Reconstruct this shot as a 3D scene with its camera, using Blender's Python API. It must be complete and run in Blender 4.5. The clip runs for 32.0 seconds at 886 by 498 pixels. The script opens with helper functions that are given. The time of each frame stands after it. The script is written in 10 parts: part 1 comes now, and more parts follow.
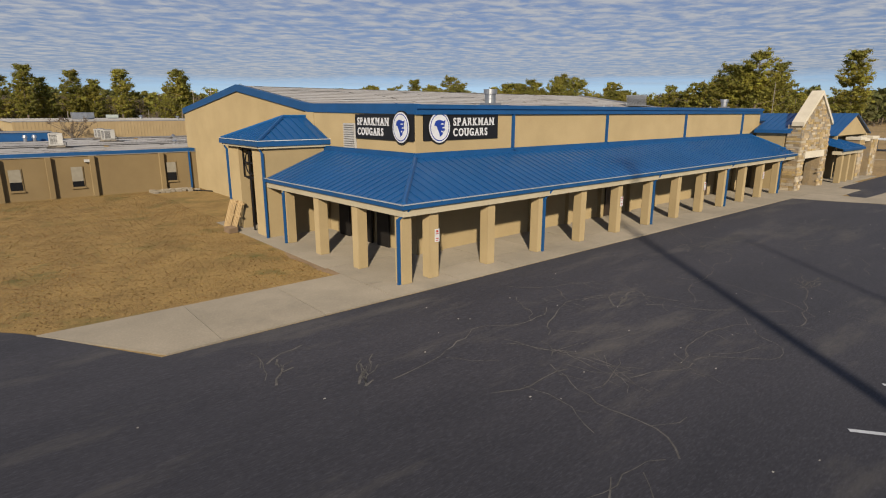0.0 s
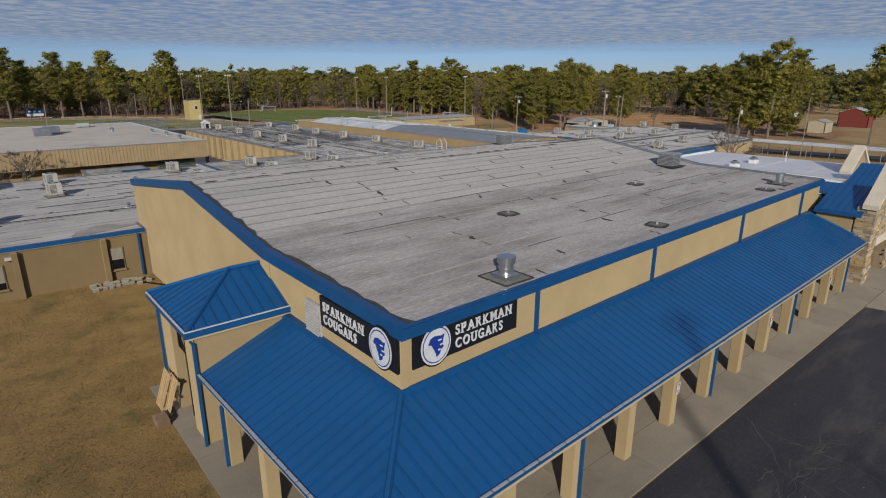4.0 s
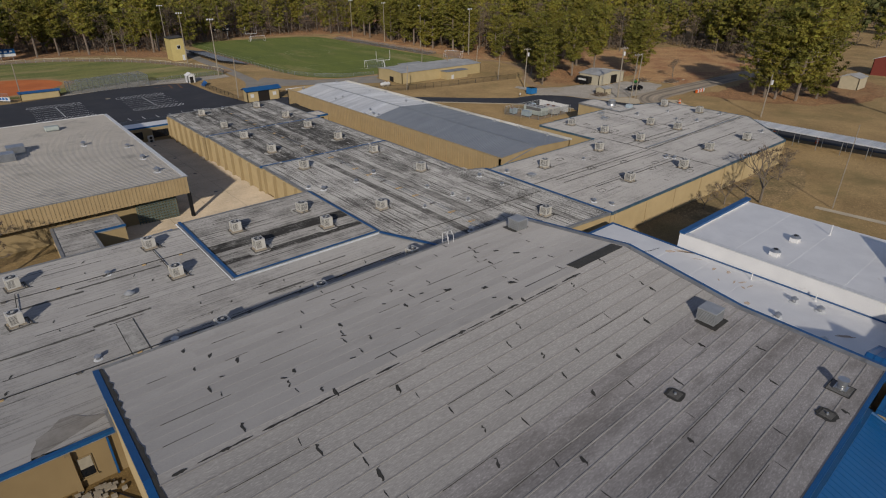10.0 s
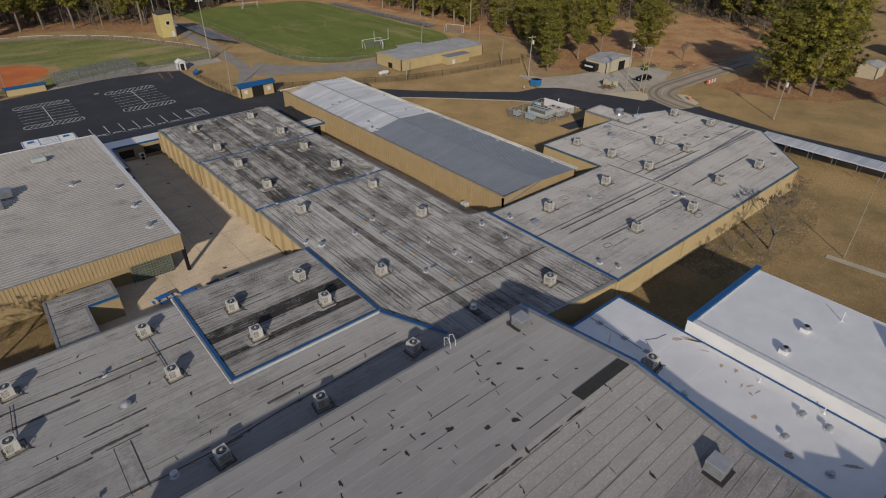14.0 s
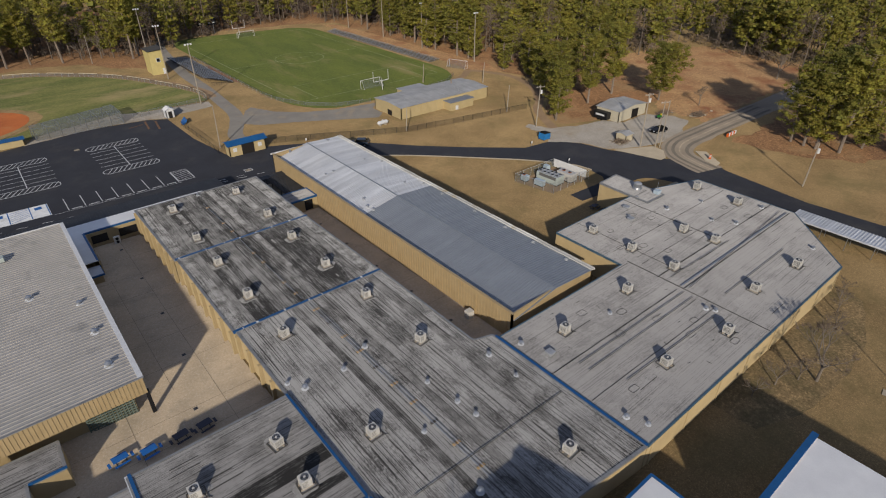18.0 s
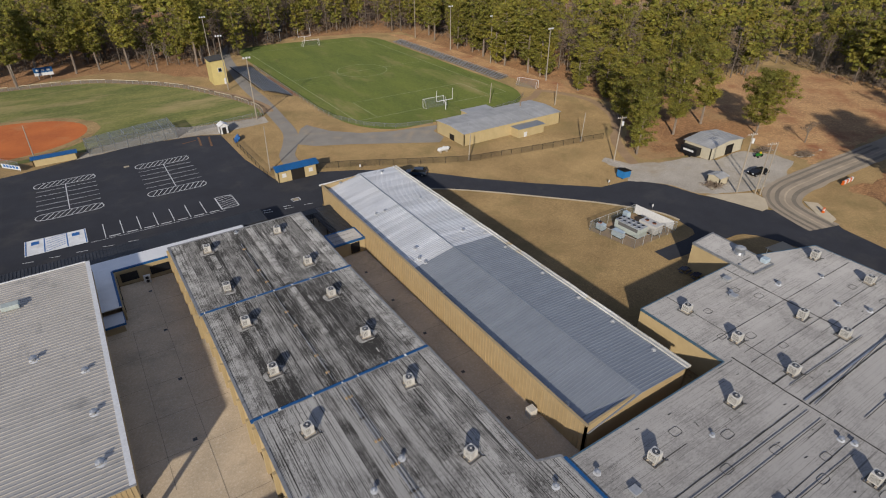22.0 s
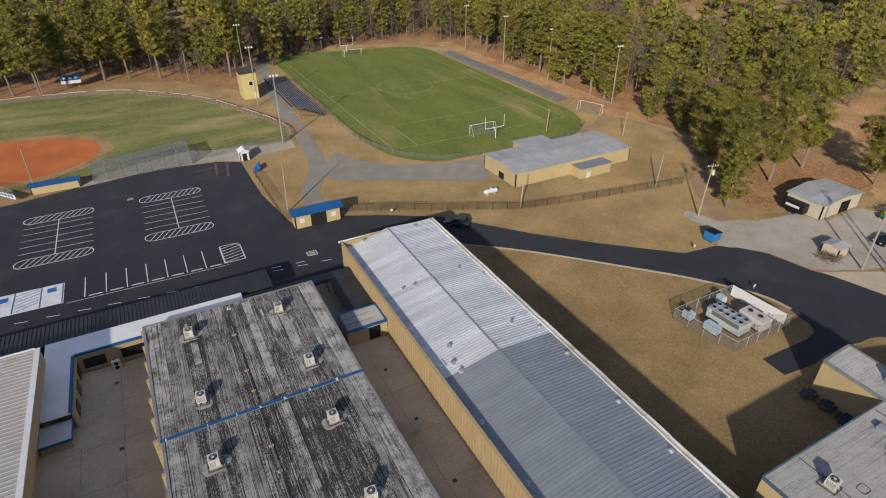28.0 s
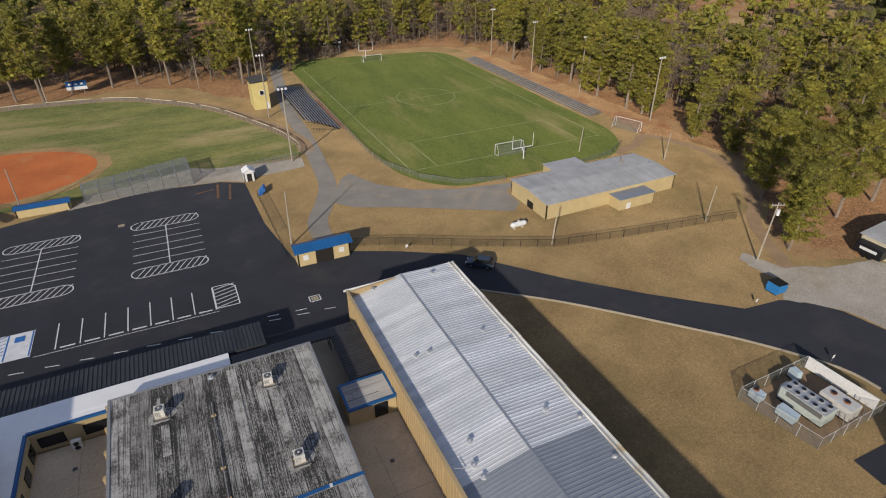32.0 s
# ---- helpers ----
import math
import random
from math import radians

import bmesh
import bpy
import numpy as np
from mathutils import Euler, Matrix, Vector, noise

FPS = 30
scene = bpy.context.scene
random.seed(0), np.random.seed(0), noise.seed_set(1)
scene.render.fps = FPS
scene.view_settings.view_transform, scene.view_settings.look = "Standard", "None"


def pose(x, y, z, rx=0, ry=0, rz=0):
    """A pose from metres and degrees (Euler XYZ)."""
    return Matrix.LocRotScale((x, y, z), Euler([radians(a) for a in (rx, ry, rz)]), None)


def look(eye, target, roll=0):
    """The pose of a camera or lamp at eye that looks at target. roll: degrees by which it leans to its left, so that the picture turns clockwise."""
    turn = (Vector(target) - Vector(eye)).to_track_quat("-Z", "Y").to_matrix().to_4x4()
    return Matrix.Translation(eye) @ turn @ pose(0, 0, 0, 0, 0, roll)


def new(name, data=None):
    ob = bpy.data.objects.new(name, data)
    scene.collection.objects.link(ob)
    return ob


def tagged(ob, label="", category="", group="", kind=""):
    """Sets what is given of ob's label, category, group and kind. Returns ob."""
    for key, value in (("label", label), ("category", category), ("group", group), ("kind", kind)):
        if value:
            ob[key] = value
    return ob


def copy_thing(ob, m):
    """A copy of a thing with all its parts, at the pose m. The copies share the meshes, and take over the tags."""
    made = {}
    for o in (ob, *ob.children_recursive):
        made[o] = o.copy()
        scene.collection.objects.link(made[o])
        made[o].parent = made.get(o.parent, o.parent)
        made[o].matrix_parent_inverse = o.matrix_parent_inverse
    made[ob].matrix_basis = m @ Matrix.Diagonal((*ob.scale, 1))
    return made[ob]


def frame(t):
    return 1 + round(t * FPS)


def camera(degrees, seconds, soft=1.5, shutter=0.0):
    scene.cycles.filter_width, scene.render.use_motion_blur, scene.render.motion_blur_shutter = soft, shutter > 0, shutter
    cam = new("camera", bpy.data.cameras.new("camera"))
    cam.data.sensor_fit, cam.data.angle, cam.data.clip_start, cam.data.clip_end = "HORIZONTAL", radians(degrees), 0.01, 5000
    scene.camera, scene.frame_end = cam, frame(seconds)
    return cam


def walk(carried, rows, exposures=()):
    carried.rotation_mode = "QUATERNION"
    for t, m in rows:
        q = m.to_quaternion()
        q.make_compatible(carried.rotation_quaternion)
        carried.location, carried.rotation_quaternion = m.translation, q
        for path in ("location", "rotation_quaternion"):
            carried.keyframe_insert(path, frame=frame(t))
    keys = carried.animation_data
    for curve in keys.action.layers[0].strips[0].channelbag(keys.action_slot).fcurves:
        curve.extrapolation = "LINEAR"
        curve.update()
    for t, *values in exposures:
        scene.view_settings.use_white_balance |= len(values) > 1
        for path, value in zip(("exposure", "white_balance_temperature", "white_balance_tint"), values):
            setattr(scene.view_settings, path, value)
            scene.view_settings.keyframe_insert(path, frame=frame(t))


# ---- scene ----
cam = camera(76.5, 32.0, soft=1.1)
METRES, EYE, TILT, LEAN, TURN = 118.0, 6.2, -13.6, 0.0, -40.0
ROWS = [
    (0.0, 0.0, 0.0, 0.0, -0.0, 0.0, -0.0),
    (0.5, -0.0002, 0.0067, 0.0045, -0.01, -0.0, 0.01),
    (1.0, -0.0003, 0.0153, 0.0113, -0.01, -0.02, 0.03),
    (1.5, -0.0004, 0.0244, 0.0201, -0.02, -0.28, 0.03),
    (2.0, -0.0004, 0.0335, 0.0304, -0.05, -0.66, 0.01),
    (2.5, -0.0001, 0.0421, 0.0417, -0.05, -1.22, -0.02),
    (3.0, 0.0001, 0.0504, 0.0535, -0.04, -1.81, -0.02),
    (3.5, 0.0004, 0.0579, 0.0656, -0.04, -2.45, -0.04),
    (5.5, -0.0007, 0.0814, 0.1141, -0.08, -5.26, -0.08),
    (6.0, -0.0009, 0.0869, 0.1263, -0.06, -6.03, -0.07),
    (6.5, -0.0011, 0.0922, 0.1387, -0.04, -6.81, -0.05),
    (7.0, -0.0009, 0.0974, 0.1513, -0.02, -7.59, -0.04),
    (7.5, -0.0006, 0.1028, 0.1641, -0.01, -8.4, -0.04),
    (8.0, -0.0005, 0.1086, 0.1769, 0.02, -9.28, -0.03),
    (8.5, -0.0011, 0.1144, 0.1901, -0.02, -10.21, -0.06),
    (9.0, -0.0017, 0.1207, 0.2032, 0.02, -11.1, -0.05),
    (9.5, -0.0029, 0.1267, 0.2165, 0.04, -12.0, -0.04),
    (10.0, -0.0039, 0.1324, 0.2298, 0.04, -12.91, -0.02),
    (10.5, -0.0048, 0.1382, 0.2434, 0.03, -13.85, -0.03),
    (11.0, -0.0049, 0.1441, 0.2571, 0.06, -14.78, -0.0),
    (11.5, -0.005, 0.1495, 0.2707, 0.07, -15.74, 0.01),
    (12.0, -0.0051, 0.1542, 0.284, 0.07, -16.67, 0.03),
    (12.5, -0.0047, 0.1584, 0.2973, 0.1, -17.51, 0.05),
    (13.0, -0.0044, 0.1627, 0.3112, 0.1, -18.17, 0.07),
    (13.5, -0.0043, 0.1692, 0.3255, 0.11, -18.34, 0.08),
    (14.0, -0.0045, 0.1781, 0.3407, 0.1, -18.37, 0.09),
    (14.5, -0.0039, 0.1897, 0.3566, 0.1, -18.39, 0.11),
    (16.5, -0.0038, 0.2471, 0.4112, 0.02, -18.27, 0.16),
    (17.0, -0.0035, 0.2627, 0.4225, 0.0, -18.27, 0.19),
    (17.5, -0.0031, 0.2783, 0.4326, -0.0, -18.24, 0.23),
    (18.0, -0.0034, 0.2934, 0.4417, 0.39, -18.19, 0.14),
    (18.5, -0.0038, 0.308, 0.4494, 1.23, -18.19, -0.03),
    (19.0, -0.0045, 0.3226, 0.4547, 2.26, -18.15, -0.26),
    (19.5, -0.0052, 0.3363, 0.4595, 3.26, -18.1, -0.53),
    (20.0, -0.0064, 0.3503, 0.4638, 4.04, -18.06, -0.71),
    (20.5, -0.0084, 0.3656, 0.4682, 4.46, -18.03, -0.81),
    (21.0, -0.0102, 0.3829, 0.4723, 5.23, -18.02, -1.0),
    (21.5, -0.0126, 0.4013, 0.4758, 6.03, -17.98, -1.22),
    (22.0, -0.0147, 0.4202, 0.4797, 6.79, -17.96, -1.41),
    (22.5, -0.0165, 0.4394, 0.4838, 7.18, -17.96, -1.5),
    (23.0, -0.0188, 0.4575, 0.4873, 7.34, -17.93, -1.58),
    (23.5, -0.0212, 0.4733, 0.4914, 7.52, -17.92, -1.61),
    (24.0, -0.0236, 0.488, 0.4953, 7.7, -17.92, -1.65),
    (24.5, -0.0262, 0.5033, 0.4988, 7.89, -17.93, -1.7),
    (25.0, -0.0291, 0.519, 0.502, 8.08, -17.92, -1.77),
    (25.5, -0.0316, 0.5351, 0.505, 8.67, -17.92, -1.92),
    (27.5, -0.0409, 0.598, 0.5207, 11.28, -18.09, -2.59),
    (28.0, -0.0438, 0.6137, 0.5244, 11.67, -18.11, -2.69),
    (28.5, -0.0472, 0.6288, 0.5286, 11.83, -18.16, -2.77),
    (29.0, -0.05, 0.6438, 0.5321, 11.96, -18.19, -2.76),
    (29.5, -0.0535, 0.6584, 0.5349, 12.09, -18.2, -2.81),
    (30.0, -0.0568, 0.6731, 0.5379, 12.28, -18.23, -2.84),
    (30.5, -0.0608, 0.6878, 0.5412, 12.62, -18.27, -2.93),
    (31.0, -0.0645, 0.7022, 0.545, 13.08, -18.31, -3.04),
    (31.5, -0.0684, 0.7161, 0.5486, 13.54, -18.36, -3.14),
    (32.0, -0.0725, 0.729, 0.5523, 13.89, -18.4, -3.23),
]
EXPOSURE = [(0, 0.34, 7000, 10), (1, 0.23, 6750, 10), (2, 0.10, 6450, 10), (3, 0.0, 6250, 10), (5.5, -0.2, 6300, 10), (10, -0.24, 6450, 10), (14, -0.16, 6550, 10),
            (17, 0.0, 6550, 10), (20, 0.24, 6500, 10), (24, 0.37, 6500, 10), (32, 0.44, 6600, 10)]
walk(cam, [(t, pose(0, 0, EYE, TILT, LEAN, TURN) @ pose(METRES * x, METRES * y, METRES * z, 90 + pitch, roll, yaw)) for t, x, y, z, yaw, pitch, roll in ROWS], EXPOSURE)

# ---- world and light ----
SUN_FROM = Vector((-0.66, -0.75, 0.40)).normalized()
world = bpy.data.worlds.new("sky")
scene.world = world
world.use_nodes = True
wn, wl = world.node_tree.nodes, world.node_tree.links
bg = wn["Background"]
sky = wn.new("ShaderNodeTexSky")
sky.sky_type, sky.sun_disc = "NISHITA", False
sky.sun_elevation, sky.sun_rotation = math.asin(SUN_FROM.z), math.atan2(SUN_FROM.x, SUN_FROM.y)
sky.air_density, sky.dust_density, sky.ozone_density = 1.0, 0.0, 3.5
# a rippled cloud layer: the direction laid onto a flat sheet high above
tc = wn.new("ShaderNodeTexCoord")
sep = wn.new("ShaderNodeSeparateXYZ")
wl.new(tc.outputs["Generated"], sep.inputs[0])


def wmath(op, a, b=0.0, clamp=False):
    n = wn.new("ShaderNodeMath")
    n.operation, n.use_clamp = op, clamp
    for s, v in zip(n.inputs, (a, b)):
        if isinstance(v, (int, float)):
            s.default_value = v
        else:
            wl.new(v, s)
    return n.outputs[0]


up = wmath("MAXIMUM", sep.outputs[2], 0.012)
comb = wn.new("ShaderNodeCombineXYZ")
wl.new(wmath("DIVIDE", sep.outputs[0], up), comb.inputs[0])
wl.new(wmath("DIVIDE", sep.outputs[1], up), comb.inputs[1])
mp = wn.new("ShaderNodeMapping")
mp.inputs["Rotation"].default_value = (0, 0, radians(35))
mp.inputs["Scale"].default_value = (1.0, 1.15, 1.0)
wl.new(comb.outputs[0], mp.inputs[0])
rip = wn.new("ShaderNodeTexNoise")
rip.inputs["Scale"].default_value, rip.inputs["Detail"].default_value, rip.inputs["Roughness"].default_value = 3.2, 5.0, 0.58
rip.inputs["Distortion"].default_value = 0.3
wl.new(mp.outputs[0], rip.inputs["Vector"])
big = wn.new("ShaderNodeTexNoise")
big.inputs["Scale"].default_value, big.inputs["Detail"].default_value = 0.25, 2.0
wl.new(comb.outputs[0], big.inputs["Vector"])
puff = wmath("ADD", wmath("MULTIPLY", rip.outputs[0], 4.2), wmath("MULTIPLY", big.outputs[0], 0.9))
puff = wmath("SUBTRACT", puff, 2.02, True)
# the sheet ends in a clean edge over a clear gap at the horizon
rim = wmath("ADD", sep.outputs[2], wmath("MULTIPLY", wmath("SUBTRACT", big.outputs[0], 0.5), 0.02))
edge = wmath("DIVIDE", wmath("SUBTRACT", rim, 0.041), 0.02, True)
cover = wmath("MULTIPLY", wmath("ADD", wmath("MULTIPLY", puff, 0.25), 0.70), edge)
# overhead one looks through the thin sheet, near the horizon along it
cover = wmath("MULTIPLY", cover, wmath("SUBTRACT", 1.0, wmath("MULTIPLY", wmath("DIVIDE", wmath("SUBTRACT", sep.outputs[2], 0.2), 0.6, True), 0.40)))
cloud = wn.new("ShaderNodeMix")
cloud.data_type = "RGBA"
cloud.inputs[6].default_value, cloud.inputs[7].default_value = (2.6, 3.35, 4.8, 1), (5.7, 6.15, 6.95, 1)
wl.new(puff, cloud.inputs[0])
wmix = wn.new("ShaderNodeMix")
wmix.data_type = "RGBA"
wl.new(cover, wmix.inputs[0])
tint = wn.new("ShaderNodeMix")
tint.data_type, tint.blend_type = "RGBA", "MULTIPLY"
tint.inputs[0].default_value, tint.inputs[7].default_value = 1.0, (0.68, 0.85, 1.36, 1)
wl.new(sky.outputs[0], tint.inputs[6])
wl.new(tint.outputs[2], wmix.inputs[6])
wl.new(cloud.outputs[2], wmix.inputs[7])
wl.new(wmix.outputs[2], bg.inputs[0])
bg.inputs[1].default_value = 0.059

sun = new("sun", bpy.data.lights.new("sun", "SUN"))
sun.data.energy, sun.data.angle, sun.data.color = 2.9, radians(1.5), (0.98, 0.89, 0.76)
sun.matrix_world = look(SUN_FROM * 100, (0, 0, 0))


# ---- materials ----
def material(name, base, dark=None, rough=0.8, metal=0.0, scale=0.6, fine=18.0, fine_mix=0.25, bump=0.2, bump_scale=None,
             stretch=(1, 1, 1), spread=(0.35, 0.65), per_piece=0.0, stain=None, stain_scale=0.25, stain_spread=(0.55, 0.75), speck=None, spec=0.4):
    """A surface of two tones in broad patches, a fine grain, stains and relief; per_piece: how much single pieces differ."""
    m = bpy.data.materials.new(name)
    m.use_nodes = True
    n, l = m.node_tree.nodes, m.node_tree.links
    b = n["Principled BSDF"]
    b.inputs["Roughness"].default_value, b.inputs["Metallic"].default_value = rough, metal
    b.inputs["Specular IOR Level"].default_value = spec
    b.inputs["Diffuse Roughness"].default_value = 1.0 if rough > 0.78 else 0.0
    geo = n.new("ShaderNodeNewGeometry")
    mapn = n.new("ShaderNodeMapping")
    mapn.inputs["Scale"].default_value = stretch
    l.new(geo.outputs["Position"], mapn.inputs[0])

    def noise_tex(sc, detail=4.0, r=0.6):
        t = n.new("ShaderNodeTexNoise")
        t.inputs["Scale"].default_value, t.inputs["Detail"].default_value, t.inputs["Roughness"].default_value = sc, detail, r
        l.new(mapn.outputs[0], t.inputs["Vector"])
        return t.outputs[0]

    def ramp(fac, lo, hi):
        r = n.new("ShaderNodeMapRange")
        r.inputs[1].default_value, r.inputs[2].default_value = lo, hi
        l.new(fac, r.inputs[0])
        return r.outputs[0]

    def mix(fac, a, c, mode="MIX"):
        x = n.new("ShaderNodeMix")
        x.data_type, x.blend_type = "RGBA", mode
        for s, v in ((x.inputs[0], fac), (x.inputs[6], a), (x.inputs[7], c)):
            if isinstance(v, (int, float)):
                s.default_value = v
            elif isinstance(v, tuple):
                s.default_value = (*v, 1)
            else:
                l.new(v, s)
        return x.outputs[2]

    dark = dark or tuple(c * 0.7 for c in base)
    grain = noise_tex(fine, 3.0)
    col = mix(ramp(noise_tex(scale), *spread), dark, base)
    col = mix(fine_mix, col, mix(ramp(grain, 0.3, 0.7), tuple(c * 0.45 for c in base), tuple(min(1, c * 1.5) for c in base)))
    if speck:
        # scattered light and dark flecks
        fl = noise_tex(speck[0], 2.0, 0.8)
        col = mix(ramp(fl, 0.54, 0.68), col, mix(speck[1], col, tuple(min(1, c * 2.6) for c in base)))
        col = mix(ramp(fl, 0.46, 0.33), col, mix(speck[1], col, tuple(c * 0.22 for c in base)))
    if stain:
        col = mix(ramp(noise_tex(stain_scale, 6.0, 0.7), *stain_spread), col, stain)
    if per_piece:
        info = n.new("ShaderNodeObjectInfo")
        amount = n.new("ShaderNodeMapRange")
        amount.inputs[3].default_value, amount.inputs[4].default_value = 1 - per_piece, 1 + per_piece
        l.new(info.outputs["Random"], amount.inputs[0])
        hsv = n.new("ShaderNodeHueSaturation")
        l.new(amount.outputs[0], hsv.inputs["Value"])
        l.new(col, hsv.inputs["Color"])
        col = hsv.outputs[0]
    l.new(col, b.inputs["Base Color"])
    if bump:
        bp = n.new("ShaderNodeBump")
        bp.inputs["Strength"].default_value, bp.inputs["Distance"].default_value = bump, 0.03
        l.new(noise_tex(bump_scale, 3.0) if bump_scale else grain, bp.inputs["Height"])
        l.new(bp.outputs[0], b.inputs["Normal"])
    return m


def plain(name, base, rough=0.5, metal=0.0, spec=0.4):
    return material(name, base, tuple(c * 0.85 for c in base), rough, metal, scale=3.0, fine=40.0, fine_mix=0.08, bump=0.03, spec=spec)


TAN = material("tan_stucco", (0.43, 0.33, 0.18), (0.38, 0.29, 0.155), 0.9, scale=0.5, fine=30, fine_mix=0.10, bump=0.15, stain=(0.36, 0.26, 0.15), stain_scale=0.7, stain_spread=(0.6, 0.9))
TANRIB = material("tan_metal_panel", (0.47, 0.35, 0.19), (0.42, 0.31, 0.165), 0.55, scale=0.6, fine=25, fine_mix=0.06, bump=0.03)
CREAM = material("cream_paint", (0.62, 0.54, 0.38), (0.56, 0.48, 0.33), 0.7, scale=1.0, fine_mix=0.05, bump=0.05)
BLUE = material("blue_painted_metal", (0.010, 0.110, 0.305), (0.009, 0.097, 0.272), 0.33, scale=0.35, fine=6, fine_mix=0.06, bump=0.04, bump_scale=1.5, per_piece=0.05, spec=0.7)
EDGETEAL = material("faded_teal_edge", (0.09, 0.17, 0.23), (0.07, 0.13, 0.18), 0.5, 0.2, scale=1.0, fine=12, fine_mix=0.15, bump=0.05, stain=(0.3, 0.31, 0.31), stain_scale=0.9)
GREYTRIM = material("grey_edge_metal", (0.34, 0.34, 0.335), (0.25, 0.25, 0.245), 0.55, 0.3, scale=1.0, fine=12, fine_mix=0.15, bump=0.05, stain=(0.16, 0.155, 0.15), stain_scale=0.8)
BLUETRIM = material("blue_trim", (0.013, 0.10, 0.28), (0.011, 0.085, 0.23), 0.45, scale=1.2, fine_mix=0.08, bump=0.05)
MEMBRANE = material("roll_roofing", (0.315, 0.302, 0.303), (0.205, 0.194, 0.196), 0.95, scale=0.5, fine=9, fine_mix=0.20, bump=0.25, stretch=(0.4, 1.2, 1), spread=(0.3, 0.65), per_piece=0.05,
                    stain=(0.125, 0.115, 0.11), stain_scale=0.30, stain_spread=(0.48, 0.74), speck=(11.0, 0.22))
LAP = material("lap_edge", (0.325, 0.312, 0.30), (0.23, 0.22, 0.212), 0.95, scale=0.8, fine=10, fine_mix=0.25, bump=0.2, stretch=(0.4, 1, 1))
MEMLIGHT = material("pale_roll_roofing", (0.365, 0.352, 0.343), (0.30, 0.291, 0.284), 0.95, scale=0.3, fine=14, fine_mix=0.15, bump=0.2, stretch=(0.3, 1.2, 1), per_piece=0.05, stain=(0.22, 0.212, 0.205), stain_scale=0.3, stain_spread=(0.52, 0.85), speck=(11.0, 0.16))


def felt(name, pale, dark, soot, along="x", streak=0.5, blotch=0.4, speck=0.35, width=0.22, scale=0.35, per_piece=0.06, soft=0.30, scored=0.35):
    """Old mineral roofing: soot lying in blotches, specks and thin streaks along the sheets; soot says how much is dark."""
    m = bpy.data.materials.new(name)
    m.use_nodes = True
    n, l = m.node_tree.nodes, m.node_tree.links
    b = n["Principled BSDF"]
    b.inputs["Roughness"].default_value, b.inputs["Specular IOR Level"].default_value, b.inputs["Diffuse Roughness"].default_value = 0.95, 0.3, 1.0
    geo = n.new("ShaderNodeNewGeometry")

    def tex(sc, stretch=(1, 1, 1), detail=4.0, r=0.6):
        mp_ = n.new("ShaderNodeMapping")
        mp_.inputs["Scale"].default_value = stretch
        l.new(geo.outputs["Position"], mp_.inputs[0])
        t = n.new("ShaderNodeTexNoise")
        t.inputs["Scale"].default_value, t.inputs["Detail"].default_value, t.inputs["Roughness"].default_value = sc, detail, r
        l.new(mp_.outputs[0], t.inputs["Vector"])
        return t.outputs[0]

    def calc(op, a, c):
        x = n.new("ShaderNodeMath")
        x.operation = op
        for sck, v in zip(x.inputs, (a, c)):
            if isinstance(v, (int, float)):
                sck.default_value = v
            else:
                l.new(v, sck)
        return x.outputs[0]

    lines = tex(1.0, (0.32, 1 / width, 1) if along == "x" else (1 / width, 0.32, 1), 7.0, 0.78)
    grain = tex(3.2, (1.0, 1.8, 1) if along == "x" else (1.8, 1.0, 1), 6.0, 0.78)
    total = calc("ADD", calc("ADD", calc("MULTIPLY", calc("SUBTRACT", lines, 0.5), streak * 2), calc("MULTIPLY", calc("SUBTRACT", tex(scale, detail=7.0, r=0.68), 0.5), blotch * 2.4)), calc("MULTIPLY", calc("SUBTRACT", grain, 0.5), speck * 2))
    # thin scored lines and open laps along the sheets
    thin = n.new("ShaderNodeMapRange")
    thin.inputs[1].default_value, thin.inputs[2].default_value, thin.inputs[4].default_value = 0.57, 0.62, scored
    l.new(tex(1.0, (0.05, 11, 1) if along == "x" else (11, 0.05, 1), 2.0), thin.inputs[0])
    total = calc("ADD", total, thin.outputs[0])
    info = n.new("ShaderNodeObjectInfo")
    total = calc("ADD", total, calc("MULTIPLY", calc("SUBTRACT", info.outputs["Random"], 0.5), 0.30 * streak))
    f = n.new("ShaderNodeMapRange")
    f.inputs[1].default_value, f.inputs[2].default_value = 0.5 - soot - soft, 0.5 - soot + soft
    l.new(total, f.inputs[0])
    x = n.new("ShaderNodeMix")
    x.data_type = "RGBA"
    x.inputs[6].default_value, x.inputs[7].default_value = (*pale, 1), (*dark, 1)
    l.new(f.outputs[0], x.inputs[0])
    amount = n.new("ShaderNodeMapRange")
    amount.inputs[3].default_value, amount.inputs[4].default_value = 1 - per_piece, 1 + per_piece
    l.new(info.outputs["Random"], amount.inputs[0])
    hsv = n.new("ShaderNodeHueSaturation")
    l.new(amount.outputs[0], hsv.inputs["Value"])
    l.new(x.outputs[2], hsv.inputs["Color"])
    l.new(hsv.outputs[0], b.inputs["Base Color"])
    bp = n.new("ShaderNodeBump")
    bp.inputs["Strength"].default_value, bp.inputs["Distance"].default_value = 0.3, 0.03
    l.new(grain, bp.inputs["Height"])
    l.new(bp.outputs[0], b.inputs["Normal"])
    return m


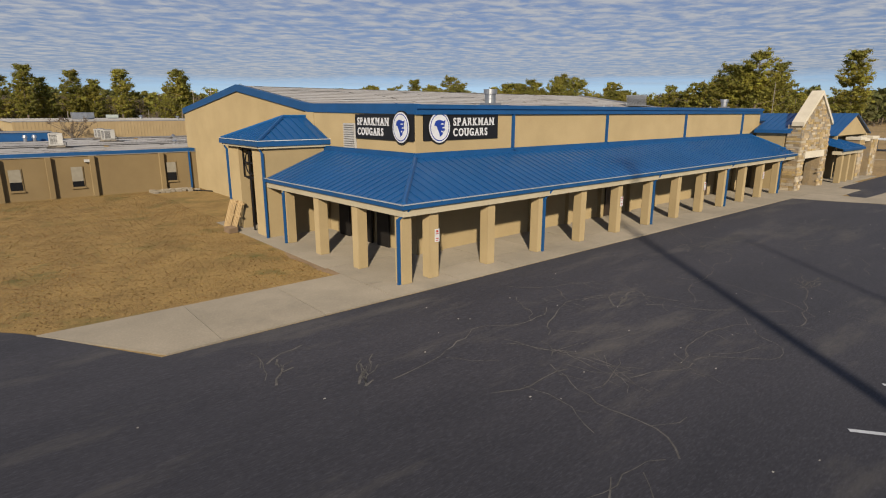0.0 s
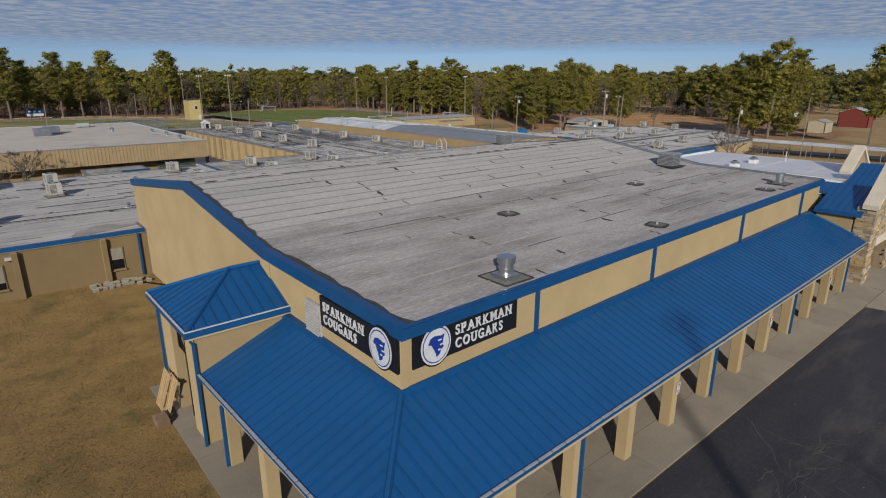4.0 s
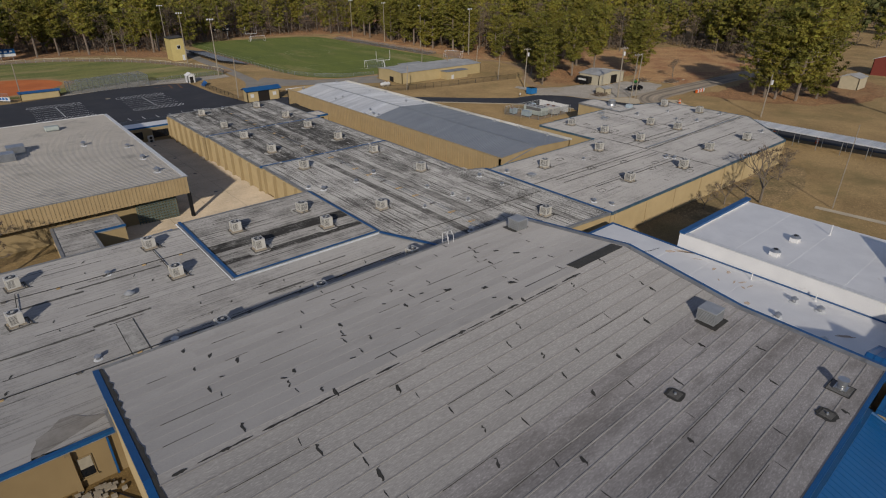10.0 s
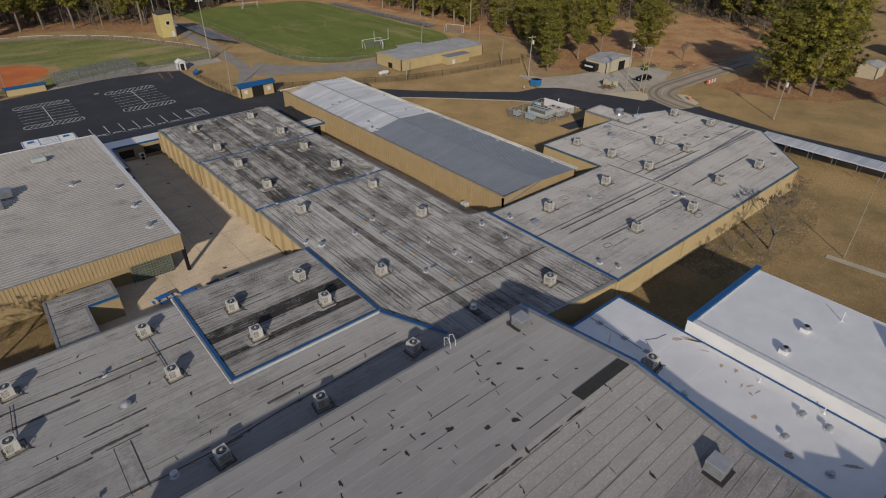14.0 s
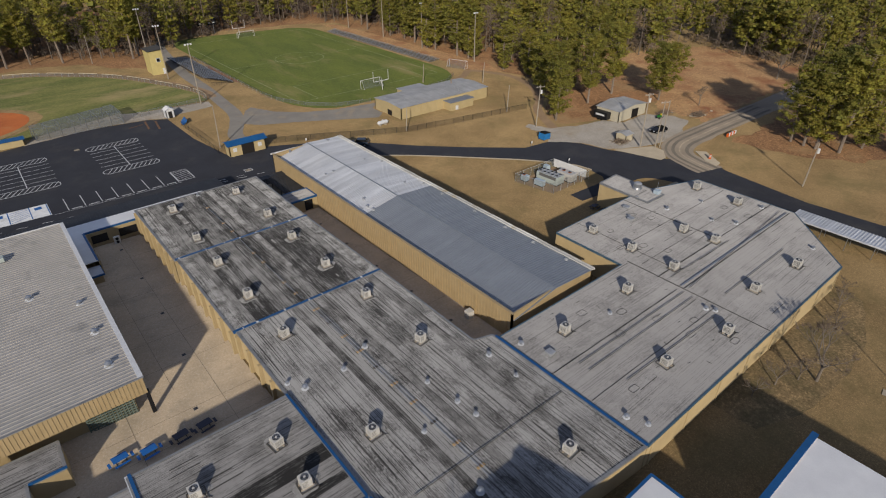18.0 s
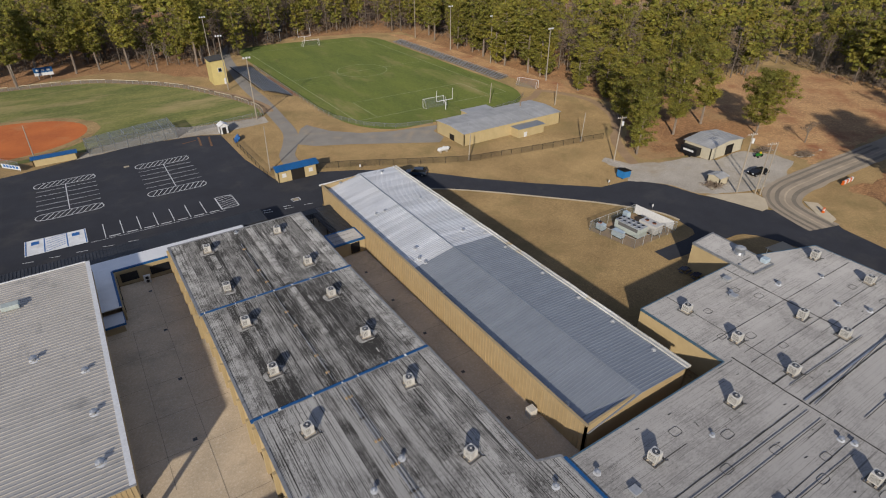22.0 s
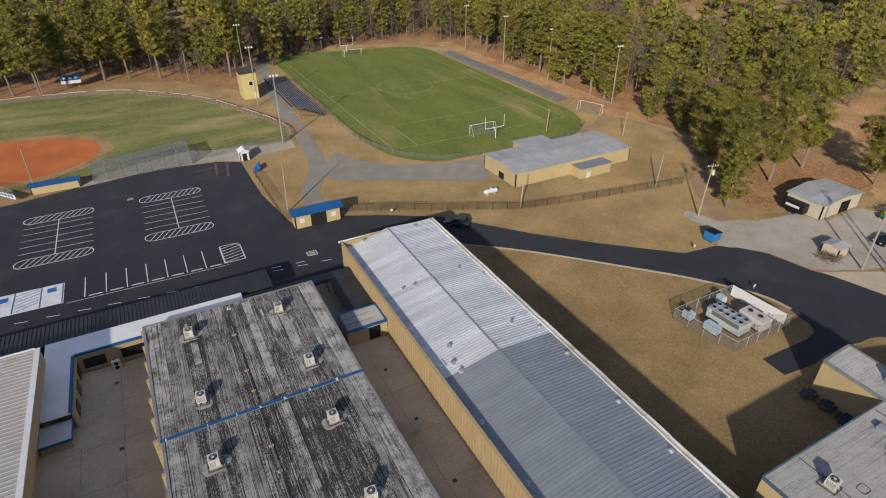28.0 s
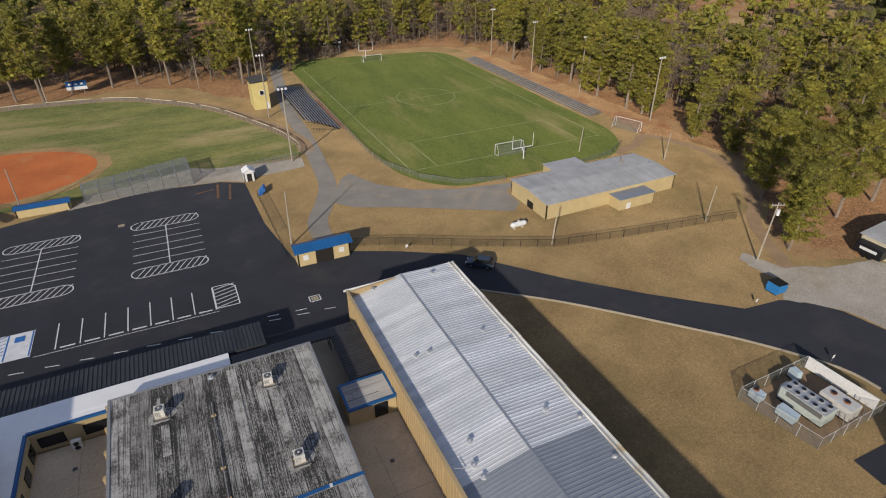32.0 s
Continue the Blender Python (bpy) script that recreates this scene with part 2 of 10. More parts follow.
LOWROOF = felt("weathered_roof", (0.37, 0.36, 0.352), (0.11, 0.107, 0.105), 0.22, "x", 0.28, 0.40, 0.36, 0.16, 0.22, 0.06, 0.30, 0.25)
CAFEDARK = felt("sooty_roof_sheet", (0.34, 0.335, 0.325), (0.03, 0.029, 0.028), 0.68, "x", 0.55, 0.45, 0.4, 0.12, 0.3, 0.10, 0.2)
CAFEROOF = felt("inner_bay_roof", (0.35, 0.34, 0.33), (0.075, 0.073, 0.07), 0.36, "x", 0.5, 0.42, 0.38, 0.13, 0.35, 0.07, 0.26)
NORTHROOF = felt("streaked_roof", (0.41, 0.405, 0.395), (0.05, 0.048, 0.047), 0.39, "y", 0.60, 0.46, 0.62, 0.08, 0.24, 0.12, 0.18, 0.45)
BLACKROOF = felt("blackened_roof", (0.40, 0.395, 0.385), (0.034, 0.033, 0.032), 0.58, "y", 0.80, 0.34, 0.62, 0.10, 0.22, 0.16, 0.17)
SPINEDARK = felt("sooty_strip", (0.36, 0.355, 0.345), (0.045, 0.043, 0.042), 0.50, "y", 0.55, 0.50, 0.5, 0.12, 0.3, 0.10, 0.26)
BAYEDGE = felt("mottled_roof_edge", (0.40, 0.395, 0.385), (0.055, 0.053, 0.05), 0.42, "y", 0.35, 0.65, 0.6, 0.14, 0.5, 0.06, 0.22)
EASTROOF = felt("grey_flat_roof", (0.395, 0.383, 0.372), (0.105, 0.102, 0.10), 0.24, "x", 0.30, 0.50, 0.55, 0.20, 0.16, 0.06, 0.32, 0.30)
SPLASH = felt("limed_splash", (0.39, 0.385, 0.375), (0.10, 0.098, 0.095), 0.28, "x", 0.1, 0.6, 0.45, 0.4, 1.2, 0.05, 0.4)
TAR = material("tar_patch", (0.05, 0.048, 0.045), (0.03, 0.03, 0.028), 0.8, scale=2.0, fine=15, fine_mix=0.3, bump=0.4)
WHITEROOF = material("white_roof_coating", (0.86, 0.855, 0.845), (0.78, 0.775, 0.77), 0.6, scale=0.4, fine=10, fine_mix=0.06, bump=0.08, stain=(0.5, 0.47, 0.43), stain_scale=0.5, stain_spread=(0.66, 0.85))
GALV = material("galvanised_roof", (0.70, 0.715, 0.74), (0.52, 0.54, 0.57), 0.45, 0.15, scale=0.25, fine=8, fine_mix=0.16, bump=0.05, stretch=(0.35, 1.3, 1), per_piece=0.09, stain=(0.66, 0.66, 0.66), stain_scale=0.2, stain_spread=(0.5, 0.8))
GREYMET = material("grey_metal_roof", (0.315, 0.34, 0.375), (0.28, 0.305, 0.34), 0.5, 0.25, scale=0.3, fine=8, fine_mix=0.07, bump=0.04, per_piece=0.04)
GYMROOF = material("gym_metal_roof", (0.50, 0.472, 0.435), (0.435, 0.412, 0.38), 0.6, 0.15, scale=0.2, fine=8, fine_mix=0.08, bump=0.04, per_piece=0.04, stain=(0.29, 0.28, 0.265), stain_scale=0.3)
STEEL = material("galvanised_steel", (0.55, 0.56, 0.57), (0.45, 0.46, 0.47), 0.35, 0.8, scale=2.0, fine=20, fine_mix=0.1, bump=0.03)
COIL = plain("coil_fins", (0.16, 0.155, 0.15), 0.5)
WHITE = plain("white_paint", (0.78, 0.78, 0.77), 0.5)
BLACK = plain("black_paint", (0.015, 0.015, 0.017), 0.45)
DARKGLASS = plain("dark_window_glass", (0.012, 0.014, 0.018), 0.08, spec=0.6)
# near-black for dark doors, and for the shade inside openings put into colour
SHADE = plain("dark_doors_and_shade", (0.022, 0.018, 0.015), 0.7)
CONCRETE = material("concrete", (0.375, 0.325, 0.248), (0.315, 0.272, 0.206), 0.9, scale=0.4, fine=20, fine_mix=0.12, bump=0.1, stain=(0.28, 0.245, 0.20), stain_scale=0.5, stain_spread=(0.55, 0.85), per_piece=0.06, speck=(14.0, 0.06))
COURTCON = material("courtyard_concrete", (0.62, 0.50, 0.355), (0.475, 0.385, 0.275), 0.9, scale=0.22, fine=15, fine_mix=0.14, bump=0.1, stain=(0.27, 0.23, 0.17), stain_scale=0.16, stain_spread=(0.55, 0.85), speck=(4.0, 0.15))
FRONTASPHALT = material("sealed_asphalt", (0.041, 0.040, 0.047), (0.028, 0.028, 0.034), 0.8, scale=0.3, fine=22, fine_mix=0.28, bump=0.2, stretch=(0.4, 1.5, 1), stain=(0.098, 0.091, 0.084), stain_scale=0.26, stain_spread=(0.53, 0.80), speck=(16.0, 0.22))
WALKCON = material("walk_concrete", (0.295, 0.255, 0.196), (0.235, 0.205, 0.158), 0.9, scale=0.35, fine=20, fine_mix=0.14, bump=0.1, stain=(0.20, 0.178, 0.14), stain_scale=0.45, stain_spread=(0.5, 0.8), per_piece=0.06, speck=(14.0, 0.06))
ASPHALT = material("fresh_asphalt", (0.026, 0.028, 0.036), (0.019, 0.020, 0.026), 0.85, scale=0.25, fine=25, fine_mix=0.25, bump=0.2, stain=(0.050, 0.048, 0.048), stain_scale=0.12, stain_spread=(0.52, 0.8))
OLDASPHALT = material("worn_asphalt", (0.19, 0.18, 0.165), (0.15, 0.14, 0.13), 0.9, scale=0.3, fine=20, fine_mix=0.2, bump=0.15, stain=(0.24, 0.20, 0.15), stain_scale=0.2)
LINE = material("road_paint", (0.72, 0.72, 0.70), (0.60, 0.60, 0.58), 0.7, scale=2.0, fine=20, fine_mix=0.12, bump=0.05)
BLUELINE = material("blue_road_paint", (0.03, 0.16, 0.45), (0.03, 0.13, 0.38), 0.7, scale=2.0, fine=20, fine_mix=0.12, bump=0.05)
DRYGRASS = material("dormant_grass", (0.285, 0.198, 0.093), (0.165, 0.110, 0.050), 1.0, scale=0.09, fine=2.6, fine_mix=0.28, bump=0.5, stain=(0.135, 0.108, 0.045), stain_scale=0.06, stain_spread=(0.50, 0.74), speck=(6.0, 0.28))
LAWN = material("lawn_grass", (0.245, 0.160, 0.058), (0.135, 0.083, 0.030), 1.0, scale=0.5, fine=10.0, fine_mix=0.36, bump=0.7, spread=(0.36, 0.62), stain=(0.085, 0.082, 0.024), stain_scale=0.3, stain_spread=(0.54, 0.70), speck=(30.0, 0.55))
TURF = material("field_turf", (0.100, 0.120, 0.024), (0.060, 0.084, 0.017), 1.0, scale=0.10, fine=3.0, fine_mix=0.26, bump=0.3, stretch=(1.6, 0.45, 1), stain=(0.20, 0.17, 0.075), stain_scale=0.07, stain_spread=(0.54, 0.78), speck=(2.5, 0.25))
OUTFIELD = material("outfield_grass", (0.150, 0.150, 0.048), (0.066, 0.088, 0.022), 1.0, spread=(0.42, 0.60), scale=0.09, fine=3.0, fine_mix=0.3, bump=0.3, stretch=(0.5, 1.4, 1), stain=(0.27, 0.215, 0.105), stain_scale=0.06, stain_spread=(0.50, 0.70), speck=(2.5, 0.3))
CLAY = material("red_clay", (0.40, 0.120, 0.034), (0.29, 0.083, 0.026), 1.0, scale=0.12, fine=4, fine_mix=0.2, bump=0.15, stain=(0.36, 0.15, 0.06), stain_scale=0.15, stain_spread=(0.55, 0.75))
STRAW = material("pine_straw_floor", (0.235, 0.128, 0.060), (0.115, 0.062, 0.033), 1.0, scale=0.10, fine=3.0, fine_mix=0.35, bump=0.5, stain=(0.24, 0.165, 0.085), stain_scale=0.05, stain_spread=(0.52, 0.7), speck=(3.0, 0.5))
REDSOIL = material("red_soil", (0.20, 0.10, 0.06), (0.14, 0.07, 0.043), 1.0, scale=0.12, fine=4.0, fine_mix=0.3, bump=0.3, stain=(0.30, 0.18, 0.10), stain_scale=0.1, stain_spread=(0.58, 0.78))
DIRT = material("brown_dirt", (0.24, 0.165, 0.10), (0.17, 0.115, 0.07), 1.0, scale=0.2, fine=5.0, fine_mix=0.3, bump=0.3)
GRAVEL = material("pale_gravel", (0.30, 0.278, 0.248), (0.215, 0.198, 0.175), 1.0, scale=0.14, fine=9.0, fine_mix=0.24, bump=0.5, stain=(0.20, 0.162, 0.11), stain_scale=0.10, stain_spread=(0.48, 0.72), speck=(9.0, 0.25))
BARK = material("pine_bark", (0.30, 0.24, 0.19), (0.19, 0.15, 0.115), 0.95, scale=1.5, fine=8, fine_mix=0.3, bump=0.5, stretch=(1, 1, 0.3))
GREYBARK = material("bare_bark", (0.23, 0.19, 0.15), (0.15, 0.125, 0.10), 0.95, scale=1.5, fine=8, fine_mix=0.3, bump=0.4, stretch=(1, 1, 0.3))
POLE = material("weathered_pole", (0.40, 0.35, 0.28), (0.30, 0.26, 0.21), 0.9, scale=1.0, fine=10, fine_mix=0.2, bump=0.2, stretch=(1, 1, 0.2))


def foliage(name, base, dark):
    m = material(name, base, dark, 0.75, scale=0.5, fine=4.0, fine_mix=0.3, bump=0.0, spread=(0.35, 0.65), stain=(base[0] * 1.32, base[1] * 1.2, base[2]), stain_scale=0.11, stain_spread=(0.42, 0.66), per_piece=0.14)
    # single sprays differ in tone
    n, l = m.node_tree.nodes, m.node_tree.links
    b = n["Principled BSDF"]
    old = b.inputs["Base Color"].links[0].from_socket
    geo = n.new("ShaderNodeNewGeometry")
    rng_ = n.new("ShaderNodeMapRange")
    rng_.inputs[3].default_value, rng_.inputs[4].default_value = 0.74, 1.30
    hue = n.new("ShaderNodeMapRange")
    hue.inputs[3].default_value, hue.inputs[4].default_value = 0.475, 0.515
    hs = n.new("ShaderNodeHueSaturation")
    l.new(geo.outputs["Random Per Island"], rng_.inputs[0])
    l.new(geo.outputs["Random Per Island"], hue.inputs[0])
    l.new(rng_.outputs[0], hs.inputs["Value"])
    l.new(hue.outputs[0], hs.inputs["Hue"])
    l.new(old, hs.inputs["Color"])
    l.new(hs.outputs[0], b.inputs["Base Color"])
    # thin sprays let some of the light through
    back, blend = n.new("ShaderNodeBsdfTranslucent"), n.new("ShaderNodeMixShader")
    blend.inputs[0].default_value = 0.36
    l.new(hs.outputs[0], back.inputs["Color"])
    l.new(b.outputs[0], blend.inputs[1])
    l.new(back.outputs[0], blend.inputs[2])
    l.new(blend.outputs[0], n["Material Output"].inputs["Surface"])
    return m


PINE = foliage("pine_needles", (0.282, 0.270, 0.052), (0.158, 0.164, 0.038))
PINEFAR = foliage("far_pine_needles", (0.15, 0.158, 0.05), (0.08, 0.092, 0.034))
TWIGS = material("bare_twigs", (0.20, 0.15, 0.11), (0.14, 0.105, 0.08), 0.95, scale=0.3, fine=4, fine_mix=0.2, bump=0.0)


# ---- building blocks ----
def box(bm, x0, x1, y0, y1, z0, z1):
    v = [bm.verts.new((x, y, z)) for z in (z0, z1) for y in (y0, y1) for x in (x0, x1)]
    for f in ((0, 2, 3, 1), (4, 5, 7, 6), (0, 1, 5, 4), (1, 3, 7, 5), (3, 2, 6, 7), (2, 0, 4, 6)):
        bm.faces.new([v[i] for i in f])


def tube(bm, a, b, r0, r1=None, n=8, caps=True):
    a, b = Vector(a), Vector(b)
    r1 = r0 if r1 is None else r1
    q = (b - a).to_track_quat("Z", "Y")
    rings = [[bm.verts.new(c + q @ Vector((r * math.cos(2 * math.pi * k / n), r * math.sin(2 * math.pi * k / n), 0))) for k in range(n)] for c, r in ((a, r0), (b, r1))]
    for k in range(n):
        bm.faces.new((rings[0][k], rings[0][(k + 1) % n], rings[1][(k + 1) % n], rings[1][k]))
    if caps:
        bm.faces.new(rings[0][::-1])
        bm.faces.new(rings[1])


def prism(bm, pts, off):
    """A flat outline pushed by off."""
    a = [bm.verts.new(p) for p in pts]
    b = [bm.verts.new(Vector(p) + Vector(off)) for p in pts]
    bm.faces.new(a[::-1])
    bm.faces.new(b)
    for k in range(len(a)):
        bm.faces.new((a[k], a[(k + 1) % len(a)], b[(k + 1) % len(b)], b[k]))


def finish(bm, name, mat, bevel=0.0):
    if bevel:
        bmesh.ops.bevel(bm, geom=[e for e in bm.edges], offset=bevel, segments=1, affect="EDGES", clamp_overlap=True)
    bmesh.ops.recalc_face_normals(bm, faces=bm.faces)
    me = bpy.data.meshes.new(name)
    bm.to_mesh(me)
    bm.free()
    me.materials.append(mat)
    return me


def part(name, bm, mat, parent=None, label="", bevel=0.0):
    ob = new(name, bm if isinstance(bm, bpy.types.Mesh) else finish(bm, name, mat, bevel))
    if parent:
        ob.parent = parent
        if parent.type == "EMPTY":
            ob.matrix_parent_inverse = Matrix.Translation(-parent.location)
    return tagged(ob, label)


def place(proto, poses):
    """Sets a thing at the first pose and copies of it at the others."""
    for m in poses[1:]:
        copy_thing(proto, m)
    proto.matrix_basis = poses[0]


def boxpart(name, dims, mat, parent=None, label="", bevel=0.0):
    bm = bmesh.new()
    box(bm, *dims)
    return part(name, bm, mat, parent, label, bevel)


def tubepart(name, a, b, r, mat, parent=None, r1=None, n=8, label=""):
    bm = bmesh.new()
    tube(bm, a, b, r, r1, n)
    return part(name, bm, mat, parent, label)


def thing(name, label, category, at=(0, 0, 0), group="", kind=""):
    ob = new(name)
    ob.location = at
    ob.empty_display_size = 0.3
    return tagged(ob, label, category, group, kind)


def ground_z(x, y):
    s = min(1.0, max(0.0, (0.64 * x + 0.77 * y - 50) / 130))
    return -2.2 * s * s * (3 - 2 * s)


def ragged(x, y, amount):
    """A point of an outline, pushed aside by noise at two sizes."""
    d = noise.noise_vector(Vector((x * 0.22, y * 0.22, 1.3))) * amount + noise.noise_vector(Vector((x * 0.9, y * 0.9, 4.1))) * amount * 0.4
    return x + d.x, y + d.y


def sheet(name, pts, lift, mat, label="", kind="structure", cell=6.0, parent=None, category="", thick=0.0, rough=0.0):
    """A flat area laid on the ground along an outline of (x, y) points; rough: how far its edge wanders."""
    if rough:
        pts = [ragged(a[0] + (b[0] - a[0]) * k / n, a[1] + (b[1] - a[1]) * k / n, rough) for a, b in zip(pts, [*pts[1:], pts[0]]) for n in (max(1, int(math.dist(a, b) / 1.1)),) for k in range(n)]
    bm = bmesh.new()
    bm.faces.new([bm.verts.new((x, y, 0)) for x, y in pts])
    xs, ys = [p[0] for p in pts], [p[1] for p in pts]
    for axis, lo, hi in ((0, min(xs), max(xs)), (1, min(ys), max(ys))):
        k = math.floor(lo / cell) + 1
        while k * cell < hi:
            co, no = [0, 0, 0], [0, 0, 0]
            co[axis], no[axis] = k * cell, 1
            bmesh.ops.bisect_plane(bm, geom=bm.verts[:] + bm.edges[:] + bm.faces[:], plane_co=co, plane_no=no)
            k += 1
    for v in bm.verts:
        v.co.z = ground_z(v.co.x, v.co.y) + lift
    bmesh.ops.recalc_face_normals(bm, faces=bm.faces)
    for f in bm.faces:
        if f.normal.z < 0:
            f.normal_flip()
    if thick:
        rim = [e for e in bm.edges if e.is_boundary]
        ret = bmesh.ops.extrude_edge_only(bm, edges=rim)
        for v in ret["geom"]:
            if isinstance(v, bmesh.types.BMVert):
                v.co.z -= thick
    me = bpy.data.meshes.new(name)
    bm.to_mesh(me)
    bm.free()
    me.materials.append(mat)
    ob = new(name, me)
    ob.parent = parent
    return tagged(ob, label, category, "", kind if parent is None else "")


def arc(cx, cy, rx, ry, a0, a1, n=16):
    return [(cx + rx * math.cos(radians(a0 + (a1 - a0) * k / n)), cy + ry * math.sin(radians(a0 + (a1 - a0) * k / n))) for k in range(n + 1)]


def smooth_line(pts, n=6):
    """A soft curve through (x, y) points."""
    out = []
    p = [pts[0], *pts, pts[-1]]
    for i in range(1, len(p) - 2):
        for k in range(n):
            t = k / n
            out.append(tuple(0.5 * (2 * p[i][a] + (p[i + 1][a] - p[i - 1][a]) * t + (2 * p[i - 1][a] - 5 * p[i][a] + 4 * p[i + 1][a] - p[i + 2][a]) * t * t
                             + (3 * p[i][a] - p[i - 1][a] - 3 * p[i + 1][a] + p[i + 2][a]) * t ** 3) for a in (0, 1)))
    return out + [pts[-1]]


def ribbon(line, width):
    """The outline of a strip of that width along a line."""
    left, right = [], []
    for k, (x, y) in enumerate(line):
        a, b = line[max(0, k - 1)], line[min(len(line) - 1, k + 1)]
        d = Vector((b[0] - a[0], b[1] - a[1])).normalized() * width / 2
        left.append((x - d.y, y + d.x))
        right.append((x + d.y, y - d.x))
    return left + right[::-1]


BAYWHITE = material("painted_bay", (0.62, 0.64, 0.67), (0.50, 0.52, 0.55), 0.8, scale=0.8, fine=14, fine_mix=0.15, bump=0.08, stain=(0.38, 0.37, 0.36), stain_scale=0.5, stain_spread=(0.55, 0.8))
MEMNORTH = material("smooth_roll_roofing", (0.385, 0.372, 0.362), (0.33, 0.319, 0.311), 0.95, scale=0.25, fine=20, fine_mix=0.2, bump=0.16, per_piece=0.05, stretch=(0.5, 1.8, 1), stain=(0.25, 0.24, 0.23), stain_scale=0.3, stain_spread=(0.55, 0.9))
VENTGREY = material("dull_galvanised", (0.46, 0.47, 0.48), (0.38, 0.39, 0.40), 0.5, 0.3, scale=1.5, fine=15, fine_mix=0.12, bump=0.04)
TANDARK = material("ochre_stucco", (0.32, 0.232, 0.115), (0.28, 0.20, 0.098), 0.9, scale=0.5, fine=30, fine_mix=0.10, bump=0.15, stain=(0.30, 0.21, 0.10), stain_scale=0.7, stain_spread=(0.6, 0.9))


def hoop(bm, r0, r1, z0, z1, n=24):
    """A flat closed ring."""
    rows = [[bm.verts.new((r * math.cos(2 * math.pi * k / n), r * math.sin(2 * math.pi * k / n), z)) for k in range(n)] for r, z in ((r0, z0), (r1, z0), (r1, z1), (r0, z1))]
    for a, b in zip(rows, [*rows[1:], rows[0]]):
        for k in range(n):
            bm.faces.new((a[k], a[(k + 1) % n], b[(k + 1) % n], b[k]))




# ---- ground ----
def ground_sheet():
    def steps(lo, hi):
        inner = np.arange(lo, hi + 1, 5.0)
        outer = np.array([20, 60, 150, 350, 800, 1800, 4000.0])
        return np.concatenate([lo - outer[::-1], inner, hi + outer])
    xs, ys = steps(-60, 260), steps(-60, 340)
    verts = [(x, y, ground_z(x, y)) for y in ys for x in xs]
    w = len(xs)
    faces = [(j * w + i, j * w + i + 1, (j + 1) * w + i + 1, (j + 1) * w + i) for j in range(len(ys) - 1) for i in range(w - 1)]
    me = bpy.data.meshes.new("ground")
    me.from_pydata(verts, [], faces)
    me.materials.append(DRYGRASS)
    return tagged(new("ground", me), "dormant brown winter grass and bare soil round the school", "ground", kind="structure")


ground_sheet()
sheet("lawn", [(-60, 21.4), (-0.1, 20.0), (0.9, 18.9), (11.2, 18.9), (11.2, 32.5), (14.8, 32.5), (14.8, 50), (-60, 50)], 0.03, LAWN, "dry tan lawn in the corner of the wings", category="lawn")
sheet("road", [(-80, -60), (130, -60), (130, 9.0), (48.4, 9.8), (47.2, 15.1), (3.1, 15.1), (0.6, 19.2), (-0.4, 20.5), (-80, 22.5)], 0.02, FRONTASPHALT, "dark resealed asphalt car park with pale cracks", category="car park")
sheet("road_east", [(49.0, 11.6), (130, 10.5), (130, 15.5), (58, 14.9), (55.3, 14.6)], 0.02, FRONTASPHALT, "dark asphalt lane beyond the entrance", category="road")
# the rear car park and the service road in one black sheet
LOT = [(-40, 146.5), (30, 146.5), (30, 141.3), (73, 141.3), (73, 147), (93.5, 143.0), (103.1, 135.0), (115.4, 122.2), (121.0, 116.0), (126.8, 108.0), (127.6, 103.5), (127.0, 101.6), (126.6, 99.3), (125.4, 98.0), (122.6, 97.6), (114.0, 97.8), (113.7, 94.5), (119.3, 94.0), (122.0, 94.3), (126.0, 94.3),
       (129.0, 93.7), (131.2, 93.6), (132.8, 93.0), (134.2, 91.4), (135.0, 89.4), (135.6, 87.6), (136.4, 84.6), (137.3, 74.0), (137.6, 66), (138.4, 40), (139.5, -20), (148.5, -20), (147.2, 40), (146.6, 66), (150.0, 84.0), (152.5, 88), (150.5, 92), (146.0, 96.0), (143.0, 103.5), (140.6, 108.0), (139.0, 115.0), (135.6, 119.6), (133.0, 121.0), (126.4, 121.8),
       (116.0, 131.0), (106.9, 140.2), (95.6, 153.6), (86, 159.5), (78.5, 163.2), (69.2, 164.6), (67.0, 180), (66.6, 200.2), (61.9, 202.8), (50, 204.4), (41.0, 204.7), (30, 201.5), (22.2, 199.3), (0, 196), (-40, 190)]
sheet("road_rear", LOT, 0.03, ASPHALT, "fresh black asphalt rear car park and service road", category="car park")


# ---- things of the buildings ----
def wall_run(parent, pts, z0, z1, mat, thick=0.3, label=""):
    """Upright walls along an outline of (x, y), pushed inwards (the outline runs counter-clockwise)."""
    for k, (a, b) in enumerate(zip(pts, pts[1:])):
        a, b = Vector((*a, 0)), Vector((*b, 0))
        d = (b - a).normalized()
        n = Vector((-d.y, d.x, 0)) * thick
        before = pts[k - 1] if k else (pts[-2] if pts[0] == pts[-1] else None)
        if before and Vector((a.x - before[0], a.y - before[1])).cross(d.xy) > 0:
            # butts against the wall before it
            a = a + d * thick
        bm = bmesh.new()
        prism(bm, [(*a.xy, z0), (*b.xy, z0), (*(b + n).xy, z0), (*(a + n).xy, z0)], (0, 0, z1 - z0))
        part("wall", bm, mat, parent, label)


SEAMS = random.Random(77)


def inside_poly(poly, q):
    inside = False
    for (x0, y0), (x1, y1) in zip(poly, [*poly[1:], poly[0]]):
        if (y0 > q[1]) != (y1 > q[1]) and q[0] < x0 + (x1 - x0) * (q[1] - y0) / (y1 - y0):
            inside = not inside
    return inside


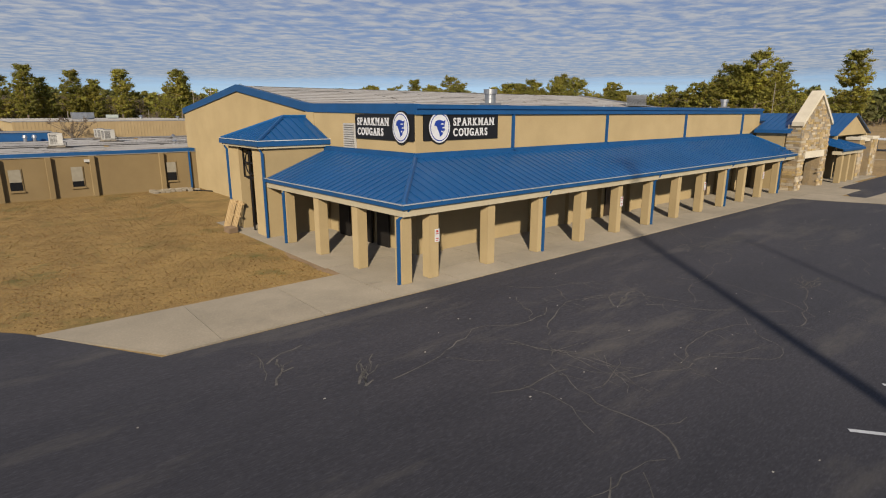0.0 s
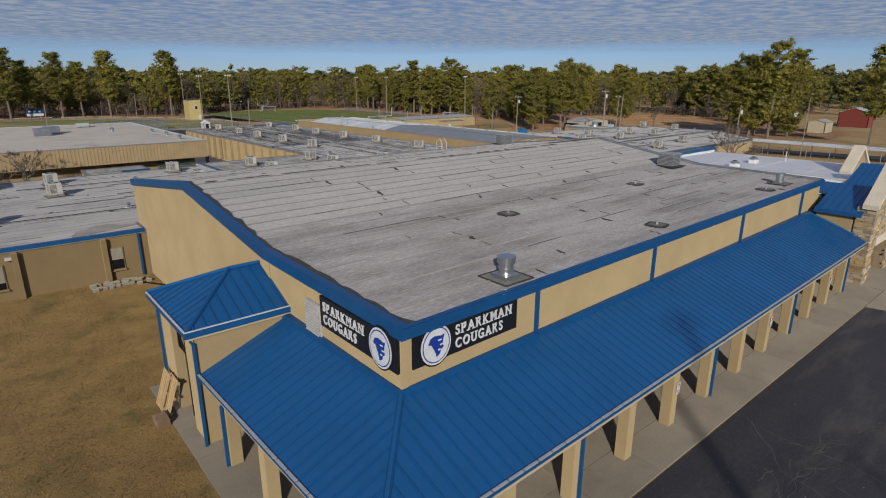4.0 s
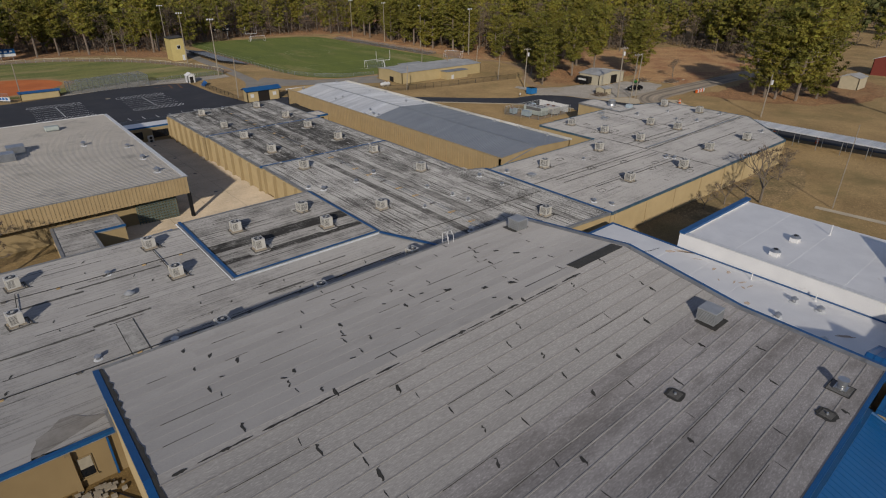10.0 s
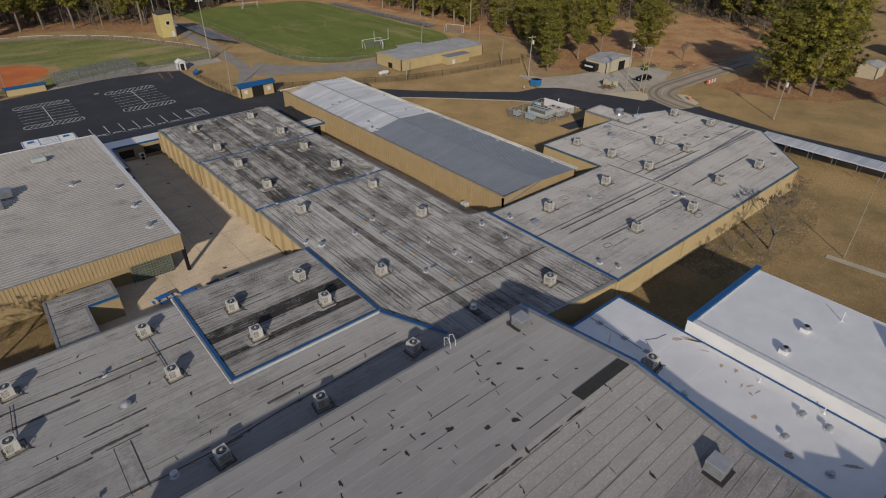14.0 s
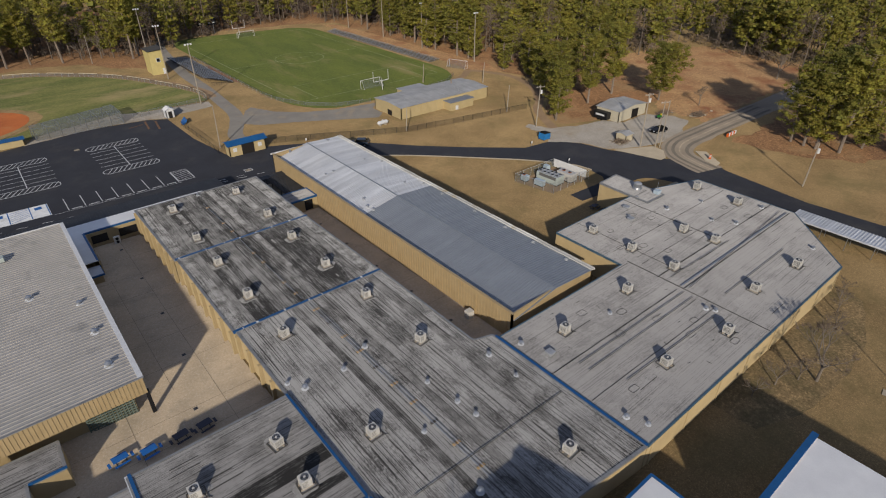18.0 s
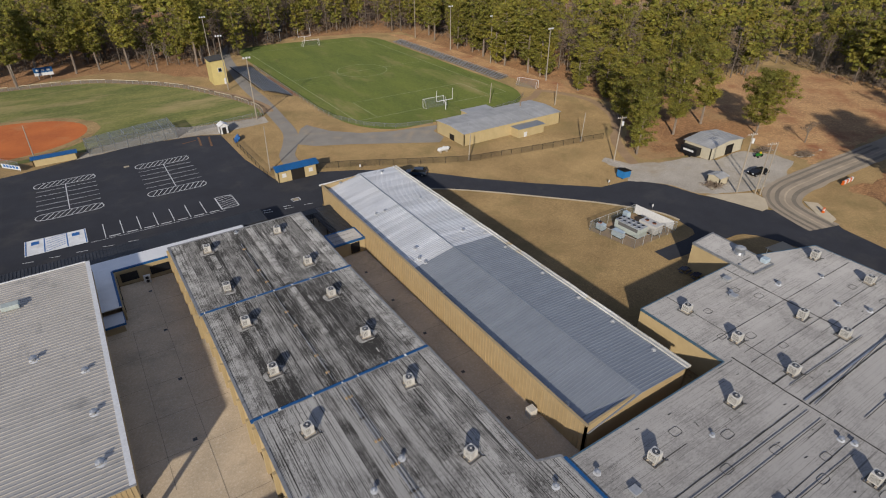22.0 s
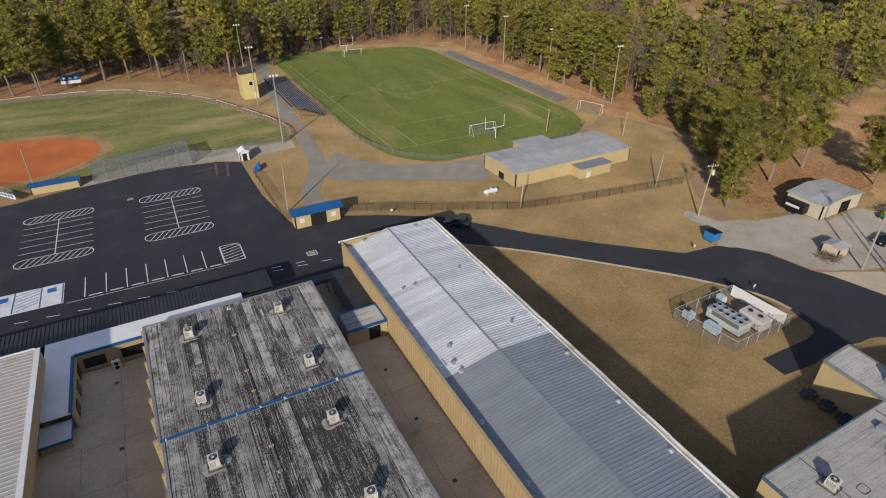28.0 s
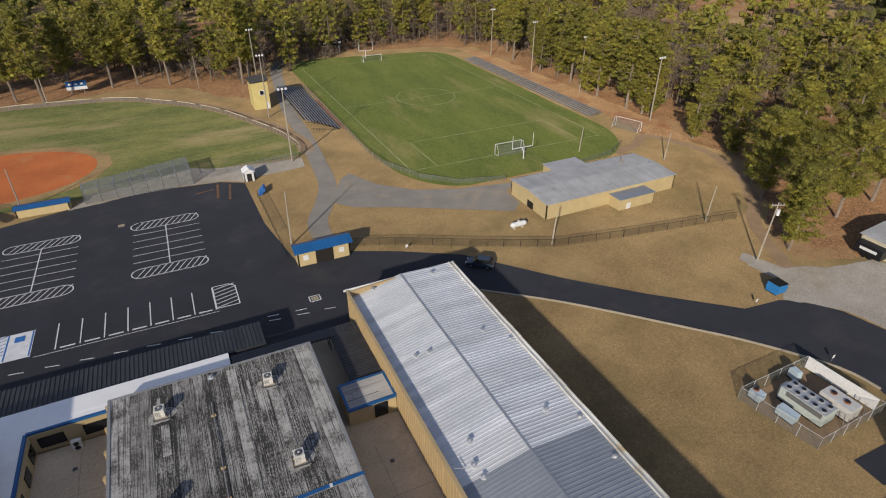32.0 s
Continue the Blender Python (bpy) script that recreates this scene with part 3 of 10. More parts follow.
def flat_roof(parent, poly, z, mat, across="y", pitch=1.0, thick=0.18, seams=0.6, pick=None):
    """A flat roof laid in long sheets of roofing, each a piece of its own lapped over the next."""
    deck = bmesh.new()
    prism(deck, [(x, y, z - thick) for x, y in poly], (0, 0, thick - 0.03))
    part("roof", deck, mat, parent)
    axis = 1 if across == "y" else 0
    lo, hi = min(p[axis] for p in poly), max(p[axis] for p in poly)
    n = max(1, round((hi - lo) / pitch))
    for k in range(n):
        a, b = lo + (hi - lo) * k / n, lo + (hi - lo) * (k + 1) / n
        bm = bmesh.new()
        bm.faces.new([bm.verts.new((x, y, 0)) for x, y in poly])
        for cut, clear_out in ((a, False), (b, True)):
            co, no = [0, 0, 0], [0, 0, 0]
            co[axis], no[axis] = cut, 1
            bmesh.ops.bisect_plane(bm, geom=bm.verts[:] + bm.edges[:] + bm.faces[:], plane_co=co, plane_no=no, clear_outer=clear_out, clear_inner=not clear_out)
        if not bm.faces:
            bm.free()
            continue
        for v in bm.verts:
            # one edge lies over its neighbour
            v.co.z = z + (0.012 if abs((v.co.y if axis else v.co.x) - a) < 1e-3 else 0.0) + (k % 3) * 0.001
        ret = bmesh.ops.extrude_face_region(bm, geom=bm.faces[:])
        for v in ret["geom"]:
            if isinstance(v, bmesh.types.BMVert):
                v.co.z -= 0.03
        part("roof_sheet", bm, pick((a + b) / 2) if pick else mat, parent)
        if pitch < 2.5 and k:
            # a tarred lap between two sheets, worn away in places
            span = [p[1 - axis] for p in poly]
            u, top = min(span), max(span)
            while u < top:
                u1 = min(top, u + SEAMS.uniform(0.6, 5.0))
                mid_u = (u + u1) / 2
                if SEAMS.random() < seams and inside_poly(poly, (u, a) if axis else (a, u)) and inside_poly(poly, (u1, a) if axis else (a, u1)):
                    wd = SEAMS.uniform(0.012, 0.04)
                    sb_ = bmesh.new()
                    box(sb_, *((u, u1, a - wd, a + wd) if axis else (a - wd, a + wd, u, u1)), z + 0.006, z + 0.02)
                    part("seam", sb_, TAR, parent)
                u = u1


def edge_trim(parent, pts, z0, z1, mat=None, out=0.08, name="fascia", inset=0.22):
    """A metal edge along an outline, with a lip over the roof."""
    for k, (a, b) in enumerate(zip(pts, pts[1:])):
        a, b = Vector((*a, 0)), Vector((*b, 0))
        d = (b - a).normalized()
        n = Vector((d.y, -d.x, 0))
        z1 += 0.003 * (1 if k % 2 else -1)
        bm = bmesh.new()
        for off, w, lo, hi in ((out, out + 0.01, z0, z1), (out, out + inset, z1, z1 + 0.04)):
            p0, p1 = a + n * off - d * 0.0, b + n * off
            prism(bm, [(*p0.xy, lo), (*p1.xy, lo), (*(p1 - n * w).xy, lo), (*(p0 - n * w).xy, lo)], (0, 0, hi - lo))
        part(name, bm, mat or BLUETRIM, parent)


def pilasters(parent, a, b, z0, z1, pitch=3.2, w=0.35, d=0.3, mat=None):
    a, b = Vector((*a, 0)), Vector((*b, 0))
    dv = (b - a).normalized()
    n = Vector((dv.y, -dv.x, 0))
    count = max(1, round((b - a).length / pitch))
    for k in range(count + 1):
        c = a + (b - a) * k / count
        bm = bmesh.new()
        prism(bm, [(*(c - dv * w / 2).xy, z0), (*(c + dv * w / 2).xy, z0), (*(c + dv * w / 2 + n * d).xy, z0), (*(c - dv * w / 2 + n * d).xy, z0)], (0, 0, z1 - z0))
        part("pilaster", bm, mat or TAN, parent)


# main hall
hall = thing("main_hall", "tan stucco school hall with low grey gabled roof, blue trim", "building", (14.8, 20, 0))
PROFILE = [(20.0, 6.5), (29.3, 6.62), (39.4, 8.0), (52.0, 6.5)]
HX0, HX1 = 14.8, 52.8


def roof_z(y):
    for (y0, z0), (y1, z1) in zip(PROFILE, PROFILE[1:]):
        if y <= y1:
            return z0 + (z1 - z0) * (y - y0) / (y1 - y0)
    return PROFILE[-1][1]


def sk(x, y):
    """The hall's front wall stands slightly askew to its ridge: the true y of a point."""
    return y + max(0.0, min(1.0, (39.4 - y) / 19.4)) * (0.029 * (x - 14.8) - 0.60)


def gable_wall(name, parent, x, thick):
    bm = bmesh.new()
    prism(bm, [(x, sk(x, 20), -0.2), (x, 52, -0.2)] + [(x, sk(x, y), z - 0.12) for y, z in reversed(PROFILE)], (thick, 0, 0))
    return part(name, bm, TAN, parent)


gable_wall("wall", hall, HX0, 0.35)
gable_wall("wall", hall, HX1 - 0.35, 0.35)
bm = bmesh.new()
prism(bm, [(HX0 + 0.35, sk(HX0 + 0.35, 20), -0.2), (HX1 - 0.35, sk(HX1 - 0.35, 20), -0.2), (HX1 - 0.35, sk(HX1 - 0.35, 20) + 0.35, -0.2), (HX0 + 0.35, sk(HX0 + 0.35, 20) + 0.35, -0.2)], (0, 0, 6.6))
part("wall", bm, TAN, hall)
boxpart("wall", (HX0 + 0.35, HX1 - 0.35, 51.65, 52.0, -0.2, 6.4), TAN, hall)
# a thicker pier where the front part of the west wall steps out
boxpart("pier", (HX0 - 0.11, HX0 + 0.4, 28.4, 29.3, 0, 6.35), TAN, hall)
boxpart("wall_front_block", (HX0 - 0.06, HX0 + 0.2, 19.37, 28.4, 0, 6.4), TAN, hall)
# the deck, and the lengths of roofing that run along the hall
bm = bmesh.new()
ends = [[bm.verts.new((x, sk(x, y), z - d)) for d, row in ((0.15, PROFILE), (0.03, PROFILE[::-1])) for y, z in row] for x in (HX0, HX1)]
bm.faces.new(ends[0][::-1])
bm.faces.new(ends[1])
for q in range(len(ends[0])):
    w = (q + 1) % len(ends[0])
    bm.faces.new((ends[0][q], ends[0][w], ends[1][w], ends[1][q]))
part("roof_deck", bm, MEMBRANE, hall)
rng = random.Random(3)
SMEAR = []
for i in range(6):
    bm = bmesh.new()
    pts = []
    for j in range(12):
        a = 2 * math.pi * j / 12
        pts.append((0.085 * rng.uniform(0.4, 1.5) * math.cos(a) + (0.05 + 0.02 * i) * math.sin(a) ** 3 + (0.16 if j == 2 + i else 0), 0.46 * rng.uniform(0.8, 1.1) * math.sin(a), 0))
    prism(bm, pts, (0, 0, 0.012))
    SMEAR.append(finish(bm, "tar_smear", TAR))
y, k = 20.0, 0
while y < 51.99:
    cut = min((b for b in (29.3, 39.4, 52.0) if b > y + 1e-6))
    y1 = min(y + 0.95, cut)
    if cut - y1 < 0.35:
        y1 = cut
    za, zb = roof_z(y) + 0.014, roof_z(y1)
    mat = MEMBRANE if y < 31 else MEMLIGHT if y < 39.3 else MEMNORTH
    x = HX0
    while x < HX1 - 0.01:
        x1 = x + (rng.uniform(5.5, 10) if y < 39.3 else rng.uniform(4.5, 9))
        if HX1 - x1 < 3:
            x1 = HX1
        bm = bmesh.new()
        prism(bm, [(x, sk(x, y), za), (x1, sk(x1, y), za), (x1, sk(x1, y1), zb), (x, sk(x, y1), zb)], (0, 0, -0.03))
        part("roof_sheet", bm, mat, hall)
        if x1 < HX1 and rng.random() < 0.78:
            p = part("tar_smear", rng.choice(SMEAR), TAR, hall)
            slope = math.degrees(math.atan2(zb - za, y1 - y))
            p.matrix_basis = Matrix.Translation((x1, sk(x1, (y + y1) / 2), (za + zb) / 2 + 0.003)) @ pose(0, 0, 0, slope, 0, rng.uniform(-7, 7)) @ Matrix.Diagonal((rng.choice((0.3, 0.5, 0.8, 1.25)), rng.uniform(0.5, 1.0), 1, 1))
        x = x1
    # the raised lap along the lower edge
    if y > 39.3:
        y, k = y1, k + 1
        continue
    bm = bmesh.new()
    prism(bm, [(HX0, sk(HX0, y) - 0.02, za + 0.024), (HX1, sk(HX1, y) - 0.02, za + 0.024), (HX1, sk(HX1, y) + 0.055, za + 0.024), (HX0, sk(HX0, y) + 0.055, za + 0.024)], (0, 0, -0.035))
    part("lap", bm, LAP, hall)
    # worn stretches of the lap are open and tarred
    for q in range(3):
        if rng.random() < 0.45:
            xa = rng.uniform(HX0 + 1, HX1 - 8)
            xb = xa + rng.uniform(1, 6)
            bm = bmesh.new()
            prism(bm, [(xa, sk(xa, y) - 0.055, za + 0.012), (xb, sk(xb, y) - 0.05, za + 0.012), (xb, sk(xb, y) - 0.02, za + 0.012), (xa, sk(xa, y) - 0.02, za + 0.012)], (0, 0, 0.008))
            part("open_seam", bm, TAR, hall)
    y, k = y1, k + 1
# the torn, tarred seam along the ridge, and loose tar over the north slope
x = HX0 + 1
while x < 45.6:
    L = rng.uniform(0.5, 2.4)
    w = rng.choice((0.025, 0.035, 0.05, 0.09))
    bm = bmesh.new()
    top = [(x + L * q / 6, 39.0 + w * rng.uniform(0.5, 1.5) * math.sin(math.pi * (q + 0.4) / 6.8), 0) for q in range(7)]
    low = [(x + L * q / 6, 38.98 - w * rng.uniform(0.2, 1.6) * math.sin(math.pi * (q + 0.4) / 6.8), 0) for q in range(7)]
    prism(bm, [(px, py, roof_z(py) + 0.028) for px, py, _ in top + low[::-1]], (0, 0, 0.012))
    part("ridge_seam", bm, TAR, hall)
    x += L + rng.choice((0.0, 0.1, 0.5, 1.6))
for x, y, L, w in ((37.0, 44.3, 0.62, 0.42), (39.1, 42.5, 0.55, 0.4), (41.1, 41.6, 0.7, 0.45), (44.8, 47.1, 0.6, 0.3), (45.6, 45.4, 0.6, 0.35), (43.5, 48.0, 0.5, 0.16), (42.8, 46.3, 0.5, 0.15), (45.4, 48.9, 0.5, 0.14), (45.7, 43.5, 0.7, 0.14), (38.4, 40.8, 0.5, 0.18), (35.3, 45.3, 0.5, 0.2), (34.6, 46.9, 0.45, 0.15), (35.1, 48.8, 0.5, 0.13), (32.4, 46.0, 0.45, 0.16), (30.2, 49.5, 0.4, 0.16), (35.3, 43.4, 0.4, 0.14), (28.0, 44.2, 0.5, 0.15), (25.2, 47.8, 0.45, 0.14), (23.0, 42.5, 0.5, 0.16), (20.4, 45.4, 0.4, 0.13), (27.0, 41.4, 0.6, 0.12), (31.0, 42.3, 0.5, 0.15), (47.9, 44.6, 0.5, 0.16), (48.8, 42.2, 0.4, 0.2)):
    bm = bmesh.new()
    prism(bm, [(L * 0.5 * math.copysign(abs(math.cos(a)) ** 0.6, math.cos(a)) * q, w * 0.5 * math.copysign(abs(math.sin(a)) ** 0.6, math.sin(a)) * q, 0) for a, q in ((2 * math.pi * (j + 0.5) / 16, rng.uniform(0.6, 1.15) * (1.0 if w > 0.25 else 0.8)) for j in range(16))], (0, 0, 0.012))
    p = part("tar_patch", bm, TAR, hall)
    p.matrix_basis = Matrix.Translation((x, y, roof_z(y) + 0.026)) @ pose(0, 0, 0, math.degrees(math.atan2(-1.5, 12.6)), 0, rng.uniform(-35, -5))
# open laps on the north slope
for k in range(18):
    x, y = rng.uniform(HX0 + 1, HX1 - 7), 39.4 + 0.95 * rng.randint(1, 12)
    L, w = rng.uniform(0.8, 5.0), rng.uniform(0.012, 0.028)
    bm = bmesh.new()
    prism(bm, [(x, y - w, roof_z(y) + 0.022), (x + L, y - w * 0.5, roof_z(y) + 0.022), (x + L, y + w * 0.5, roof_z(y) + 0.022), (x, y + w, roof_z(y) + 0.022)], (0, 0, 0.01))
    part("open_seam", bm, TAR, hall)
bm = bmesh.new()
prism(bm, [(46.2, 39.5, 8.02), (52.2, 39.5, 8.02), (52.2, 40.6, 7.9), (46.2, 40.6, 7.9)], (0, 0, 0.02))
part("tar_strip", bm, TAR, hall)
# blue fascia: along the eaves and up the rakes
for (py0, z0), (py1, z1) in zip(PROFILE, PROFILE[1:]):
    for x in (HX0 - 0.12, HX1 - 0.02):
        y0, y1 = sk(x, py0), sk(x, py1)
        bm = bmesh.new()
        prism(bm, [(x, y0, z0 - 0.36), (x, y1, z1 - 0.36), (x, y1, z1 + 0.06), (x, y0, z0 + 0.06)], (0.14, 0, 0))
        prism(bm, [(x, y0, z0 + 0.06), (x, y1, z1 + 0.06), (x + 0.34, y1, z1 + 0.04), (x + 0.34, y0, z0 + 0.04)], (0, 0, 0.03))
        part("fascia", bm, BLUETRIM, hall)
        if x < 20:
            # torn tar along the rake
            n = int((y1 - y0) / 0.5)
            bm = bmesh.new()
            ws = [0.40 + 0.30 * abs(noise.noise(Vector(((y0 + q * 0.5) * 0.9, 1.7, 0)))) + rng.uniform(0, 0.16) for q in range(n + 1)]
            for q in range(n):
                ya, yb = y0 + (y1 - y0) * q / n, y0 + (y1 - y0) * (q + 1) / n
                zc, zd = z0 + (z1 - z0) * q / n + 0.045, z0 + (z1 - z0) * (q + 1) / n + 0.045
                bm.faces.new([bm.verts.new(c) for c in ((x + 0.3, ya, zc), (x + ws[q], ya, zc), (x + ws[q + 1], yb, zd), (x + 0.3, yb, zd))])
            part("tar_edge", bm, TAR, hall)
        else:
            bm = bmesh.new()
            prism(bm, [(x - 0.42, y0, z0 + 0.03), (x - 0.42, y1, z1 + 0.03), (x - 0.02, y1, z1 + 0.085), (x - 0.02, y0, z0 + 0.085)], (0, 0, 0.03))
            part("edge_metal", bm, GREYTRIM, hall)
for yy in (19.86, 52.0):
    bm = bmesh.new()
    xa, xb = HX0 - 0.1, HX1 + 0.1
    ya, yb = sk(xa, yy), sk(xb, yy)
    for da, db, lo, hi in ((0.0, 0.14, 6.14, 6.56), (-0.09, 0.0, 6.38, 6.53)):
        prism(bm, [(xa, ya + da, lo), (xb, yb + da, lo), (xb, yb + db, lo), (xa, ya + db, lo)], (0, 0, hi - lo))
    part("gutter", bm, BLUETRIM if yy < 30 else GREYTRIM, hall)
for x in (20.9, 29.2, 39.1, 49.0):
    bm = bmesh.new()
    y = sk(x, 20)
    box(bm, x - 0.06, x + 0.06, y - 0.13, y, 4.5, 6.2)
    box(bm, x - 0.06, x + 0.06, y - 0.26, y - 0.08, 4.44, 4.54)
    part("downspout", bm, BLUETRIM, hall)


BROWNDOOR = plain("brown_door", (0.09, 0.062, 0.042), 0.6)
LIPGREY = plain("bare_lip_metal", (0.52, 0.53, 0.54), 0.5)


# canopy with its columns
canopy = thing("covered_walkway", "blue standing-seam canopy on square tan columns along the hall", "canopy", (11.47, 15.82, 0))
EX, EY, EZ, TX, TY, TZ, CE = 11.47, 15.82, 3.06, 15.1, 19.36, 4.33, 51.15
bm = bmesh.new()
TE = CE - 0.15
v = {k: bm.verts.new(p) for k, p in dict(a=(EX, EY, EZ), b=(CE, EY, EZ), c=(TE, TY, TZ), d=(TX - 0.25, TY, TZ), e=(EX, 27.0, EZ), f=(TX - 0.25, 27.0, TZ), g=(CE, TY, EZ)).items()}
bm.faces.new((v["a"], v["b"], v["c"], v["d"]))
bm.faces.new((v["a"], v["d"], v["f"], v["e"]))
bm.faces.new((v["b"], v["g"], v["c"]))
ret = bmesh.ops.extrude_face_region(bm, geom=bm.faces[:])
for q in ret["geom"]:
    if isinstance(q, bmesh.types.BMVert):
        q.co.z -= 0.08
part("roof", bm, BLUE, canopy)


def canopy_front(x, s):
    return Vector((x, EY + (TY - EY) * s, EZ + (TZ - EZ) * s + 0.005))


x = EX + 0.5
while x < CE - 0.1:
    top = 1.0
    if x < TX - 0.25:
        top = (x - EX) / (TX - 0.25 - EX)
    if x > TE:
        top = (CE - x) / (CE - TE)
    if top > 0.04:
        a, b = canopy_front(x, 0.0), canopy_front(x, top)
        bm = bmesh.new()
        prism(bm, [a + Vector((-0.02, 0, 0)), b + Vector((-0.02, 0, 0)), b + Vector((0.02, 0, 0)), a + Vector((0.02, 0, 0))], (0, 0, 0.032))
        part("standing_seam", bm, BLUE, canopy)
    x += 0.45
y = EY + 0.5
while y < 27.0:
    top = min(1.0, (y - EY) / (TY - EY))
    if top > 0.04:
        a = Vector((EX, y, EZ + 0.005))
        b = Vector((EX + (TX - 0.25 - EX) * top, y, EZ + (TZ - EZ) * top + 0.005))
        bm = bmesh.new()
        prism(bm, [a + Vector((0, -0.02, 0)), b + Vector((0, -0.02, 0)), b + Vector((0, 0.02, 0)), a + Vector((0, 0.02, 0))], (0, 0, 0.032))
        part("standing_seam", bm, BLUE, canopy)
    y += 0.45
for a, b in (((EX, EY, EZ + 0.03), (TX - 0.25, TY, TZ + 0.04)), ((CE, EY, EZ + 0.03), (TE, TY, TZ + 0.04))):
    bm = bmesh.new()
    tube(bm, a, b, 0.10, n=6)
    part("hip_cap", bm, BLUE, canopy)
for dims in ((TX - 0.3, TE, TY - 0.12, TY + 0.30, TZ - 0.05, TZ + 0.20), (TX - 0.36, TX + 0.02, TY, 27.0, TZ - 0.05, TZ + 0.20)):
    boxpart("flashing", dims, BLUETRIM, canopy)
for dims in ((EX - 0.12, CE + 0.12, EY - 0.12, EY, EZ - 0.16, EZ + 0.0), (EX - 0.12, EX, EY, 27.0, EZ - 0.16, EZ + 0.0), (CE, CE + 0.12, EY, TY, EZ - 0.16, EZ + 0.0)):
    boxpart("gutter", dims, BLUETRIM, canopy)
x = EX - 0.14
while x < CE:
    boxpart("gutter_lip", (x, min(CE + 0.14, x + 0.56), EY - 0.15, EY - 0.06, EZ, EZ + 0.03), LIPGREY, canopy, "bare white lip of the gutter")
    x += 0.62
y = EY - 0.1
while y < 26.9:
    boxpart("gutter_lip", (EX - 0.15, EX - 0.06, y, min(27.0, y + 0.56), EZ, EZ + 0.03), LIPGREY, canopy, "bare white lip of the gutter")
    y += 0.62
for dims in ((EX + 0.0, CE - 0.2, EY + 0.02, EY + 0.95, 2.62, 2.90), (EX + 0.0, EX + 0.95, EY + 0.95, 27.0, 2.62, 2.90)):
    boxpart("beam", dims, CREAM, canopy, "cream painted beam")
boxpart("soffit", (EX + 0.95, CE - 0.2, EY + 0.95, TY, 2.84, 2.9), CREAM, canopy)
boxpart("soffit", (EX + 0.95, HX0 - 0.1, TY, 27.0, 2.84, 2.9), CREAM, canopy)
col_bm = bmesh.new()
box(col_bm, -0.225, 0.225, -0.225, 0.225, 0.0, 2.62)
COLUMN = finish(col_bm, "column", TAN, 0.02)
cols = [(11.8, 16.3), (13.1, 16.3)] + [(16.2 + 3.22 * k, 16.3) for k in range(11)] + [(11.8, 19.2), (11.8, 22.3), (11.8, 25.4)]
for cx, cy in cols:
    c = part("column", COLUMN, TAN, canopy)
    c.matrix_basis = Matrix.Translation((cx, cy, 0.05))
for k in (0, 3, 6, 9, 12, 15):
    cx, cy = cols[k]
    side = -0.3
    bm = bmesh.new()
    dx, dy = (-0.30, -0.1) if k in (0, 15) else (0.12, -0.28)
    box(bm, cx + dx - 0.05, cx + dx + 0.05, cy + dy - 0.05, cy + dy + 0.05, 0.06, 2.5)
    tube(bm, (cx + dx, cy + dy, 2.46), (cx + dx + 0.25, EY - 0.05 if k not in (15,) else cy, 2.92), 0.05, n=6)
    part("downspout", bm, BLUETRIM, canopy)
# doors, pilasters and a bench-high ledge on the wall under the canopy
for k in range(12):
    x = 16.2 + 3.22 * k - 0.05
    if x > 50:
        continue
    boxpart("pilaster", (x - 0.15, x + 0.15, TY - 0.2, TY + 0.06, 0.05, 2.9), TAN, canopy)
    if k in (4, 8, 10):
        boxpart("wall_door", (x + 0.5, x + 1.5, TY - 0.09, TY - 0.03, 0.05, 2.2), BROWNDOOR, canopy, "dark recessed door")
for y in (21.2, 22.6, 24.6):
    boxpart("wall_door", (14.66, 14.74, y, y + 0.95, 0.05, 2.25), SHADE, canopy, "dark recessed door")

canopy.rotation_euler[2] = radians(1.3)

# entry tower on the west side
tower = thing("entry_tower", "tan stucco entrance bay with a hipped blue metal roof", "entrance", (12.6, 29.4, 0))
bm = bmesh.new()
X0, X1, Y0, Y1, YM = 10.88, 14.8, 26.84, 31.94, 29.36
vv = [bm.verts.new(p) for p in ((X0, Y0, 4.85), (X1, Y0, 4.85), (X1, YM, 6.0), (13.4, YM, 6.0), (X0, Y1, 4.85), (X1, Y1, 4.85))]
for f in ((0, 1, 2, 3), (0, 3, 4), (3, 2, 5, 4)):
    bm.faces.new([vv[i] for i in f])
ret = bmesh.ops.extrude_face_region(bm, geom=bm.faces[:])
for q in ret["geom"]:
    if isinstance(q, bmesh.types.BMVert):
        q.co.z -= 0.08
part("roof", bm, BLUE, tower)
for k in range(14):
    # seams of the west and south slopes
    y = Y0 + 0.25 + k * 0.43
    if y < Y1 - 0.1:
        s = 1 - abs(y - YM) / (YM - Y0 if y < YM else Y1 - YM)
        a, b = Vector((X0, y, 4.86)), Vector((X0 + (13.4 - X0) * s, y, 4.86 + 1.15 * s))
        bm = bmesh.new()
        prism(bm, [a + Vector((0, -0.02, 0)), b + Vector((0, -0.02, 0)), b + Vector((0, 0.02, 0)), a + Vector((0, 0.02, 0))], (0, 0, 0.05))
        part("standing_seam", bm, BLUE, tower)
for k in range(10):
    x = X0 + 0.25 + k * 0.43
    s = min(1.0, (x - X0) / (13.4 - X0))
    for sgn in (-1, 1):
        yb = Y1 if sgn > 0 else Y0
        a, b = Vector((x, yb, 4.86)), Vector((x, yb + (YM - yb) * s, 4.86 + 1.15 * s))
        bm = bmesh.new()
        prism(bm, [a + Vector((-0.02, 0, 0)), b + Vector((-0.02, 0, 0)), b + Vector((0.02, 0, 0)), a + Vector((0.02, 0, 0))], (0, 0, 0.05))
        part("standing_seam", bm, BLUE, tower)
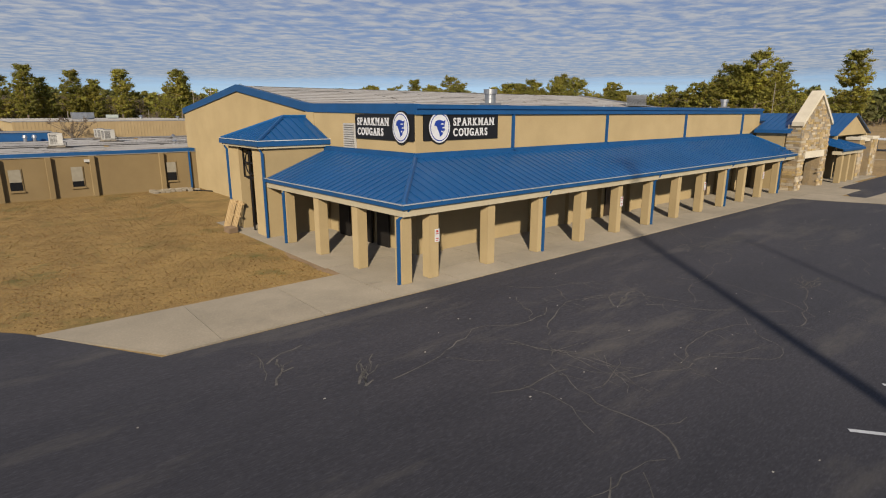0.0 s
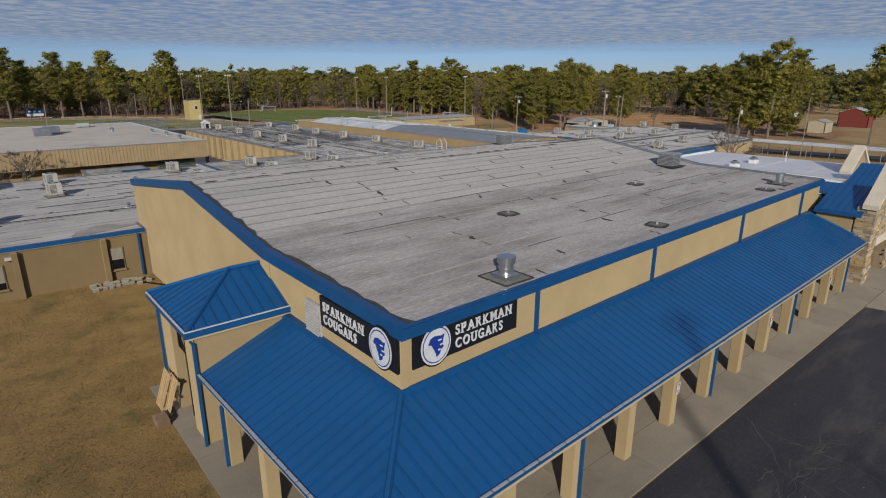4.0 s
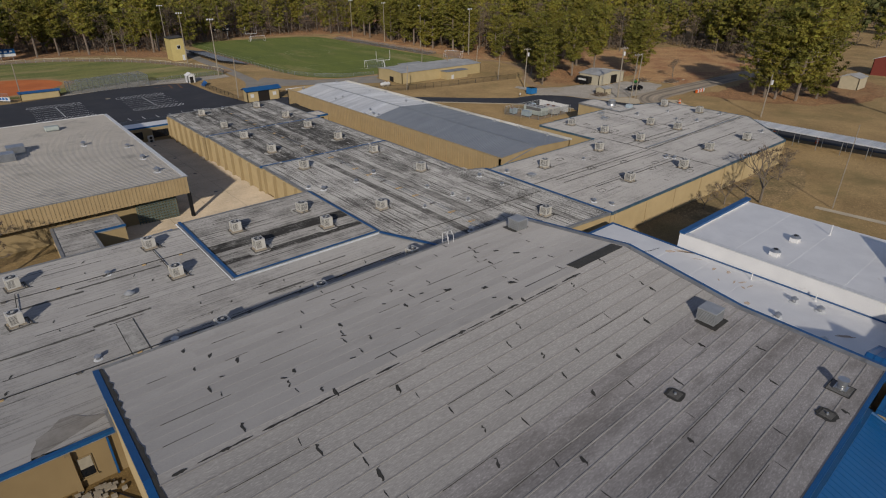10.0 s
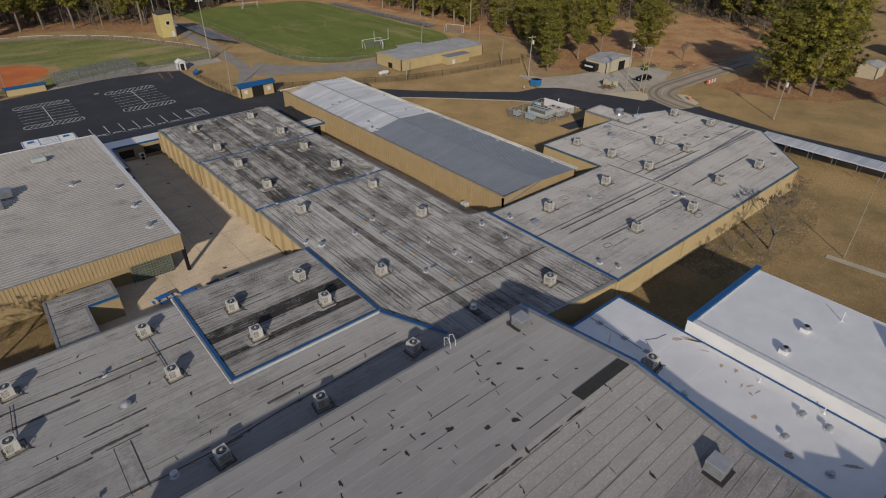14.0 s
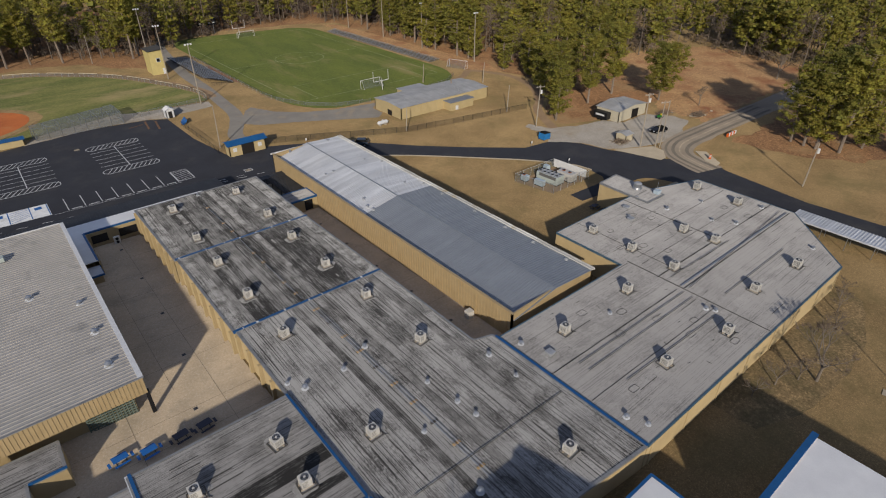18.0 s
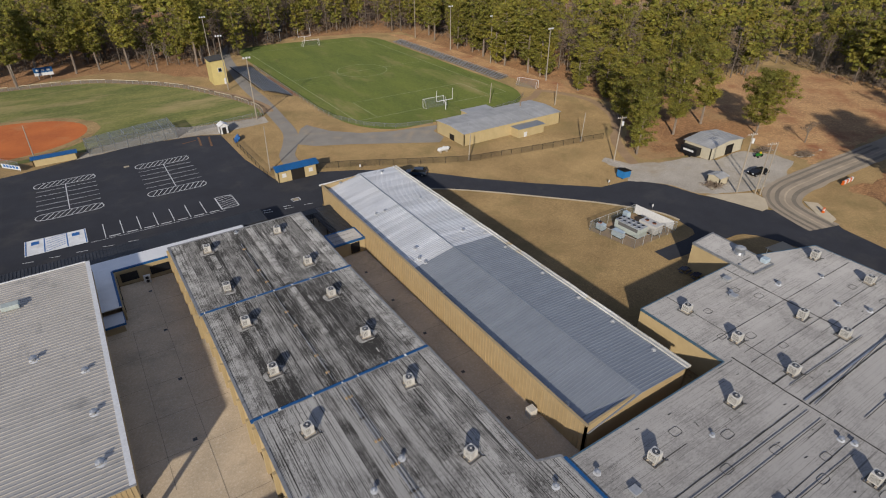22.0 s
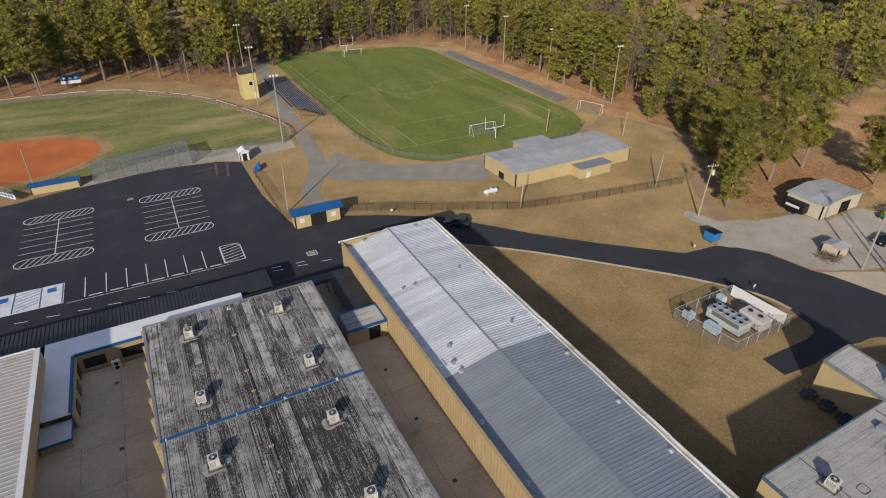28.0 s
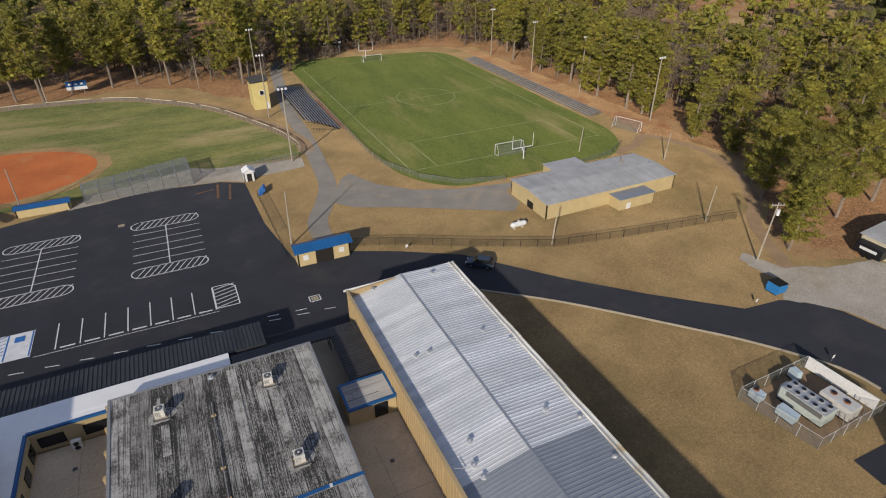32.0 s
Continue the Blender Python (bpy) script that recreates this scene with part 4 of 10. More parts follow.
for a, b in (((X0, Y0, 4.88), (13.4, YM, 6.03)), ((X0, Y1, 4.88), (13.4, YM, 6.03)), ((13.4, YM, 6.03), (X1, YM, 6.03))):
    tubepart("hip_cap", a, b, 0.09, BLUE, tower, n=6)
for dims in ((X0 - 0.1, X1, Y0 - 0.1, Y0, 4.62, 4.87), (X0 - 0.1, X0, Y0, Y1, 4.62, 4.87), (X0 - 0.1, X1, Y1, Y1 + 0.1, 4.62, 4.87)):
    boxpart("gutter", dims, BLUETRIM, tower)
boxpart("soffit", (X0, X1, Y0, Y1, 4.5, 4.62), CREAM, tower)
for dims in ((X0 - 0.13, X1, Y0 - 0.13, Y0 - 0.06, 4.87, 4.9), (X0 - 0.13, X0 - 0.06, Y0, Y1, 4.87, 4.9)):
    boxpart("gutter_lip", dims, WHITE, tower, "bare white lip of the gutter")
for dims in ((11.15, 14.7, 27.05, 27.5, 0, 4.5), (11.15, 11.65, 27.5, 28.4, 0, 4.5), (11.15, 11.65, 30.3, 31.3, 0, 4.5), (11.15, 14.7, 31.3, 31.7, 0, 4.5)):
    boxpart("wall", dims, TAN, tower)
boxpart("opening_back", (13.6, 13.7, 28.4, 30.3, 0.1, 4.4), TAN, tower)
boxpart("door", (13.54, 13.6, 28.6, 30.3, 0.1, 2.4), SHADE, tower, "dark double door")
gr = bmesh.new()
for q in (28.44, 29.36, 30.26):
    box(gr, 11.35, 11.4, q - 0.04, q + 0.04, 2.9, 4.45)
for q in (2.9, 3.65, 4.4):
    box(gr, 11.35, 11.4, 28.4, 30.3, q - 0.04, q + 0.04)
for j in range(20):
    a0, a1 = 2 * math.pi * j / 20, 2 * math.pi * (j + 1) / 20
    tube(gr, (11.37, 29.36 + 0.6 * math.cos(a0), 3.65 + 0.6 * math.sin(a0)), (11.37, 29.36 + 0.6 * math.cos(a1), 3.65 + 0.6 * math.sin(a1)), 0.035, n=5)
part("grille", gr, BLACK, tower, "black metal grille with a ring")
boxpart("post", (11.34, 11.4, 29.31, 29.41, 0, 2.9), BLACK, tower)
for cx, cy in ((11.08, 26.98), (11.08, 31.8)):
    bm = bmesh.new()
    box(bm, cx - 0.05, cx + 0.05, cy - 0.05, cy + 0.05, 0.05, 4.3)
    tube(bm, (cx, cy, 4.26), (X0 - 0.02, cy, 4.66), 0.05, n=6)
    part("downspout", bm, BLUETRIM, tower)


# low classroom wings
def wing(name, label, poly, z, mat, base=-2.8, across="y", pitch=1.0, trim=None, walls=None, at=None, seams=0.6, pick=None, lip=0.22):
    w = thing(name, label, "building", at or (poly[0][0], poly[0][1], 0))
    wall_run(w, [*poly, poly[0]], base, z - 0.2, walls or TAN)
    flat_roof(w, poly, z, mat, across, pitch, seams=seams, pick=pick)
    edge_trim(w, [*poly, poly[0]], z - 0.24, z + 0.03, trim, inset=lip)
    return w


west = wing("west_wing", "low tan classroom wing with a weathered flat roof", [(-42, 50.0), (14.8, 50.0), (14.8, 52.14), (46.8, 52.14), (46.8, 56.0), (43.6, 63.6), (27.6, 63.6), (27.6, 78.6), (-42, 78.6)], 3.3, LOWROOF, pitch=1.0, seams=0.12, walls=TANDARK, trim=GREYTRIM)
edge_trim(west, [(-42, 50.0), (14.7, 50.0)], 3.14, 3.335, None, 0.1, "front_fascia")
cafe = wing("inner_wing", "low flat roof bay with blue metal edges", [(27.6, 63.6), (43.7, 63.6), (43.7, 79.6), (27.6, 79.6)], 3.42, CAFEROOF, pitch=1.0, seams=0.35, trim=GREYTRIM, pick=lambda y: CAFEDARK if 66.9 < y < 68.0 or 69.9 < y < 72.0 else CAFEROOF)
spine = wing("centre_wing", "long low classroom wing with a streaked grey flat roof", [(46.85, 52.3), (53.0, 52.3), (67.9, 51.0), (67.9, 72.8), (65.4, 73.6), (65.4, 93.7), (43.75, 93.7), (43.75, 63.6), (46.85, 56.2)], 3.12, NORTHROOF, across="x", pitch=1.05, trim=GREYTRIM, seams=0.55, pick=lambda x: SPINEDARK if 50.6 < x < 51.8 or 55.2 < x < 56.3 or 63.0 < x < 64.2 else NORTHROOF)
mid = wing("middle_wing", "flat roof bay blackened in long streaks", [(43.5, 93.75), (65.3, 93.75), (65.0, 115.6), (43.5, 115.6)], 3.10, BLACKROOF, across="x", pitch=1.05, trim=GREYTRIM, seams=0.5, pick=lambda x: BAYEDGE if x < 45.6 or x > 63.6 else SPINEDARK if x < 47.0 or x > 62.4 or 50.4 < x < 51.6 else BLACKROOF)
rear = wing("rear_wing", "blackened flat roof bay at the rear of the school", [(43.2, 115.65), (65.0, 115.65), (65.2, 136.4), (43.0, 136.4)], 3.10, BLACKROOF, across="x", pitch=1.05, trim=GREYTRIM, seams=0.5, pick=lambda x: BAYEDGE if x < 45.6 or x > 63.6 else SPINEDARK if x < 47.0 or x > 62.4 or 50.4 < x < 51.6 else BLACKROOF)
east = wing("east_wing", "low classroom block with a smooth grey flat roof", [(68.1, 51.0), (117.5, 51.0), (129.7, 62.6), (129.7, 80.2), (119.6, 83.6), (114.8, 84.4), (93.4, 84.4), (93.4, 72.0), (68.1, 72.0)], 3.02, EASTROOF, across="y", pitch=1.6, seams=0.10, lip=0.08, trim=EDGETEAL)
annex = wing("boiler_annex", "small flat roofed annex with tan walls", [(113.5, 80.75), (118.6, 80.65), (119.0, 85.4), (119.4, 91.6), (113.85, 91.3)], 3.2, EASTROOF, across="y", pitch=1.6, seams=0.1, trim=GREYTRIM)
for x in (12.05, 7.2, 4.45, 1.45, -1.2, -4.0, -6.8, -9.6, -15.2, -18, -20.8, -26.4, -32, -37.6):
    boxpart("pilaster", (x - 0.16, x + 0.16, 49.66, 50.0, -0.1, 3.05), TANDARK, west)
pilasters(spine, (43.75, 93.0), (43.75, 80), -2.5, 2.9, 3.3, 0.4, 0.45)
pilasters(mid, (43.5, 115.0), (43.5, 94.5), -2.5, 2.88, 3.3, 0.4, 0.45)
pilasters(rear, (43.1, 135.8), (43.1, 116.2), -2.5, 2.88, 3.3, 0.4, 0.45)
pilasters(east, (69.0, 51.0), (117, 51.0), -2.5, 2.8, 6.6, 0.3, 0.08)

# white roofed block east of the hall
white_low = wing("white_roof_link", "low block with a white coated roof and blue edge", [(52.95, 21.6), (65.3, 21.6), (65.3, 48.9), (52.95, 48.9)], 3.3, WHITEROOF, across="y", pitch=4.0)
white_high = thing("white_roof_block", "taller block with white parapets and a white roof", "building", (65.3, 22, 0))
wall_run(white_high, [(65.3, 22.0), (80.0, 22.0), (80.0, 41.1)], -1.0, 4.5, WHITEROOF, 0.4)
wall_run(white_high, [(80.0, 41.1), (65.3, 41.1), (65.3, 22.0)], -1.0, 4.85, WHITEROOF, 0.4)
flat_roof(white_high, [(65.72, 22.0), (80.1, 22.0), (80.1, 40.68), (65.72, 40.68)], 4.55, WHITEROOF, "y", 4.5)
boxpart("parapet_cap", (65.25, 80.05, 40.55, 41.15, 4.85, 5.1), BLUETRIM, white_high, "blue metal parapet cap")
boxpart("parapet_cap", (65.2, 65.8, 22, 40.55, 4.85, 4.93), WHITE, white_high)

# gymnasium
gym = thing("gymnasium", "gymnasium with a ribbed metal roof and a deep tan panel fascia", "building", (5, 90.4, -0.5))
boxpart("wall", (5.2, 31.0, 92.3, 92.7, -2.8, 5.0), TAN, gym)
boxpart("wall", (30.6, 31.0, 92.7, 134.6, -2.8, 5.0), TAN, gym)
boxpart("wall", (5.2, 5.6, 92.7, 134.6, -2.8, 5.0), TAN, gym)
boxpart("wall", (5.6, 30.6, 134.2, 134.6, -2.8, 5.0), TAN, gym)
bm = bmesh.new()
prism(bm, [(5.0, 90.5, 5.02), (32.2, 90.5, 5.02), (32.2, 135.1, 5.02), (5.0, 135.1, 5.02)], (0, 0, 0.08))
part("roof", bm, GYMROOF, gym)
seam = bmesh.new()
box(seam, 5.0, 32.2, -0.045, 0.045, 0.0, 0.075)
SEAM_GYM = finish(seam, "roof_rib", GYMROOF)
for k in range(74):
    r = part("roof_rib", SEAM_GYM, GYMROOF, gym)
    r.matrix_basis = Matrix.Translation((0, 90.8 + 0.6 * k, 5.1))
for dims, axis in (((5.0, 32.3, 90.3, 90.42), 0), ((32.2, 32.3, 90.42, 135.1), 1)):
    boxpart("fascia", (*dims, 2.9, 5.08), TANRIB, gym)
rib = bmesh.new()
box(rib, -0.06, 0.06, -0.05, 0.0, 2.9, 5.08)
RIBMESH = finish(rib, "panel_rib", TANRIB)
for k in range(66):
    r = part("panel_rib", RIBMESH, TANRIB, gym)
    r.matrix_basis = Matrix.Translation((5.2 + 0.41 * k, 90.3, 0))
for dims in ((31.9, 32.45, 90.42, 135.2, 5.08, 5.2), (5.0, 32.45, 135.0, 135.2, 5.08, 5.2)):
    boxpart("gutter", dims, WHITE, gym)
boxpart("gutter", (5.0, 32.45, 90.26, 90.42, 5.08, 5.2), GREYTRIM, gym)

# long metal building
metal = thing("metal_building", "long tan metal building with a low gabled ribbed roof", "building", (80.5, 109, -1))
MX0, MX1, MR, MY0, MY1 = 72.4, 88.9, 80.6, 73.8, 144.3
for dims in ((MX0, MX0 + 0.25, MY0, MY1, -3, 3.4), (MX1 - 0.25, MX1, MY0, MY1, -3, 3.3)):
    boxpart("wall", dims, TANRIB, metal)
for y in (MY0, MY1 - 0.25):
    bm = bmesh.new()
    prism(bm, [(MX0, y, -3), (MX1, y, -3), (MX1, y, 3.3), (MR, y, 3.72), (MX0, y, 3.3)], (0, 0.25, 0))
    part("wall", bm, TANRIB, metal)
for y0, y1, mat, lab in ((MY0 - 0.2, 110.6, GREYMET, "blue-grey metal roof"), (110.6, MY1 + 0.2, GALV, "bare galvanised roof")):
    for xa, xb in ((MX0 + 0.26, MR), (MR, MX1 + 0.2)):
        za, zb = (2.2, 3.78) if xa < MR - 1 else (3.78, 3.35)
        n = round((y1 - y0) / 0.9)
        bm0 = bmesh.new()
        w = (y1 - y0) / n
        prism(bm0, [(xa, 0, za), (xb, 0, zb), (xb, w - 0.01, zb), (xa, w - 0.01, za)], (0, 0, 0.05))
        for off in (0.0, w / 2):
            prism(bm0, [(xa, off, za + 0.05), (xb, off, zb + 0.05), (xb, off + 0.09, zb + 0.05), (xa, off + 0.09, za + 0.05)], (0, 0, 0.05))
        me = finish(bm0, "roof_panel", mat)
        for k in range(n):
            r = part("roof_panel", me, mat, metal, lab if k == 0 else "")
            r.matrix_basis = Matrix.Translation((0, y0 + w * k, 0))
GUTTERWHITE = material("stained_white_gutter", (0.74, 0.72, 0.66), (0.58, 0.55, 0.48), 0.7, scale=0.5, fine=10, fine_mix=0.12, bump=0.05, stain=(0.50, 0.36, 0.14), stain_scale=0.4, stain_spread=(0.58, 0.75), per_piece=0.12)
boxpart("ridge_cap", (MR - 0.12, MR + 0.12, MY0 - 0.2, MY1 + 0.2, 3.87, 3.9), GREYMET, metal)
y, k = MY0 - 0.3, 0
while y < MY1:
    y1 = min(MY1 + 0.3, y + 3.05)
    w = 0.03 * math.sin(k * 2.3)
    bm = bmesh.new()
    box(bm, 88.32 + w, 88.46 + w, y, y1 - 0.03, 3.46, 3.66)
    box(bm, 88.90 + w, 89.06 + w, y, y1 - 0.03, 3.30, 3.62)
    box(bm, 88.46 + w, 88.90 + w, y, y1 - 0.03, 3.46, 3.53)
    part("gutter_length", bm, GUTTERWHITE, metal, "stained white box gutter" if k == 0 else "")
    y, k = y1, k + 1
bm = bmesh.new()
tube(bm, (73.0, 112.1, 3.46), (74.2, 112.1, 2.75), 0.05, n=5)
part("roof_seam_strip", bm, VENTGREY, metal)
for y in (80.5, 91.0, 101.5, 113.0, 117.5, 127.0):
    tubepart("downspout", (MX0 - 0.06, y, -2.0), (MX0 - 0.06, y, 2.9), 0.055, TANRIB, metal, n=6)
rib = bmesh.new()
box(rib, MX0 - 0.045, MX0, -0.05, 0.05, -2.9, 3.4)
RIB_METAL = finish(rib, "panel_rib", TANRIB)
for k in range(116):
    r = part("panel_rib", RIB_METAL, TANRIB, metal)
    r.matrix_basis = Matrix.Translation((0, MY0 + 0.3 + 0.605 * k, 0))
boxpart("parapet_cap", (MX0 - 0.06, MX0 + 0.32, MY0 - 0.1, MY1 + 0.1, 3.4, 3.45), TANRIB, metal)
boxpart("rake_trim", (MX0 - 0.3, MX1 + 0.4, MY1 + 0.2, MY1 + 0.32, 3.2, 3.5), WHITE, metal)


# ---- the site behind the school ----
mesh_wire = bpy.data.materials.new("wire_mesh")
mesh_wire.use_nodes = True
_n, _l = mesh_wire.node_tree.nodes, mesh_wire.node_tree.links
_t, _x = _n.new("ShaderNodeBsdfTransparent"), _n.new("ShaderNodeMixShader")
_n["Principled BSDF"].inputs["Base Color"].default_value = (0.30, 0.32, 0.31, 1)
_n["Principled BSDF"].inputs["Metallic"].default_value, _n["Principled BSDF"].inputs["Roughness"].default_value = 0.3, 0.5
_w = _n.new("ShaderNodeTexNoise")
_w.inputs["Scale"].default_value = 0.8
_r = _n.new("ShaderNodeMapRange")
_r.inputs[1].default_value, _r.inputs[2].default_value, _r.inputs[3].default_value, _r.inputs[4].default_value = 0.3, 0.7, 0.16, 0.30
_l.new(_w.outputs[0], _r.inputs[0])
_l.new(_r.outputs[0], _x.inputs[0])
_l.new(_t.outputs[0], _x.inputs[1])
_l.new(_n["Principled BSDF"].outputs[0], _x.inputs[2])
_l.new(_x.outputs[0], _n["Material Output"].inputs[0])
BLACKWIRE = mesh_wire.copy()
BLACKWIRE.name = "black_wire_mesh"
BLACKWIRE.node_tree.nodes["Principled BSDF"].inputs["Base Color"].default_value = (0.03, 0.03, 0.03, 1)

sheet("courtyard_west", [(27.6, 79.6), (43.5, 79.6), (43.4, 136.4), (31.0, 136.4), (31.0, 92.6), (16.6, 92.6), (16.6, 84), (23.4, 84), (23.4, 78.6), (27.6, 78.6)], 0.03, COURTCON, "stained tan concrete courtyard between the wings", category="courtyard")
sheet("courtyard_east", [(65.3, 73.6), (68.2, 72.2), (93.3, 72.2), (93.3, 73.8), (72.4, 73.8), (72.4, 126), (65.1, 126)], 0.03, COURTCON, "shaded tan concrete yard between the wings", category="courtyard")
sheet("service_yard", [(65.1, 126), (72.4, 126), (72.4, 142.1), (65.1, 142.1)], 0.03, CONCRETE, "narrow concrete service yard", category="yard")

# football field, its paths and banks
sheet("field_bank", [(60, 164), (180, 140), (182, 310), (90, 318), (60, 300)], 0.012, DRYGRASS, "dry banks round the sports fields", category="ground", rough=0.8)
FIELD = [(97.0, 205), *arc(112, 198, 14.5, 20.5, 180, 262, 10), *arc(144, 198, 16, 21, 278, 360, 10), (160.5, 285), *arc(148, 287, 12, 12, 0, 80, 6), (112, 305), *arc(107, 290, 9.5, 14, 100, 180, 6)]
sheet("football_field", FIELD, 0.06, TURF, "mown green football field with faint white lines", category="sports field")
path_line = smooth_line([(75.5, 168.5), (76.2, 176), (79.5, 183.2), (82.6, 192), (84.0, 206), (85.4, 224), (86.2, 245), (89, 270), (93, 296), (100, 312)])
sheet("path_west", ribbon(path_line, 3.8), 0.045, OLDASPHALT, "worn grey asphalt path", category="path")
sheet("path_south", [(80.5, 183.0), (84.5, 178.5), (92, 175.0), (98.0, 171.6), (104, 168), (112, 163.4), (115.0, 166), (115.2, 171.5), (119.5, 174.8), (106, 177.4), (98, 181.0), (92, 187), (88.5, 195), (86.0, 193)], 0.055, OLDASPHALT, "worn grey asphalt apron by the field house", category="path")
track = smooth_line([(150, 178.5), (158, 180.5), (164.5, 184.5), (168.5, 178), (170.5, 168), (166, 156), (158, 146), (150, 139), (143, 128), (139, 120)])
sheet("path_east", ribbon(track, 2.6), 0.038, DIRT, "brown worn dirt track", category="path", rough=0.3)
sheet("track_dirt_west", [(95.8, 223), (96.9, 223), (97.0, 252), (95.9, 252)], 0.05, REDSOIL, "strip of red soil below the bleachers", category="ground", rough=0.3)
field_lines = thing("field_markings", "faint white painted lines on the football field", "markings", (128, 240, -2.1), kind="structure")


def stripe(parent, a, b, w, lift=0.09, mat=None, name="line"):
    a, b = Vector((*a, 0)), Vector((*b, 0))
    d = (b - a).normalized()
    n = Vector((-d.y, d.x, 0)) * w / 2
    steps = max(1, int((b - a).length / 8))
    bm = bmesh.new()
    prev = None
    for k in range(steps + 1):
        c = a + (b - a) * k / steps
        pair = [bm.verts.new((*(c + s * n).xy, ground_z(c.x, c.y) + lift)) for s in (-1, 1)]
        if prev:
            bm.faces.new((prev[0], pair[0], pair[1], prev[1]))
        prev = pair
    return part(name, bm, mat or LINE, parent)


FAINT = material("worn_field_paint", (0.27, 0.29, 0.17), (0.10, 0.13, 0.035), 0.95, scale=0.6, fine=6, fine_mix=0.3, bump=0.0)
for a, b in (((101.5, 190), (101.5, 292)), ((154.5, 190), (154.5, 292)), ((101.5, 190), (154.5, 190)), ((101.5, 292), (154.5, 292)), ((101.5, 241), (154.5, 241)), ((108, 190), (108, 206.5)), ((148, 190), (148, 206.5)), ((108, 206.5), (148, 206.5))):
    stripe(field_lines, a, b, 0.2, 0.08, FAINT)
ring = arc(128, 241, 9.1, 9.1, 0, 360, 36)
for a, b in zip(ring, ring[1:]):
    stripe(field_lines, a, b, 0.2, 0.08, FAINT)

# baseball field
OUT = smooth_line([(81.2, 210.0), (81.8, 216), (79.6, 226), (75.5, 236), (69.0, 250), (62, 260), (54.5, 267.5), (42.2, 277), (25, 280.5), (5, 280.5), (-25, 268), (-40, 250)])
sheet("outfield", [*OUT, (-40, 205), (36, 206.5), (36.5, 207.5), (57, 213.5), (60, 211)], 0.05, OUTFIELD, "patchy green and straw baseball outfield", category="sports field")
sheet("infield", [*arc(16, 226, 21.5, 15.5, -90, 110, 20), (-20, 240), (-20, 211)], 0.08, CLAY, "red clay baseball infield", category="infield")
sheet("infield_rim", [*arc(16, 226, 24.5, 18.0, -90, 110, 20), (-20, 243), (-20, 208.5)], 0.065, DRYGRASS, "worn rim of dry grass round the infield", category="infield", rough=0.5)
sheet("warning_track", ribbon([(x + 1.8, y + 2.2) for x, y in OUT], 4.0), 0.055, DIRT, "brown warning track behind the outfield", category="track", rough=0.3)
ofence = thing("outfield_fence", "low wire outfield fence with a pale top cap", "fence", (70, 250, ground_z(70, 250)))
off = [(x + 0.2, y + 0.4) for x, y in OUT]
for k in range(0, len(off) - 1):
    a, b = off[k], off[k + 1]
    za, zb = ground_z(*a), ground_z(*b)
    tubepart("post", (*a, za), (*a, za + 1.25), 0.04, STEEL, ofence, n=6)
    bm = bmesh.new()
    bm.faces.new([bm.verts.new(p) for p in ((*a, za + 0.05), (*b, zb + 0.05), (*b, zb + 1.2), (*a, za + 1.2))])
    part("wire_panel", bm, mesh_wire, ofence)
    if k % 5 != 4:
        tubepart("top_cap", (*a, za + 1.25), (*b, zb + 1.25), 0.09, CREAM, ofence, n=6)

# gravel round the cage and the utility yard
sheet("gravel_cage", [(33, 201.6), (50, 204.6), (61.9, 203.0), (67.0, 200.6), (70, 202), (80.6, 203.0), (81.0, 208.5), (70, 209.5), (60, 211.5), (57.0, 213.4), (36, 206.8)], 0.075, GRAVEL, "pale gravel strip beside the car park", category="gravel", rough=0.35)
sheet("gravel_yard", [(134.0, 121.0), (139.2, 115.2), (141.0, 108.0), (147, 104.5), (153, 102.5), (164, 102.6), (174, 106.5), (175, 112), (171, 117.5), (160, 117.5), (157, 122), (148, 124), (141.5, 127), (139.5, 133), (136.8, 132), (137.6, 125)], 0.05, GRAVEL, "pale gravel utility yard", category="gravel", rough=0.8)
sheet("concrete_island", [(141.5, 107.0), (147.5, 103.8), (150.6, 102.2), (150.0, 99.2), (146.5, 96.4), (144.4, 96.4), (143.2, 101)], 0.14, CONCRETE, "raised concrete traffic island", category="kerb", thick=0.15)
sheet("concrete_island_small", [(155.4, 94.2), (157, 92.2), (152.8, 86.6), (150.6, 86.4), (151.6, 89.5)], 0.14, CONCRETE, "small raised concrete traffic island", category="kerb", thick=0.15)
LANE = material("dusty_lane", (0.27, 0.228, 0.178), (0.19, 0.16, 0.125), 0.95, scale=0.15, fine=8, fine_mix=0.2, bump=0.15, stain=(0.22, 0.185, 0.15), stain_scale=0.15, stain_spread=(0.55, 0.85))
lane = smooth_line([(147.5, 86), (150.5, 95), (157, 99.0), (168, 99.6), (185, 99.4), (205, 99), (240, 99.5), (300, 104)])
sheet("side_road", ribbon(lane, 7.4), 0.055, LANE, "worn brown-grey lane curving off to the woods", category="road", rough=0.35)
sheet("verge_island", [(119.7, 91.4), (120.4, 93.6), (126.0, 93.8), (129.0, 93.2), (131.2, 93.1), (132.5, 92.5), (133.7, 91.0), (134.4, 89.2), (134.8, 88.2), (131.1, 88.2), (131.1, 85.0), (120.0, 85.0)], 0.05, DRYGRASS, "grass pocket by the annex", category="ground")
sheet("concrete_pad", [(131.2, 88.0), (136.0, 87.6), (135.5, 84.8), (131.2, 84.7)], 0.09, CONCRETE, "pale concrete pad beside the covered walk", category="pavement", thick=0.1)

